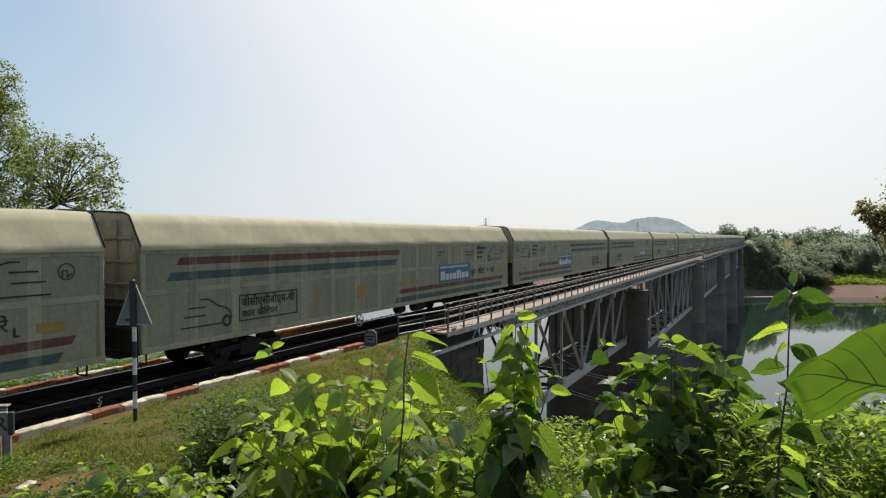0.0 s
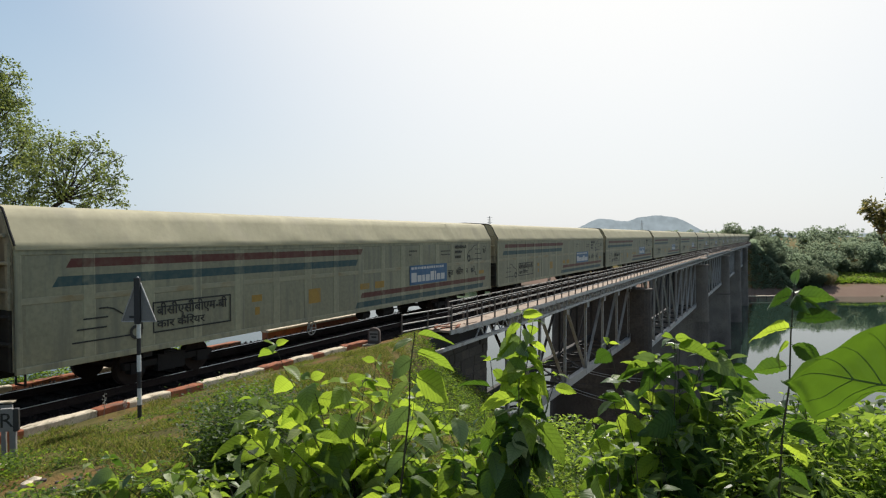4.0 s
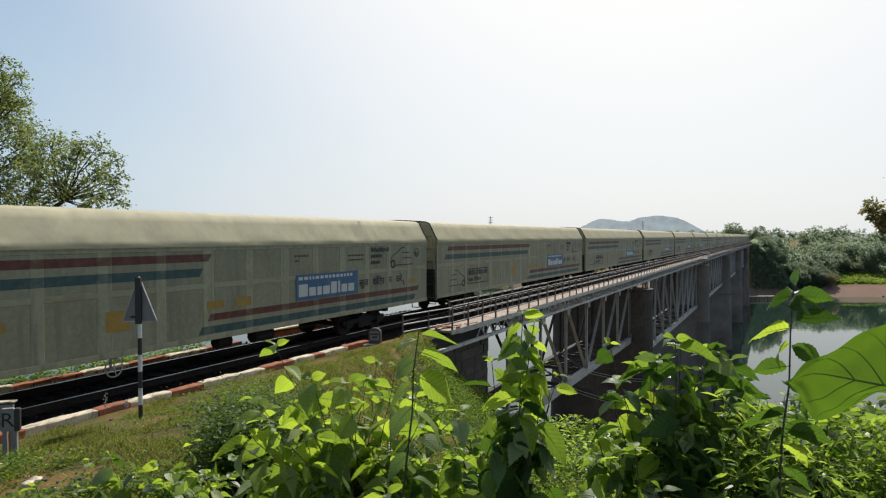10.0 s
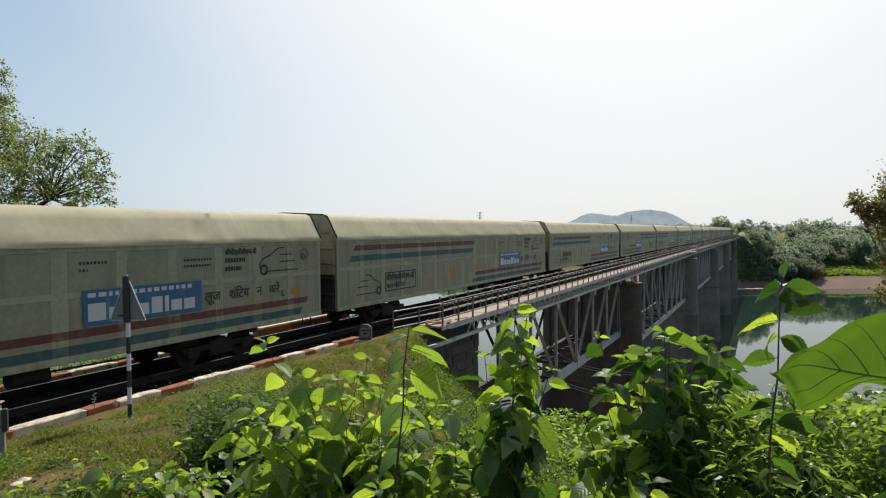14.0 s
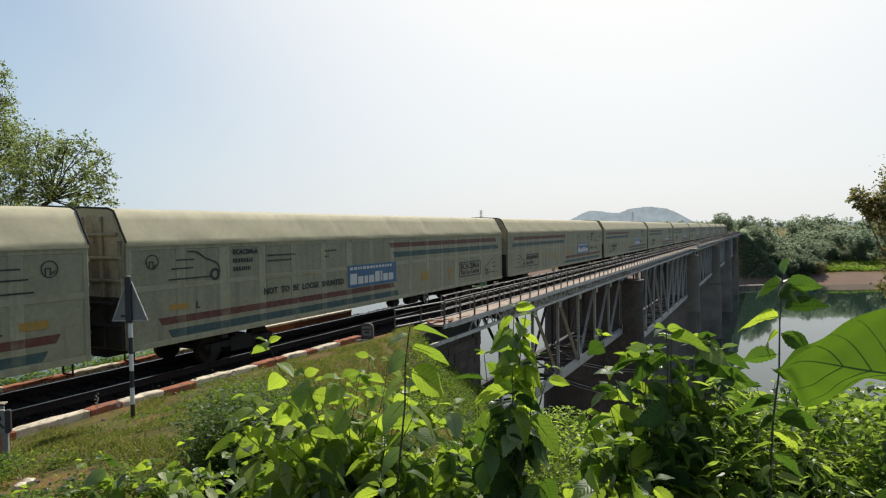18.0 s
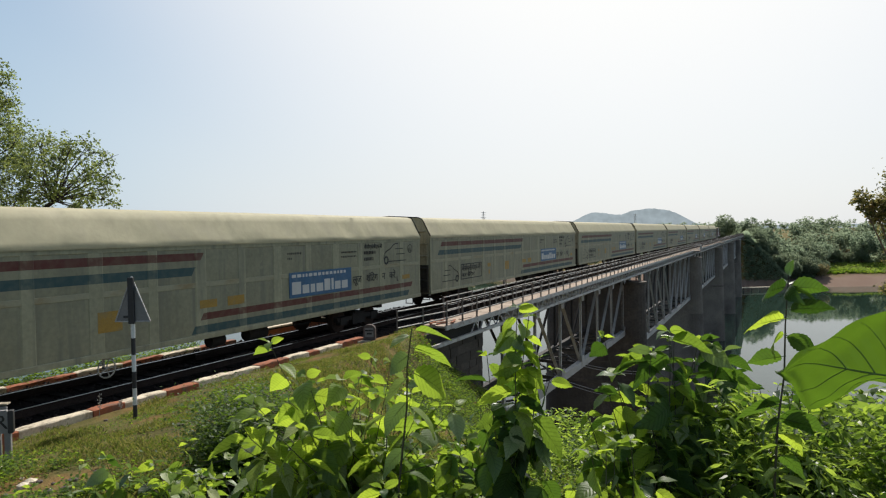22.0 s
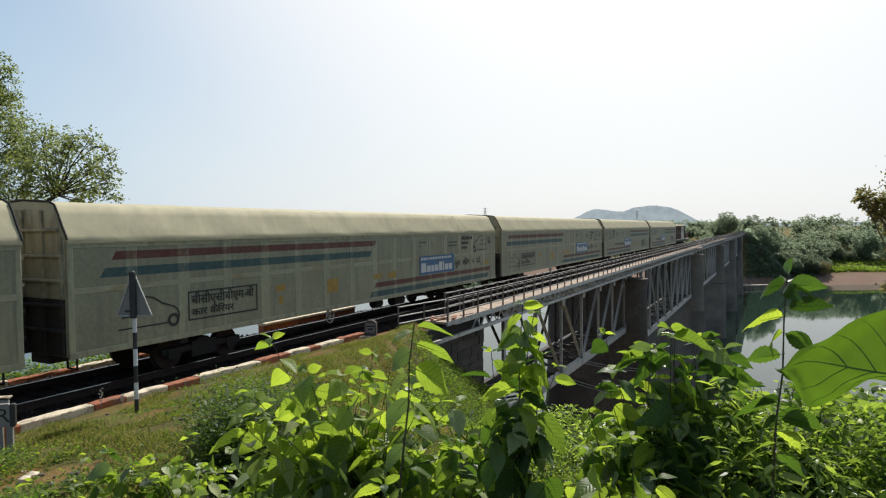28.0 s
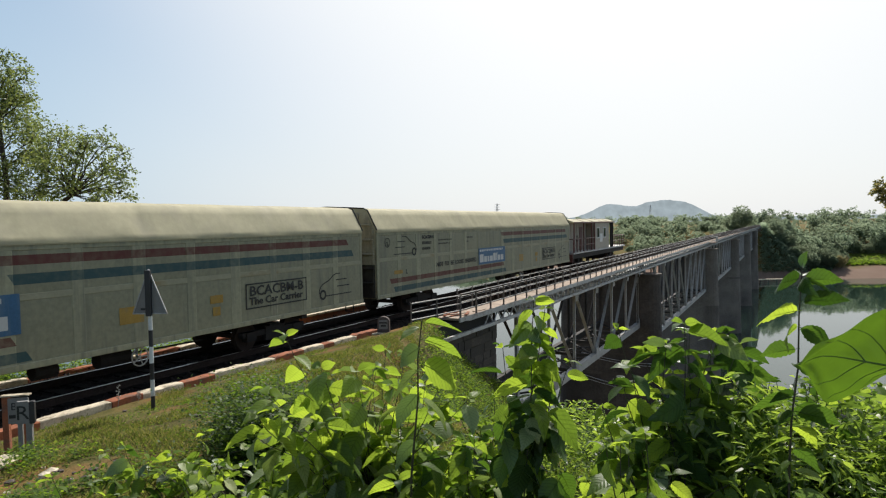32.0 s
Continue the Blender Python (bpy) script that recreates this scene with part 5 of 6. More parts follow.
class LeafMass:
    """Leaves deep inside a bush, gathered into one mesh."""
    def __init__(self):
        self.items = []

    def build(self, parent):
        if not self.items:
            return
        vs, fs, uvs, mats, k = [], [], [], [], 0
        for pick, tone, m in self.items:
            me = SMALL_LEAVES[pick]
            vs += [tuple(m @ v.co) for v in me.vertices]
            for p in me.polygons:
                fs.append(tuple(i + k for i in p.vertices))
                uvs += [c for i in p.vertices for c in me.vertices[i].co.xy]
                mats.append(tone)
            k += len(me.vertices)
        me = bpy.data.meshes.new("inner_leaves")
        me.from_pydata(vs, [], fs)
        me.uv_layers.new(name="blade").data.foreach_set("uv", uvs)
        for mt in (LEAF, LEAF_PALE, LEAF_DARK):
            me.materials.append(mt)
        me.polygons.foreach_set("material_index", mats)
        me.shade_smooth()
        tagged(part("inner_leaves", me, None, parent), kind="stuff")


def leaf_at(p, d, size, parent, r, dark=False, up=0.6, pick=None, pale=0.27, mass=None):
    """One leaf from p along d; its face turns partly to the sky and the sun."""
    d = Vector(d).normalized()
    up_v = sun_way * 0.95 + AHEAD * 0.2 + Vector((r.uniform(-1, 1), r.uniform(-1, 1), r.uniform(-0.6, 0.7))) * (1.5 - up)
    x = d.cross(up_v).normalized()
    z = x.cross(d)
    pick = r.randrange(6) if pick is None else pick
    tone = 2 if dark else 1 if r.random() < pale else 0
    m = Matrix.Translation(Vector(p) + d * size * 0.1) @ Matrix((x, d, z)).transposed().to_4x4() @ Matrix.Diagonal((size * r.uniform(0.85, 1.1), size, size, 1))
    if mass is not None:
        mass.items.append((pick, tone, m))
        return None
    return part("leaf", (LEAVES, PALE_LEAVES, DARK_LEAVES)[tone][pick], None, parent, m=m)


def stem(plant, base, tip, bow, leaves, size, r, dark=0.0, start=0.25, radius=0.005, droop=0.75, mass=None, pale=0.27):
    """A woody stem that arches towards its tip, with leaves by turns on both sides that hang from it and shrink towards the end."""
    base, tip = Vector(base), Vector(tip)
    flat = Vector((tip.x - base.x, tip.y - base.y, 0))
    side = Vector((r.uniform(-1, 1), r.uniform(-1, 1), 0)) * bow
    def along(t):
        return base.lerp(tip, t) + side * math.sin(math.pi * t) - flat * 0.45 * math.sin(math.pi * t) * (1 - t) + Vector((0, 0, flat.length * 0.22 * math.sin(math.pi * t)))
    pts = [along(i / 9) + Vector((r.gauss(0, 0.005), r.gauss(0, 0.005), 0)) * (0 < i < 9) for i in range(10)]
    st = part("stem", Mesh().tube(pts, [radius * (1 - 0.7 * i / 9) for i in range(10)], 5), STALK, plant, smooth=True)
    turn = r.uniform(0, 6.28)
    for i in range(leaves):
        t = start + (1 - start) * (i + 0.6) / leaves
        q = t * 9
        k = min(int(q), 8)
        p = pts[k].lerp(pts[k + 1], q - k)
        turn += math.pi + r.uniform(-0.55, 0.55) + 0.25
        axis_v = (pts[k + 1] - pts[k]).normalized()
        out = Vector((math.cos(turn), math.sin(turn), 0))
        d = out + axis_v * 0.35 + Vector((0, 0, -droop * r.uniform(0.1, 1.5)))
        big = 0.7 + 0.5 * math.sin(math.pi * min(1.0, (t - start) / (1 - start) * 0.8 + 0.12))
        leaf_at(p, d, size * r.uniform(0.7, 1.15) * big, st, r, r.random() < dark, mass=mass, pale=pale)
    for i in range(3 if leaves else 0):
        turn += 2.1
        leaf_at(pts[-1], Vector((math.cos(turn), math.sin(turn), 0.35)), size * r.uniform(0.3, 0.55), st, r, r.random() < dark * 0.9, mass=mass, pale=pale)
    return st


def shrub(label, base, stems, seed, group="shrubs before the lookout", single=230, droop=0.75):
    """A bush of arching stems; the leaves of the foremost stems are parts, those behind them one growth."""
    r = random.Random(seed)
    plant = thing("shrub", label, "shrub", group)
    mass, count = LeafMass(), 0
    for tip, leaves, size, dark, spread in sorted(stems, key=lambda q: (q[0] - Vector((15.2, 0, 3.0))).length):
        b = Vector(base) + Vector((r.uniform(-spread, spread), r.uniform(-spread, spread), 0))
        b.z = float(ground_height(b.x, b.y)) - 0.03
        tall_one = 0.6 if leaves >= 14 else 0.35 if tip.z - b.z > 0.7 else 0.2
        stem(plant, b, tip, 0.05, leaves, size, r, dark, start=tall_one, mass=mass if count > single else None, droop=droop)
        count += leaves + 3
    mass.build(plant)
    return plant


def fan(d, s0, s1, z0, z1, n, leaves, size, dark, spread, seed, deep=0.5, shape=None):
    """Stem tips spread over a bush: between s0 and s1 across, z0 and z1 high, about d ahead."""
    r = random.Random(seed)
    out = []
    for i in range(n):
        s = s0 + (s1 - s0) * (i + r.uniform(0.1, 0.9)) / n
        u = (s - s0) / (s1 - s0)
        top = z1 if shape is None else z0 + (z1 - z0) * shape(u)
        out.append((at(d + r.uniform(-deep, deep), s, z0 + (top - z0) * r.uniform(0.25, 1.0)), leaves, size * r.uniform(0.8, 1.15), dark, spread))
    return out


# a bright shrub with pale ribbed leaves
base_a = at(3.3, -0.42)
shrub("bright green shrub with broad backlit leaves", base_a,
      fan(3.3, -1.0, 0.2, 2.2, 3.0, 44, 10, 0.15, 0.05, 0.2, 21, 0.5, lambda u: 0.74 + 0.22 * math.sin(u * 3.3))
      + [(at(3.1, -0.81, 3.16), 11, 0.15, 0, 0.05), (at(3.1, -0.92, 2.9), 10, 0.175, 0, 0.05), (at(3.0, -0.62, 3.02), 10, 0.165, 0, 0.05), (at(3.0, -0.45, 3.0), 10, 0.17, 0, 0.05), (at(3.4, -0.25, 3.0), 10, 0.165, 0, 0.05), (at(3.0, 0.08, 2.86), 10, 0.155, 0, 0.05)], 31)
tall = thing("tall_shoot", "single tall woody shoot with large ribbed leaves", "shrub", "shrubs before the lookout")
rt = random.Random(9)
bt_ = at(2.6, -0.19)
st_ = stem(tall, bt_, at(2.6, -0.10, 3.30), 0.01, 0, 0.16, rt, radius=0.0085)
for z, a, dz, size, pick in ((3.29, (1.0, -0.2), -0.1, 0.155, 5), (3.22, (1.0, 0.1), -0.25, 0.17, 0), (3.27, (-0.6, -0.5), -0.15, 0.12, 2), (3.12, (1.0, -0.3), -0.35, 0.185, 4), (3.19, (-0.8, -0.3), -0.35, 0.13, 1),
                            (3.1, (-0.85, -0.3), -0.55, 0.17, 0), (3.0, (-0.8, 0.3), -0.7, 0.17, 4), (2.98, (0.8, -0.3), -0.3, 0.15, 1), (2.86, (1.0, 0.3), -0.5, 0.13, 2), (2.8, (-0.9, 0.2), -0.5, 0.13, 3),
                            (2.7, (0.9, 0.1), -0.2, 0.14, 0), (2.62, (-0.9, -0.2), -0.4, 0.14, 1), (2.55, (0.5, -0.9), -0.4, 0.14, 4), (2.45, (-0.6, -0.7), -0.3, 0.14, 5)):
    k = (z - bt_.z) / (3.30 - bt_.z)
    p = bt_.lerp(at(2.6, -0.10, 3.30), k)
    leaf_at(p, ASIDE * a[0] + AHEAD * a[1] + Vector((0, 0, dz)), size * (0.92 if a[0] < 0 else 1.0), st_, rt, dark=False, pick=pick, up=0.8, pale=0.85 if a[0] < 0 else 0.0)
# a shrub with a mop of leaves; those hanging below are coloured for shade
base_b = at(2.45, 0.24)
mop = shrub("leafy shoot with drooping lower leaves coloured dark for shade", base_b,
            [(at(2.4, 0.31, 3.40), 24, 0.11, 0.1, 0.03), (at(2.45, 0.36, 3.36), 18, 0.10, 0.1, 0.03), (at(2.5, 0.2, 3.2), 12, 0.12, 0.5, 0.03), (at(2.45, 0.40, 3.2), 12, 0.12, 0.5, 0.04), (at(2.6, 0.48, 3.12), 6, 0.1, 0.0, 0.05)], 12)
rb_ = random.Random(14)
sb = [c for c in mop.children if c.name.startswith("stem")][0]
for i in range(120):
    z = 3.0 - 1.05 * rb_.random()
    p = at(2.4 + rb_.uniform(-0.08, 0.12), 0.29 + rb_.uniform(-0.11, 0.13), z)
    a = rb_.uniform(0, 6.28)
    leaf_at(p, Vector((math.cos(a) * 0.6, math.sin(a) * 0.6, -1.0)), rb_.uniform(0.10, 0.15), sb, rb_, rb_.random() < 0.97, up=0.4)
leaf_at(at(2.3, 0.34, 3.02), ASIDE * 0.8 + AHEAD * -0.3 + Vector((0, 0, -0.75)), 0.17, sb, rb_, pick=0, up=0.9)
shrub("tangled green undergrowth between taller shoots", at(3.2, 0.18), fan(3.1, 0.0, 0.36, 2.1, 2.85, 24, 10, 0.105, 0.45, 0.2, 41, 0.3), 42)
shrub("tangled green undergrowth between taller shoots", at(3.0, -0.25), fan(2.9, -0.8, 0.15, 2.0, 2.66, 26, 9, 0.14, 0.05, 0.25, 43, 0.35), 44)
# broad-leaved bushes over the water
base_c = at(2.7, 0.95)
shrub("broad-leaved green bush above the river bank", base_c,
      [(at(2.7, 0.99, 3.25), 13, 0.171, 0.30, 0.1), (at(2.65, 0.75, 3.08), 12, 0.146, 0.30, 0.1), (at(2.75, 1.14, 3.2), 12, 0.165, 0.35, 0.1), (at(2.6, 0.86, 2.98), 11, 0.152, 0.40, 0.1), (at(2.7, 1.22, 3.16), 11, 0.152, 0.40, 0.1), (at(2.75, 0.74, 3.0), 12, 0.134, 0.40, 0.1), (at(2.8, 0.92, 3.16), 13, 0.134, 0.30, 0.1), (at(2.8, 1.05, 3.2), 13, 0.14, 0.40, 0.1), (at(2.8, 1.14, 3.1), 12, 0.134, 0.50, 0.1), (at(2.75, 1.3, 3.06), 12, 0.134, 0.50, 0.1), (at(2.7, 0.64, 2.9), 11, 0.134, 0.40, 0.1)]
      + fan(2.7, 0.55, 1.3, 2.05, 3.02, 32, 11, 0.14, 0.18, 0.25, 51, 0.35, lambda u: 0.55 + 0.45 * u), 52)
shrub("broad-leaved green bush above the river bank", at(2.8, 1.0), fan(2.75, 0.74, 1.26, 2.8, 3.22, 8, 8, 0.15, 0.5, 0.15, 59, 0.15), 60)
shrub("broad-leaved green bush above the river bank", at(2.5, 0.66), fan(2.45, 0.56, 0.88, 2.1, 2.86, 14, 11, 0.15, 0.45, 0.15, 53, 0.15, lambda u: 0.5 + 0.5 * u), 54)
shrub("dense bush of dark and bright leaves", at(3.0, 1.6), fan(3.0, 1.05, 2.1, 2.0, 2.96, 46, 11, 0.105, 0.4, 0.3, 55, 0.4), 56)
shrub("dense bush of dark and bright leaves", at(2.2, 1.35), fan(2.2, 0.75, 1.55, 2.0, 2.55, 18, 8, 0.10, 0.1, 0.25, 57, 0.2), 58)
shrub("young broad-leaved shoots before the bush", at(2.1, 0.62), fan(2.1, 0.48, 0.76, 2.6, 2.98, 7, 8, 0.15, 0.3, 0.12, 63, 0.12), 64)
sprig = thing("upright_shoot", "upright shoot with tiers of dark green leaves", "shrub", "shrubs before the lookout")
rs_ = random.Random(5)
b0, b1 = at(2.1, 1.1), at(2.1, 1.165, 3.53)
ss = stem(sprig, b0, b1, 0.01, 0, 0.15, rs_, radius=0.007)
for z, a, dz, size, dark in ((3.525, (0.3, 0.5), 0.7, 0.06, True), (3.49, (-1.0, -0.15), 0.02, 0.125, True), (3.49, (1.0, -0.1), 0.0, 0.115, True), (3.485, (-0.5, -0.8), -0.1, 0.085, True), (3.485, (0.6, -0.7), -0.1, 0.09, True),
                             (3.5, (0.5, 0.8), 0.1, 0.09, True), (3.415, (1.0, -0.1), 0.12, 0.135, True), (3.385, (-1.0, -0.1), -0.02, 0.16, False), (3.335, (-1.0, -0.2), -0.25, 0.105, False), (3.33, (0.9, 0.2), -0.15, 0.1, True),
                             (3.33, (0.7, -0.5), -0.4, 0.09, True), (3.26, (-0.7, 0.5), -0.2, 0.11, True), (3.1, (-0.8, 0.4), -0.2, 0.15, True), (3.05, (0.9, 0.2), -0.2, 0.15, True)):
    k = (z - b0.z) / (b1.z - b0.z)
    leaf_at(b0.lerp(b1, k), ASIDE * a[0] + AHEAD * a[1] + Vector((0, 0, dz)), size, ss, rs_, dark, up=0.95)
for i in range(22):
    k = 0.25 + 0.5 * i / 21
    leaf_at(b0.lerp(b1, k), ASIDE * (1 if i % 2 else -1) + AHEAD * rs_.uniform(-0.7, 0.7) + Vector((0, 0, rs_.uniform(-0.6, 0.1))), rs_.uniform(0.08, 0.13), ss, rs_, rs_.random() < 0.6, up=0.8)
shrub("twiggy bush with small dark leaves by the water", at(3.1, 1.65), fan(3.05, 1.3, 1.95, 2.3, 3.12, 30, 11, 0.085, 0.55, 0.25, 61, 0.25), 62)
# thick undergrowth that fills the bank below the taller shrubs
def thicket(name, label, count, d0, d1, s0, s1, rise, size, material, seed, slim=1.0):
    """Leafy tangle as one growth: real leaf blades, folded along the middle, from the ground up to a height that falls away from the lookout."""
    r = random.Random(seed)
    m = Mesh()
    for _ in range(count):
        d = d0 + (d1 - d0) * r.random() ** 0.8
        s = r.uniform(s0, s1) * d / 3
        g = at(d, s)
        top = 3.69 - rise(s / d) * d + 0.42 * noise.noise(Vector((g.x * 1.9, g.y * 1.9, seed)))
        if top < g.z + 0.1:
            continue
        p = Vector((g.x, g.y, g.z + (top - g.z) * (1 - 0.75 * r.random() ** 1.7)))
        a, sz = r.uniform(0, 6.28), size * r.uniform(0.55, 1.3)
        di = Vector((math.cos(a), math.sin(a), r.uniform(-0.9, 0.35))).normalized()
        x = di.cross(sun_way * 1.1 + Vector((r.uniform(-0.9, 0.9), r.uniform(-0.9, 0.9), r.uniform(-0.3, 0.8)))).normalized()
        up = x.cross(di)
        w = sz * r.uniform(0.26, 0.36) * slim
        v = [p, p + di * sz * 0.32 + x * w + up * w * 0.3, p + di * sz * 0.7 + x * w * 0.75 + up * w * 0.15, p + di * sz - up * sz * 0.12,
             p + di * sz * 0.7 - x * w * 0.75 + up * w * 0.15, p + di * sz * 0.32 - x * w + up * w * 0.3, p + di * sz * 0.5 - up * sz * 0.02]
        m.add(v, [(0, 1, 6), (1, 2, 6), (2, 3, 6), (3, 4, 6), (4, 5, 6), (5, 0, 6)])
    me = bpy.data.meshes.new(name)
    me.from_pydata(m.v, [], m.f)
    me.materials.append(material)
    return tagged(new(name, me), label, "undergrowth", kind="stuff")


UNDERGROWTH = leaf_mat("undergrowth_leaf", (0.065, 0.115, 0.04), (0.23, 0.38, 0.055), 0.48, 0.28, 0.75, by_object=False)
DEEP_WEED = leaf_mat("deep_green_weed_leaf", (0.04, 0.08, 0.025), (0.11, 0.21, 0.02), 0.45, 0.5, 0.7, by_object=False)
WEED = leaf_mat("small_weed_leaf", (0.07, 0.125, 0.038), (0.22, 0.37, 0.045), 0.48, 0.65, 0.65, by_object=False)
thicket("river_bank_undergrowth", "dense leafy undergrowth on the river bank", 17500, 3.2, 6.5, 0.76, 2.6, lambda k: 0.335 - 0.05 * k, 0.085, UNDERGROWTH, 81)
thicket("fine_undergrowth", "small-leaved weeds among the bushes", 15000, 2.5, 4.2, 1.0, 2.6, lambda k: 0.325, 0.07, WEED, 82, 0.5)
thicket("bank_undergrowth", "dense leafy undergrowth before the track", 2600, 3.4, 5.0, -0.9, 0.4, lambda k: 0.36, 0.095, HERB, 83)

SUNLIT = leaf_mat("sunlit_weed_leaf", (0.075, 0.135, 0.045), (0.25, 0.4, 0.055), 0.52, 0.33, 0.7, by_object=False)
thicket("pointed_weeds", "bright pointed weeds standing above the undergrowth", 3000, 2.1, 3.4, 1.3, 2.4, lambda k: 0.315, 0.06, SUNLIT, 84, 0.42)
thicket("shrub_foot_weeds", "sunlit small-leaved weeds between the shrubs", 9000, 3.2, 5.5, 0.36, 0.8, lambda k: 0.325, 0.036, SUNLIT, 85, 0.8)

# one very large heart-shaped leaf close by
heart = thing("large_leaf_plant", "plant with very large pale green heart-shaped leaves", "plant", "shrubs before the lookout")
hm = Mesh()
n_, half = 28, 8


def edge_up(t):
    return 0.10 * smooth(0.0, 0.1, t) + 0.26 * smooth(0.15, 0.6, t) - 0.25 * smooth(0.85, 1.0, t)


def edge_low(t):
    return 0.08 * smooth(0.0, 0.12, t) + 0.21 * smooth(0.1, 0.33, t) - 0.22 * smooth(0.36, 0.62, t)


def leaf_point(t, u):
    """A point of the large leaf: t from the tip to the stalk, u from the upper edge (-1) to the lower one (1)."""
    w = float(edge_up(t) if u < 0 else edge_low(t)) + 0.004
    curl = -0.16 * float(1 - smooth(0.0, 0.36, t)) ** 2
    rib = 0.012 * math.sin(t * 26 - abs(u) * 9) * abs(u)
    return Vector((u * w, (1 - t), curl + 0.16 * abs(u) * w - 0.22 * (u * w) ** 2 + rib + 0.02 * math.sin(t * 7 + u * 3)))


for i in range(n_ + 1):
    for k in range(half * 2 + 1):
        hm.v.append(tuple(leaf_point(i / n_, -1 + k / half)))
row_ = half * 2 + 1
hm.f = [(i * row_ + k, i * row_ + k + 1, (i + 1) * row_ + k + 1, (i + 1) * row_ + k) for i in range(n_) for k in range(half * 2)
]
hme = hm.data("leaf", True)
huv = hme.uv_layers.new(name="blade")
for lp in hme.loops:
    huv.data[lp.index].uv = hme.vertices[lp.vertex_index].co.xy
hme.materials.append(HEART)
dark_hme = hme.copy()
dark_hme.materials.clear()
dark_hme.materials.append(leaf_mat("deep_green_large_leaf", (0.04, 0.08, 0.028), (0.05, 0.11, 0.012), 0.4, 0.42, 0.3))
VEIN = mat("leaf_vein", (0.075, 0.14, 0.035), 0.6, 0, 0.15, 20, 60, 0)
hs = part("stem", Mesh().tube([at(1.5, 1.1), at(1.35, 1.15, 2.7), at(1.2, 0.98, 3.4)], [0.012, 0.01, 0.006], 8), STALK, heart, smooth=True)


def big_leaf(p, d, nrm, size, data):
    d = Vector(d).normalized(); x = d.cross(Vector(nrm)).normalized(); z = x.cross(d)
    lf = part("leaf", data, None, hs, "very large green leaf with small holes", m=Matrix.Translation(p) @ Matrix((x, d, z)).transposed().to_4x4() @ Matrix.Diagonal((size, size, size, 1)))
    for side in (1, -1):
        for t0, t1 in ((0.97, 0.98), (0.9, 0.66), (0.76, 0.46), (0.6, 0.32), (0.45, 0.2)):
            pts = [leaf_point(t0 + (t1 - t0) * q, side * q * 0.93) for q in (i / 9 for i in range(10))]
            part("vein", Mesh().tube(pts, [0.0038 - 0.0003 * i for i in range(10)], 5), VEIN, lf, smooth=True)
    part("midrib", Mesh().tube([leaf_point(1 - q / 14, 0.0) for q in range(15)], [0.008 - 0.0005 * q for q in range(15)], 6), VEIN, lf, smooth=True)


big_leaf(at(1.12, 0.91, 3.41), ASIDE * -1.0 + AHEAD * 0.1 + Vector((0, 0, 0.13)), AHEAD * 0.95 + Vector((0, 0, 0.3)), 0.315, hme)
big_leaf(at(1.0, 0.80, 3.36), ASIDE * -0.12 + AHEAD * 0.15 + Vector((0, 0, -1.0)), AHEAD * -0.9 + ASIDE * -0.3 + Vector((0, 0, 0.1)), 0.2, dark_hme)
# low plants on the bank
for k, (d, s0, s1, z0, z1, n, size) in enumerate(((4.6, -2.45, -1.5, 1.75, 2.16, 14, 0.14), (4.0, -1.75, -0.95, 1.85, 2.25, 14, 0.12), (4.4, -2.75, -2.2, 1.7, 2.05, 8, 0.13), (3.6, -1.3, -0.7, 1.95, 2.35, 10, 0.12))):
    shrub("low young bush with bright green leaves", at(d, (s0 + s1) / 2), fan(d, s0, s1, z0, z1, n, 7, size, 0.15, 0.25, 60 + k, 0.3), 70 + k, "low bushes on the bank")


def scatter(name, label, category, count, place, blades, size, height, material, seed, wide=0.35, lean=0.7):
    """Small leafy plants over the ground, as one sheet of growth."""
    r = random.Random(seed)
    m = Mesh()
    done = 0
    while done < count:
        p = place(r)
        if p is None:
            continue
        done += 1
        h = height * r.uniform(0.4, 1.3)
        for _ in range(blades):
            a, b = r.uniform(0, 6.28), r.uniform(0, 6.28)
            q = Vector((p.x + r.gauss(0, h * 0.3), p.y + r.gauss(0, h * 0.3), p.z + h * r.random()))
            d = Vector((math.cos(a), math.sin(a), r.uniform(-0.3, lean))).normalized()
            x = d.cross(sun_way * 1.2 + Vector((math.cos(b), math.sin(b), 0.6))).normalized()
            s = size * r.uniform(0.6, 1.3)
            m.add([q, q + d * s * 0.5 + x * s * wide, q + d * s, q + d * s * 0.5 - x * s * wide], [(0, 1, 2, 3)])
    me = bpy.data.meshes.new(name)
    me.from_pydata(m.v, [], m.f)
    me.materials.append(material)
    return tagged(new(name, me), label, category, kind="stuff")


def on_ground(x0, x1, y0, y1, keep=None):
    def place(r):
        x, y = r.uniform(x0, x1), r.uniform(y0, y1)
        if keep and not keep(x, y, r):
            return None
        return Vector((x, y, float(ground_height(x, y))))
    return place


def on_slope(d0, d1, k0, k1):
    """Places on the bank d0 to d1 ahead of the lookout; k: metres to its right for each metre ahead."""
    def place(r):
        d = r.uniform(d0, d1)
        return at(d, d * r.triangular(k0, k1))
    return place


def trodden(x, y, r):
    """The bare, stony patch on the bank."""
    return min(math.hypot(x - 8.7, y - 3.9), math.hypot(x - 8.3, y - 3.2)) < r.uniform(0.35, 1.1)


def patchy(x, y, r, s=1.1, seed=3.0, cut=0.0):
    return noise.noise(Vector((x / s, y / s, seed))) + r.uniform(-0.25, 0.25) > cut


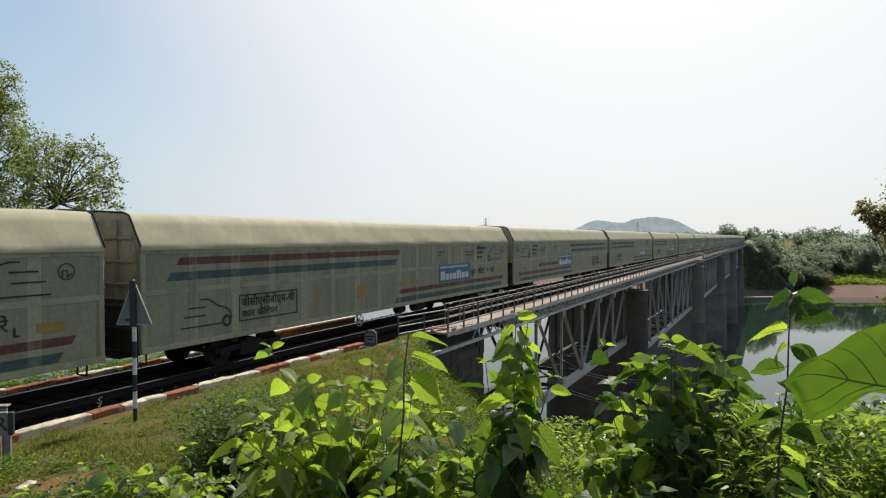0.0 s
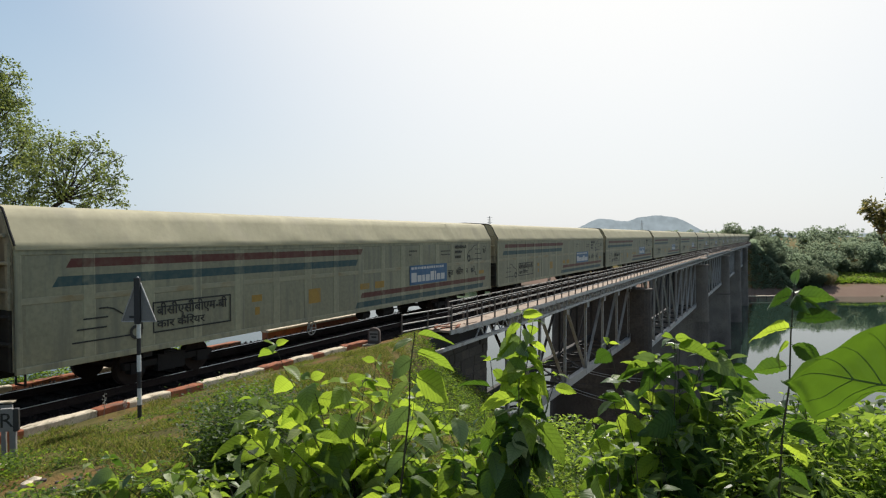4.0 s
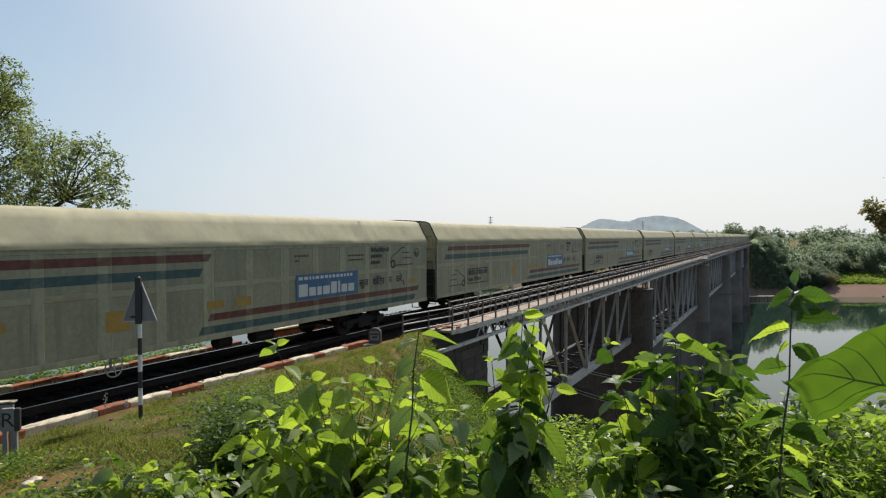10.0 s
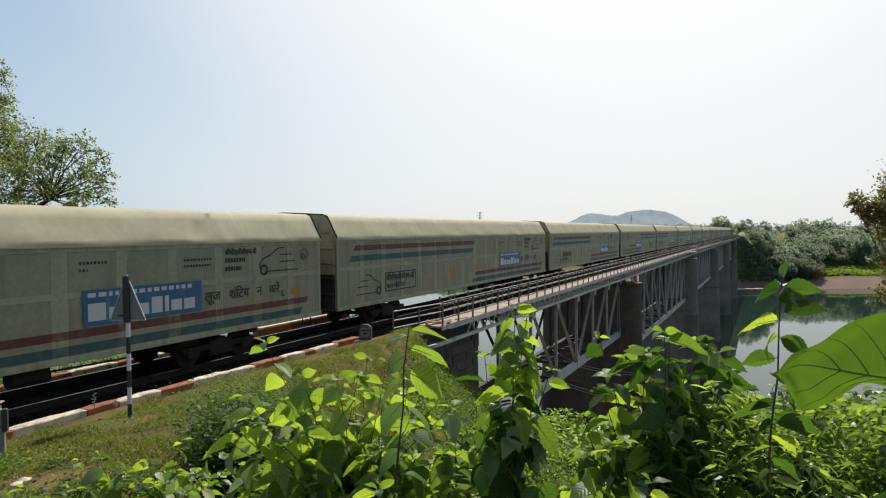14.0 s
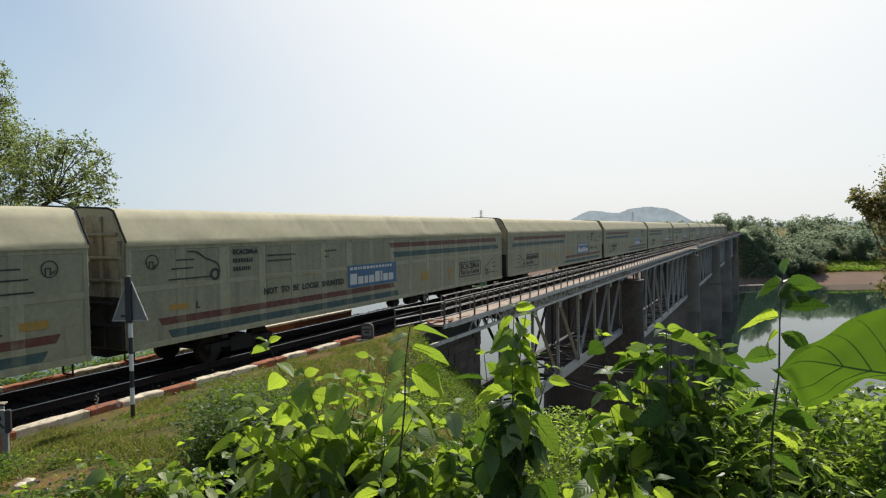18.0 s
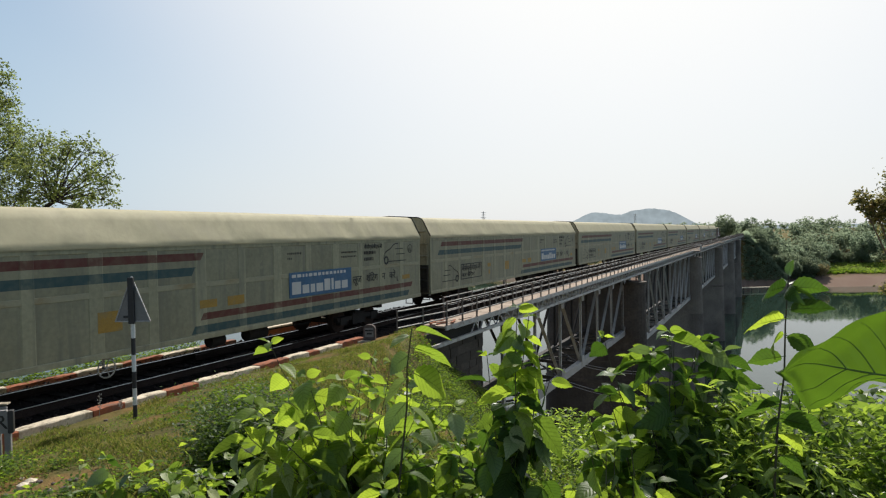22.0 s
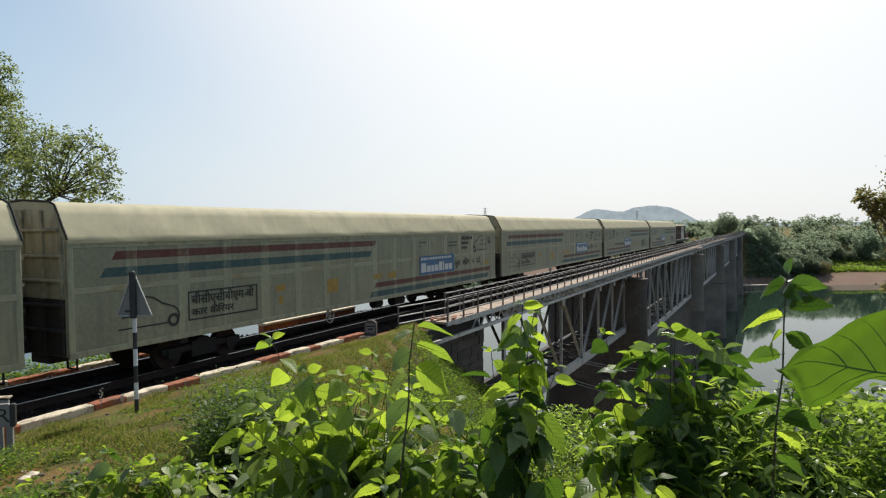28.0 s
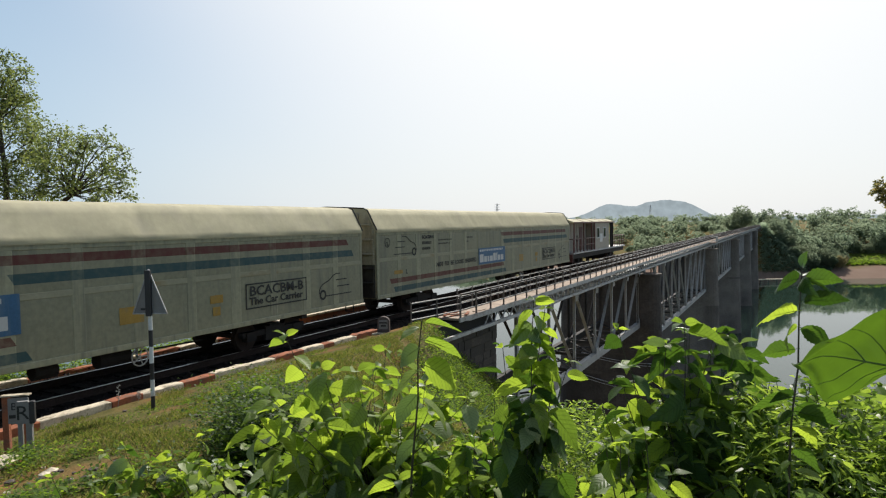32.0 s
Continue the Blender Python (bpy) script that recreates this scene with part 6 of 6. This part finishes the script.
scatter("grass", "short patchy grass on red-brown earth", "grass", 48000, on_ground(2.5, 13.5, 2.0, 22, lambda x, y, r: patchy(x, y, r, 1.1, 3, -0.08 + 0.22 * (x < 5.5) + 0.2 * (x < 4.4)) and not trodden(x, y, r)), 5, 0.07, 0.05, GRASS, 3, 0.09, 2.2)
scatter("lookout_grass", "short grass round the lookout", "grass", 16000, on_ground(3.0, 24, -12, 2.6, lambda x, y, r: patchy(x, y, r, 1.6, 4, -0.1)), 5, 0.08, 0.06, GRASS, 13, 0.09, 2.2)
scatter("ground_herbs", "low leafy weeds on the bank", "weeds", 6500, on_ground(3.0, 13.0, 2.2, 18, lambda x, y, r: patchy(x, y, r, 1.2, 8, -0.02 + 0.25 * (x < 5)) and not trodden(x, y, r)), 7, 0.03, 0.06, HERB, 4)
scatter("upright_weeds", "knee-high leafy weeds among rubble on the bank", "weeds", 260, on_ground(6.9, 10.2, 2.6, 4.6, lambda x, y, r: patchy(x, y, r, 0.8, 12, 0.0) and not trodden(x, y, r)), 30, 0.04, 0.2, HERB, 14)
scatter("weed_thicket", "dark green thicket of small-leaved weeds", "weeds", 620, on_slope(5.3, 6.8, -0.37, -0.23), 80, 0.032, 0.66, DEEP_WEED, 5)
scatter("slope_herbs", "bright green creeping plants on the steep bank", "weeds", 12000, on_ground(2.9, 14, 3, 32, lambda x, y, r: y > 21.4 - 1.65 * (x - 3) + r.uniform(-1.5, 0.3)), 9, 0.042, 0.11, WEED, 6)
scatter("steep_bank_weeds", "thick bright weeds on the slope beside the abutment", "weeds", 7000, on_ground(2.98, 8.5, 12, 32, lambda x, y, r: y > 22.3 - 2.3 * (x - 3) + r.uniform(-0.8, 0.8)), 13, 0.07, 0.3, HERB, 15)
scatter("near_slope_herbs", "small-leaved weeds below the lookout", "weeds", 3000, on_ground(13.0, 20, 2.5, 11), 14, 0.07, 0.5, HERB, 7)
scatter("creeping_weeds", "carpet of bright small-leaved weeds on the bank", "weeds", 2600, on_ground(12.6, 15.2, 3.2, 8.5), 16, 0.04, 0.22, HERB, 10)
scatter("far_side_weeds", "weeds beyond the track", "weeds", 3400, on_ground(-4.8, -2.75, -6, 16.0, lambda x, y, r: patchy(x, y, r, 0.9, 6, -0.35)), 30, 0.08, 0.66, HERB, 8)
scatter("fallen_leaves", "pale dry leaves and grit on the earth", "litter", 420, on_ground(4, 12, 2.2, 12), 1, 0.05, 0.01, PALE_LEAF, 9)
peb = thing("rubble", "broken pale stones lying on the bank", "stones")
rp = random.Random(17)
for i in range(46):
    x, y = (rp.gauss(8.6, 0.6), rp.gauss(3.7, 0.45)) if i < 38 else (rp.uniform(4, 10), rp.uniform(4, 12))
    s = 0.025 + 0.07 * rp.random() ** 2
    q = Mesh()
    vs = [Vector((rp.uniform(0.6, 1) * math.cos(a), rp.uniform(0.6, 1) * math.sin(a), z)) * s for z in (-0.3, 0.35) for a in (0.2, 1.2, 2.3, 3.3, 4.2, 5.3)] + [Vector((0, 0, 0.7)) * s]
    q.add(vs, [(k, (k + 1) % 6, 6 + (k + 1) % 6, 6 + k) for k in range(6)] + [(6 + k, 6 + (k + 1) % 6, 12) for k in range(6)])
    part("stone", q, KERB_WHITE if i % 3 == 0 else STONE_GREY, peb, m=Matrix.Translation((x, y, float(ground_height(x, y)) + 0.01)))


# ---------------------------------------------------------------- trees
def crown_mesh(lobes, leaves, size, seed, shell=0.55, flat=0.8, clump=0.085, facing=0.0):
    """Many small leaf clumps, thicker towards the outside of each lobe, with gaps; facing: how far the leaves turn outwards."""
    r = random.Random(seed)
    m = Mesh()
    total = sum(l[1] ** 2 for l in lobes)
    for c, rad in lobes:
        c = Vector(c)
        twigs = [Vector((r.gauss(0, 1), r.gauss(0, 1), r.gauss(0, flat))).normalized() * rad * (shell + (1.08 - shell) * r.random() ** 0.7) for _ in range(max(8, int(leaves * rad ** 2 / total / 14)))]
        for t in twigs:
            for _ in range(14):
                p = c + t + Vector((r.gauss(0, 1), r.gauss(0, 1), r.gauss(0, 0.8))) * rad * clump
                d = Vector((r.gauss(0, 1), r.gauss(0, 1), r.gauss(-0.15, 0.6))).normalized()
                x = d.cross(sun_way * 0.8 + t.normalized() * facing + Vector((r.gauss(0, 1), r.gauss(0, 1), r.gauss(0.2, 1))) * (1 - 0.35 * facing)).normalized()
                s = size * r.uniform(0.6, 1.3)
                m.add([p, p + d * s * 0.45 + x * s * 0.3, p + d * s, p + d * s * 0.5 - x * s * 0.3], [(0, 1, 2, 3)])
    me = bpy.data.meshes.new("crown")
    me.from_pydata(m.v, [], m.f)
    return me


def tree(name, label, base, lobes, leaves, size, seed, material, trunk=0.25, twigs=5, category="tree", group="", fork=0.45, shell=0.5):
    t = thing(name, label, category, group)
    base = Vector(base)
    mid = sum((Vector(c) for c, _ in lobes), Vector()) / len(lobes)
    crotch = base.lerp(mid, fork)
    r = random.Random(seed)
    wood = Mesh().tube([base - Vector((0, 0, 0.3)), base.lerp(crotch, 0.5) + Vector((r.uniform(-.2, .2), r.uniform(-.2, .2), 0)), crotch], [trunk, trunk * 0.8, trunk * 0.65], 10 if twigs else 6)
    for c, rad in lobes:
        c = Vector(c)
        k = crotch.lerp(c, 0.55) + Vector((r.uniform(-1, 1), r.uniform(-1, 1), -0.5)) * rad * 0.15
        if not twigs:
            wood.tube([crotch, k, c], [trunk * 0.5, trunk * 0.32, trunk * 0.15], 6)
            continue
        part("limb", Mesh().tube([crotch, k, c], [trunk * 0.5, trunk * 0.32, trunk * 0.15], 8), BARK, t, smooth=True)
        tw = Mesh()
        for _ in range(twigs):
            e = c + Vector((r.gauss(0, 1), r.gauss(0, 1), r.gauss(0.4, 0.7))).normalized() * rad * 0.9
            s0 = k.lerp(c, r.uniform(0.3, 1))
            tw.tube([s0, s0.lerp(e, 0.5) + Vector((0, 0, -0.06 * rad)), e], [trunk * 0.14, trunk * 0.08, trunk * 0.03], 5)
        part("branching", tw, BARK, t, smooth=True)
    part("trunk", wood, BARK, t, smooth=True)
    crown = crown_mesh(lobes, leaves, size, seed, shell, facing=0.0 if twigs else 0.6)
    part("crown", crown, material, t)
    return t


def bank_tree():
    """A spreading tree with a high crown and a lower one beside it, each of leaf tufts at the ends of forking limbs."""
    t = thing("tree", "spreading leafy green tree beyond the track", "tree")
    r = random.Random(15)
    foot, fork = at(33, -24.0), at(33, -23.0, 3.6)
    part("trunk", Mesh().tube([foot - Vector((0, 0, 0.3)), foot.lerp(fork, 0.5) + Vector((0.15, -0.1, 0)), fork], [0.36, 0.3, 0.24], 10), BARK_DARK, t, smooth=True)
    tufts = []
    for d, s, z, rad, n, small in ((32.3, -18.2, 6.55, 2.15, 32, 0.66), (33.2, -24.6, 8.2, 3.8, 48, 1.05), (32.6, -22.9, 11.2, 1.5, 14, 0.75), (32.2, -21.0, 5.1, 1.2, 9, 0.62)):
        mid = at(d, s, z)
        base = fork.lerp(mid, 0.8) - Vector((0, 0, 0.2 * rad))
        bend = fork.lerp(base, 0.5) - Vector((0, 0, 0.1 * rad)) + AHEAD * r.uniform(-0.3, 0.3)
        part("limb", Mesh().tube([fork, bend, base], [0.17, 0.13, 0.1], 8), BARK_DARK, t, smooth=True)
        boughs = Mesh()
        for k in range(n):
            a, h = 2.4 * k + r.uniform(-0.3, 0.3), -0.75 + 1.73 * (k + 0.5) / n
            w = math.sqrt(max(0.05, 1 - min(1, h) ** 2))
            v = Vector((math.cos(a) * w, math.sin(a) * w, h)) * rad * r.uniform(0.68, 1.02)
            c = mid + v
            q = base.lerp(c, 0.5) + Vector((r.uniform(-1, 1), r.uniform(-1, 1), r.uniform(-0.2, 0.8))) * 0.13 * rad
            boughs.tube([base, q, c], [0.045, 0.03, 0.012], 5)
            for _ in range(4):
                e = c + Vector((r.gauss(0, 1), r.gauss(0, 1), r.gauss(0.1, 0.7))).normalized() * small * 0.8
                boughs.tube([q.lerp(c, r.uniform(0.5, 1)), c.lerp(e, 0.4), e], [0.02, 0.014, 0.006], 4)
            tufts.append((c, small * r.uniform(0.75, 1.2)))
        part("branching", boughs, BARK_DARK, t, smooth=True)
    part("crown", crown_mesh(tufts, 34000, 0.15, 16, 0.2, 0.7, 0.16), TREE_LEAF, t)


bank_tree()
tree("tree", "tree with green and yellowing leaves near the bank", at(24, 20.6),
     [(at(22, 16.6, 4.0), 1.1), (at(22, 15.65, 4.2), 0.55), (at(22, 14.75, 4.65), 0.36), (at(22, 15.2, 4.4), 0.45), (at(22, 16.2, 4.9), 0.5), (at(23, 18.6, 5.0), 1.9), (at(22, 16.9, 3.5), 1.0), (at(22, 16.8, 2.4), 0.9), (at(22, 16.3, 3.9), 0.6), (at(22.2, 16.6, 1.4), 0.8)], 26000, 0.12, 16, leaf_mat("yellowing_leaf", (0.07, 0.1, 0.035), (0.17, 0.2, 0.06), 0.45, 0.5, 0.5, by_object=False, hue=(0.3, 0.24, 0.09)), 0.09, 10, fork=0.85, shell=0.15)

# woods on the far shore: a few kinds of tree, set out again and again
KINDS = []
for k in range(6):
    r = random.Random(100 + k)
    wdt = r.uniform(5.8, 8.0)
    hgt = r.uniform(11, 16)
    lobes = [((r.gauss(0, 1.9), r.gauss(0, 1.9), hgt * r.uniform(0.45, 0.9)), wdt * r.uniform(0.3, 0.58)) for _ in range(9)]
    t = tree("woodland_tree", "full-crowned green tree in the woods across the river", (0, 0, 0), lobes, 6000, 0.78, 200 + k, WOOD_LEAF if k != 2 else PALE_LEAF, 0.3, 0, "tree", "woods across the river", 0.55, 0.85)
    KINDS.append(t)
rw = random.Random(77)
spots = []
for d0, d1, n in ((30, 38, 46), (42, 54, 56)):
    for i in range(n):
        x = 14 + (200 - 14) * (i + rw.uniform(-0.3, 0.9)) / n
        spots.append((x, 355 + (x - 7) * 0.526 + rw.uniform(d0, d1) / 0.885, 0.62 + 0.6 * rw.random() ** 1.4))
for i in range(24):
    spots.append((rw.uniform(9, 30), rw.uniform(384, 440), rw.uniform(0.65, 0.9)))
for i in range(40):
    x, u = rw.uniform(8, 80), rw.uniform(26, 36)
    spots.append((x, 355 + (x - 7) * 0.526 + u / 0.885, rw.uniform(0.4, 0.65)))
for i in range(34):
    x, u = rw.uniform(8, 42), rw.uniform(14, 27)
    spots.append((x, 355 + (x - 7) * 0.526 + u / 0.885, rw.uniform(0.5, 0.8)))
for i in range(12):
    spots.append((rw.choice((rw.uniform(-16, -5), rw.uniform(6, 16))), rw.uniform(386, 425), rw.uniform(0.8, 1.05)))
for i in range(26):
    x = -8 - 180 * rw.random() ** 1.5
    spots.append((x, rw.uniform(382, 412) - 0.28 * x, rw.uniform(0.42, 0.65)))
spots = [q for q in spots if q[0] < 44 or (q[1] - 355 - (q[0] - 7) * 0.526) * 0.885 > 50]
for i, (x, y, k_) in enumerate(spots):
    k = rw.choice((0, 1, 3, 4, 5, 0, 1, 3, 4, 5, 2))
    m = Matrix.Translation((x, y, float(ground_height(x, y)) - 0.3)) @ pose(0, 0, 0, 0, 0, rw.uniform(0, 360)) @ Matrix.Scale(k_, 4)
    if i < 6:
        KINDS[i].matrix_basis = m
    else:
        copy_thing(KINDS[k], m)


def far_woods(name, label, places, seed):
    """Crowns of the woods farther back, too far off to tell apart."""
    r = random.Random(seed)
    lobes = []
    for x, y in places:
        z = float(ground_height(x, y))
        for _ in range(5):
            lobes.append(((x + r.gauss(0, 2.2), y + r.gauss(0, 2.2), z + r.uniform(4, 12 if x > 0 else 8)), r.uniform(2.4, 3.8)))
    me = crown_mesh(lobes, 260 * len(lobes), 0.95, seed, 0.7, facing=0.5)
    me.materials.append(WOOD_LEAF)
    return tagged(new(name, me), label, "woods", kind="stuff")


places = []
for i in range(150):
    x = rw.uniform(14, 230)
    places.append((x, 355 + (x - 7) * 0.526 + rw.uniform(64, 150) / 0.885))
for i in range(220):
    x = -7 - 400 * rw.random() ** 1.4
    places.append((x, rw.uniform(396, 540) - 0.28 * x))
far_woods("far_woods", "hazy green woods beyond the far shore", places, 301)
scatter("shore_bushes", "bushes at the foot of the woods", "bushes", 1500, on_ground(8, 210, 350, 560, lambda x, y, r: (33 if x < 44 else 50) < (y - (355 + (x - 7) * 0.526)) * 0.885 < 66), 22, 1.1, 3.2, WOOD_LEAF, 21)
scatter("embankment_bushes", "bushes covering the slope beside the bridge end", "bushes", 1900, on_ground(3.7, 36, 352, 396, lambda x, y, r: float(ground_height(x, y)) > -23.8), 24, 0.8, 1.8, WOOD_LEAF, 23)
scatter("shore_meadow", "bright grass meadow below the far woods", "grass", 5200, on_ground(42, 210, 370, 570, lambda x, y, r: 26 < (y - (355 + (x - 7) * 0.526)) * 0.885 < 52), 8, 0.8, 0.35, MEADOW, 26)
scatter("shore_reeds", "low reeds and grass on the far shore", "reeds", 4500, on_ground(14, 210, 350, 560, lambda x, y, r: 22 < (y - (355 + (x - 7) * 0.526)) * 0.885 < 44 and patchy(x, y, r, 18, 2, -0.15)), 8, 0.9, 0.7, HERB, 22)
jetty = thing("jetty", "long pale concrete jetty along the far shore", "jetty")
part("deck", Mesh().bar(at(306, 143, -25.4), at(308, 163, -25.4), 1.8, 0.35), KERB_WHITE, jetty)
for k in range(5):
    q = at(306 + 0.4 * k, 144.5 + 4.2 * k, 0)
    part("pile", Mesh().tube([(q.x, q.y, -28), (q.x, q.y, -25.5)], 0.25, 8), STONE_GREY, jetty)

# ---------------------------------------------------------------- hills and masts in the distance
hz = bpy.data.materials.new("hazy_hill")
hz.use_nodes = True
hp = hz.node_tree.nodes["Principled BSDF"]
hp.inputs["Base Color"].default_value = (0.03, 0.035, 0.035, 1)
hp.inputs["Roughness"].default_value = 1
# the haze before the hills is put in as a pale glow
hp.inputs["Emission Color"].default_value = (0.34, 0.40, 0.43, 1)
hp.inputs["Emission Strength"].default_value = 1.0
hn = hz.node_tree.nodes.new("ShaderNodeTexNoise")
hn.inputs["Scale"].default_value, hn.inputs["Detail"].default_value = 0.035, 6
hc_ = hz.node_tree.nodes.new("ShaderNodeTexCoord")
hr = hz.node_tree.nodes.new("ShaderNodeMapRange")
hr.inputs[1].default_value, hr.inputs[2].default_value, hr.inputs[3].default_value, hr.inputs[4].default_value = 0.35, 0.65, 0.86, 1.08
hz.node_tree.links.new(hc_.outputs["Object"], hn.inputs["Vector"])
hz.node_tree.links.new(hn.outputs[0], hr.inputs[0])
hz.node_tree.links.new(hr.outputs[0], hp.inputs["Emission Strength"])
def ridge(dist, spans_, name, label, base, seed):
    m = Mesh()
    n = 500
    for i in range(n + 1):
        a = -0.55 + 1.35 * i / n
        h = base
        for c, w, k in spans_:
            h += k * math.exp(-((a - c) / w) ** 2)
        h += 3.5 * noise.noise(Vector((a * 60, seed, 0))) + 2.6 * noise.noise(Vector((a * 210, seed, 3)))
        p = at(dist, a * dist, -30)
        m.v += [tuple(p), (p.x, p.y, 3.69 + h), tuple(at(dist * 1.12, a * dist * 1.12, -30))]
    m.f = [q for i in range(n) for q in ((i * 3, i * 3 + 3, i * 3 + 4, i * 3 + 1), (i * 3 + 1, i * 3 + 4, i * 3 + 5, i * 3 + 2))]
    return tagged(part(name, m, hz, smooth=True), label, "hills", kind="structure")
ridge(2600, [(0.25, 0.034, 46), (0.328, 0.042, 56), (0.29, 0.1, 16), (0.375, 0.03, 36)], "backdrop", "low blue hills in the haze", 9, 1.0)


def mast(d, s, h, name, label):
    p = at(d, s, 0)
    t = thing(name, label, "pylon", m=Matrix.Translation(p))
    w = h * 0.09
    for sx, sy in ((-1, -1), (1, -1), (1, 1), (-1, 1)):
        part("leg", Mesh().bar((sx * w, sy * w, -3), (sx * w * 0.12, sy * w * 0.12, h), h * 0.008, h * 0.008), STEEL, t)
    for i in range(7):
        z0, z1 = h * i / 7, h * (i + 1) / 7
        a, b = w * (1 - 0.88 * i / 7), w * (1 - 0.88 * (i + 1) / 7)
        part("brace", Mesh().bar((-a, -a, z0), (b, -b, z1), h * 0.007, h * 0.007).bar((a, -a, z0), (-b, -b, z1), h * 0.007, h * 0.007), STEEL, t)
    for z in (0.72, 0.84, 0.95):
        part("cross_arm", Mesh().bar((-h * 0.13, 0, h * z), (h * 0.13, 0, h * z), h * 0.012, h * 0.012), STEEL, t)


mast(1300, 99, 44, "pylon", "distant steel lattice pylon above the plain")
mast(1500, 472, 40, "pylon", "distant steel lattice pylon before the hills")


# ---------------------------------------------------------------- what moves
# seconds, metres that the train has run
RUN = [(0, 0.0), (2, 26.4), (4, 53.3), (6, 80.5), (8, 108.05), (10, 135.93), (12, 164.22), (14, 193.0), (16, 222.05), (18, 251.75), (20, 281.6),
       (22, 312.0), (24, 342.6), (26, 373.2), (28, 404.2), (30, 436.0), (32, 468.25)]


def run_at(t):
    """Metres run at t, by a smooth curve through RUN."""
    ts, vs = [r[0] for r in RUN], [r[1] for r in RUN]
    i = min(max(int(t // 2), 0), len(RUN) - 2)
    u = (t - ts[i]) / 2
    def slope(j):
        a, b = max(j - 1, 0), min(j + 1, len(RUN) - 1)
        return (vs[b] - vs[a]) / (ts[b] - ts[a]) * 2
    h = u * u * (3 - 2 * u)
    return vs[i] + (vs[i + 1] - vs[i]) * h + slope(i) * u * (1 - u) ** 2 - slope(i + 1) * u * u * (1 - u)


# the shoots nod in the wind: seconds, degrees to the right
SWAY = {
    "mop": [(0, -0.5), (1, -0.2), (2, -0.1), (3.5, -0.25), (5.5, -0.1), (6, 0.65), (7, 0.6), (8.5, 0.45), (9, 0.0), (10.5, -0.2), (12, -0.2), (12.5, 0.55), (13, 0.0), (14, 0.2), (14.5, -0.2),
            (16.5, 0.0), (18, -0.25), (19.5, 0.0), (21, 0.05), (22.5, -0.2), (23.5, 0.35), (24, 0.0), (25.5, 0.4), (28, 0.45), (29.5, 0.6), (30.5, 0.7), (31, 0.4), (32, 0.2)],
    "tall": [(0, -0.7), (0.5, -0.9), (1.5, -0.2), (3, -0.4), (5.5, 0.0), (7, 0.0), (8, 0.45), (9, 0.5), (10, 0.2), (11, -0.1), (13, -0.6), (13.5, 0.1), (16.5, 0.2), (17, -0.2), (17.5, 0.2), (19, -0.6), (20, 0.1),
             (21, -0.2), (23.5, 0.3), (25, 0.1), (28, 0.2), (29.5, 0.3), (31, 0.0), (32, -0.6)],
    "sprig": [(0, 0.35), (0.5, 0.5), (1.5, 0.5), (2.5, 0.1), (5.5, 0.0), (7.5, 0.2), (8, -0.1), (10, -0.2), (11, 0.2), (13.5, -0.25), (14.5, 0.2), (16.5, -0.1), (18.5, -0.2), (21, 0.1), (24, 0.2), (25.5, 0.1), (28, -0.2), (30, -0.25), (32, -0.35)],
}


def nod(ob, foot, rows):
    foot = Vector(foot)
    walk(ob, [(t, Matrix.Translation(foot) @ Matrix.Rotation(radians(a), 4, AHEAD) @ Matrix.Translation(-foot)) for t, a in rows])


def motions():
    nod(mop, base_b, SWAY["mop"])
    nod(tall, bt_, SWAY["tall"])
    nod(sprig, b0, SWAY["sprig"])
    steps = [k * 0.5 for k in range(65)]
    for ob, y0 in TRAIN:
        walk(ob, [(t, pose(0, y0 - run_at(t), 0)) for t in steps])
    # the wheels roll; wheelsets at the same place of their bogies share one roll
    rolls = {}
    for ob, _ in TRAIN:
        for w in ob.children_recursive:
            if not w.name.startswith("wheelset"):
                continue
            y, z = w.matrix_basis.translation.y, w.matrix_basis.translation.z
            key = (round(y, 2), round(z, 2))
            if key not in rolls:
                walk(w, [(f / FPS, pose(0, y, z, math.degrees(run_at(f / FPS) / z))) for f in range(961)])
                rolls[key] = w
            else:
                w.rotation_mode = "QUATERNION"
                w.animation_data_create()
                w.animation_data.action = rolls[key].animation_data.action
                w.animation_data.action_slot = rolls[key].animation_data.action_slot


motions()
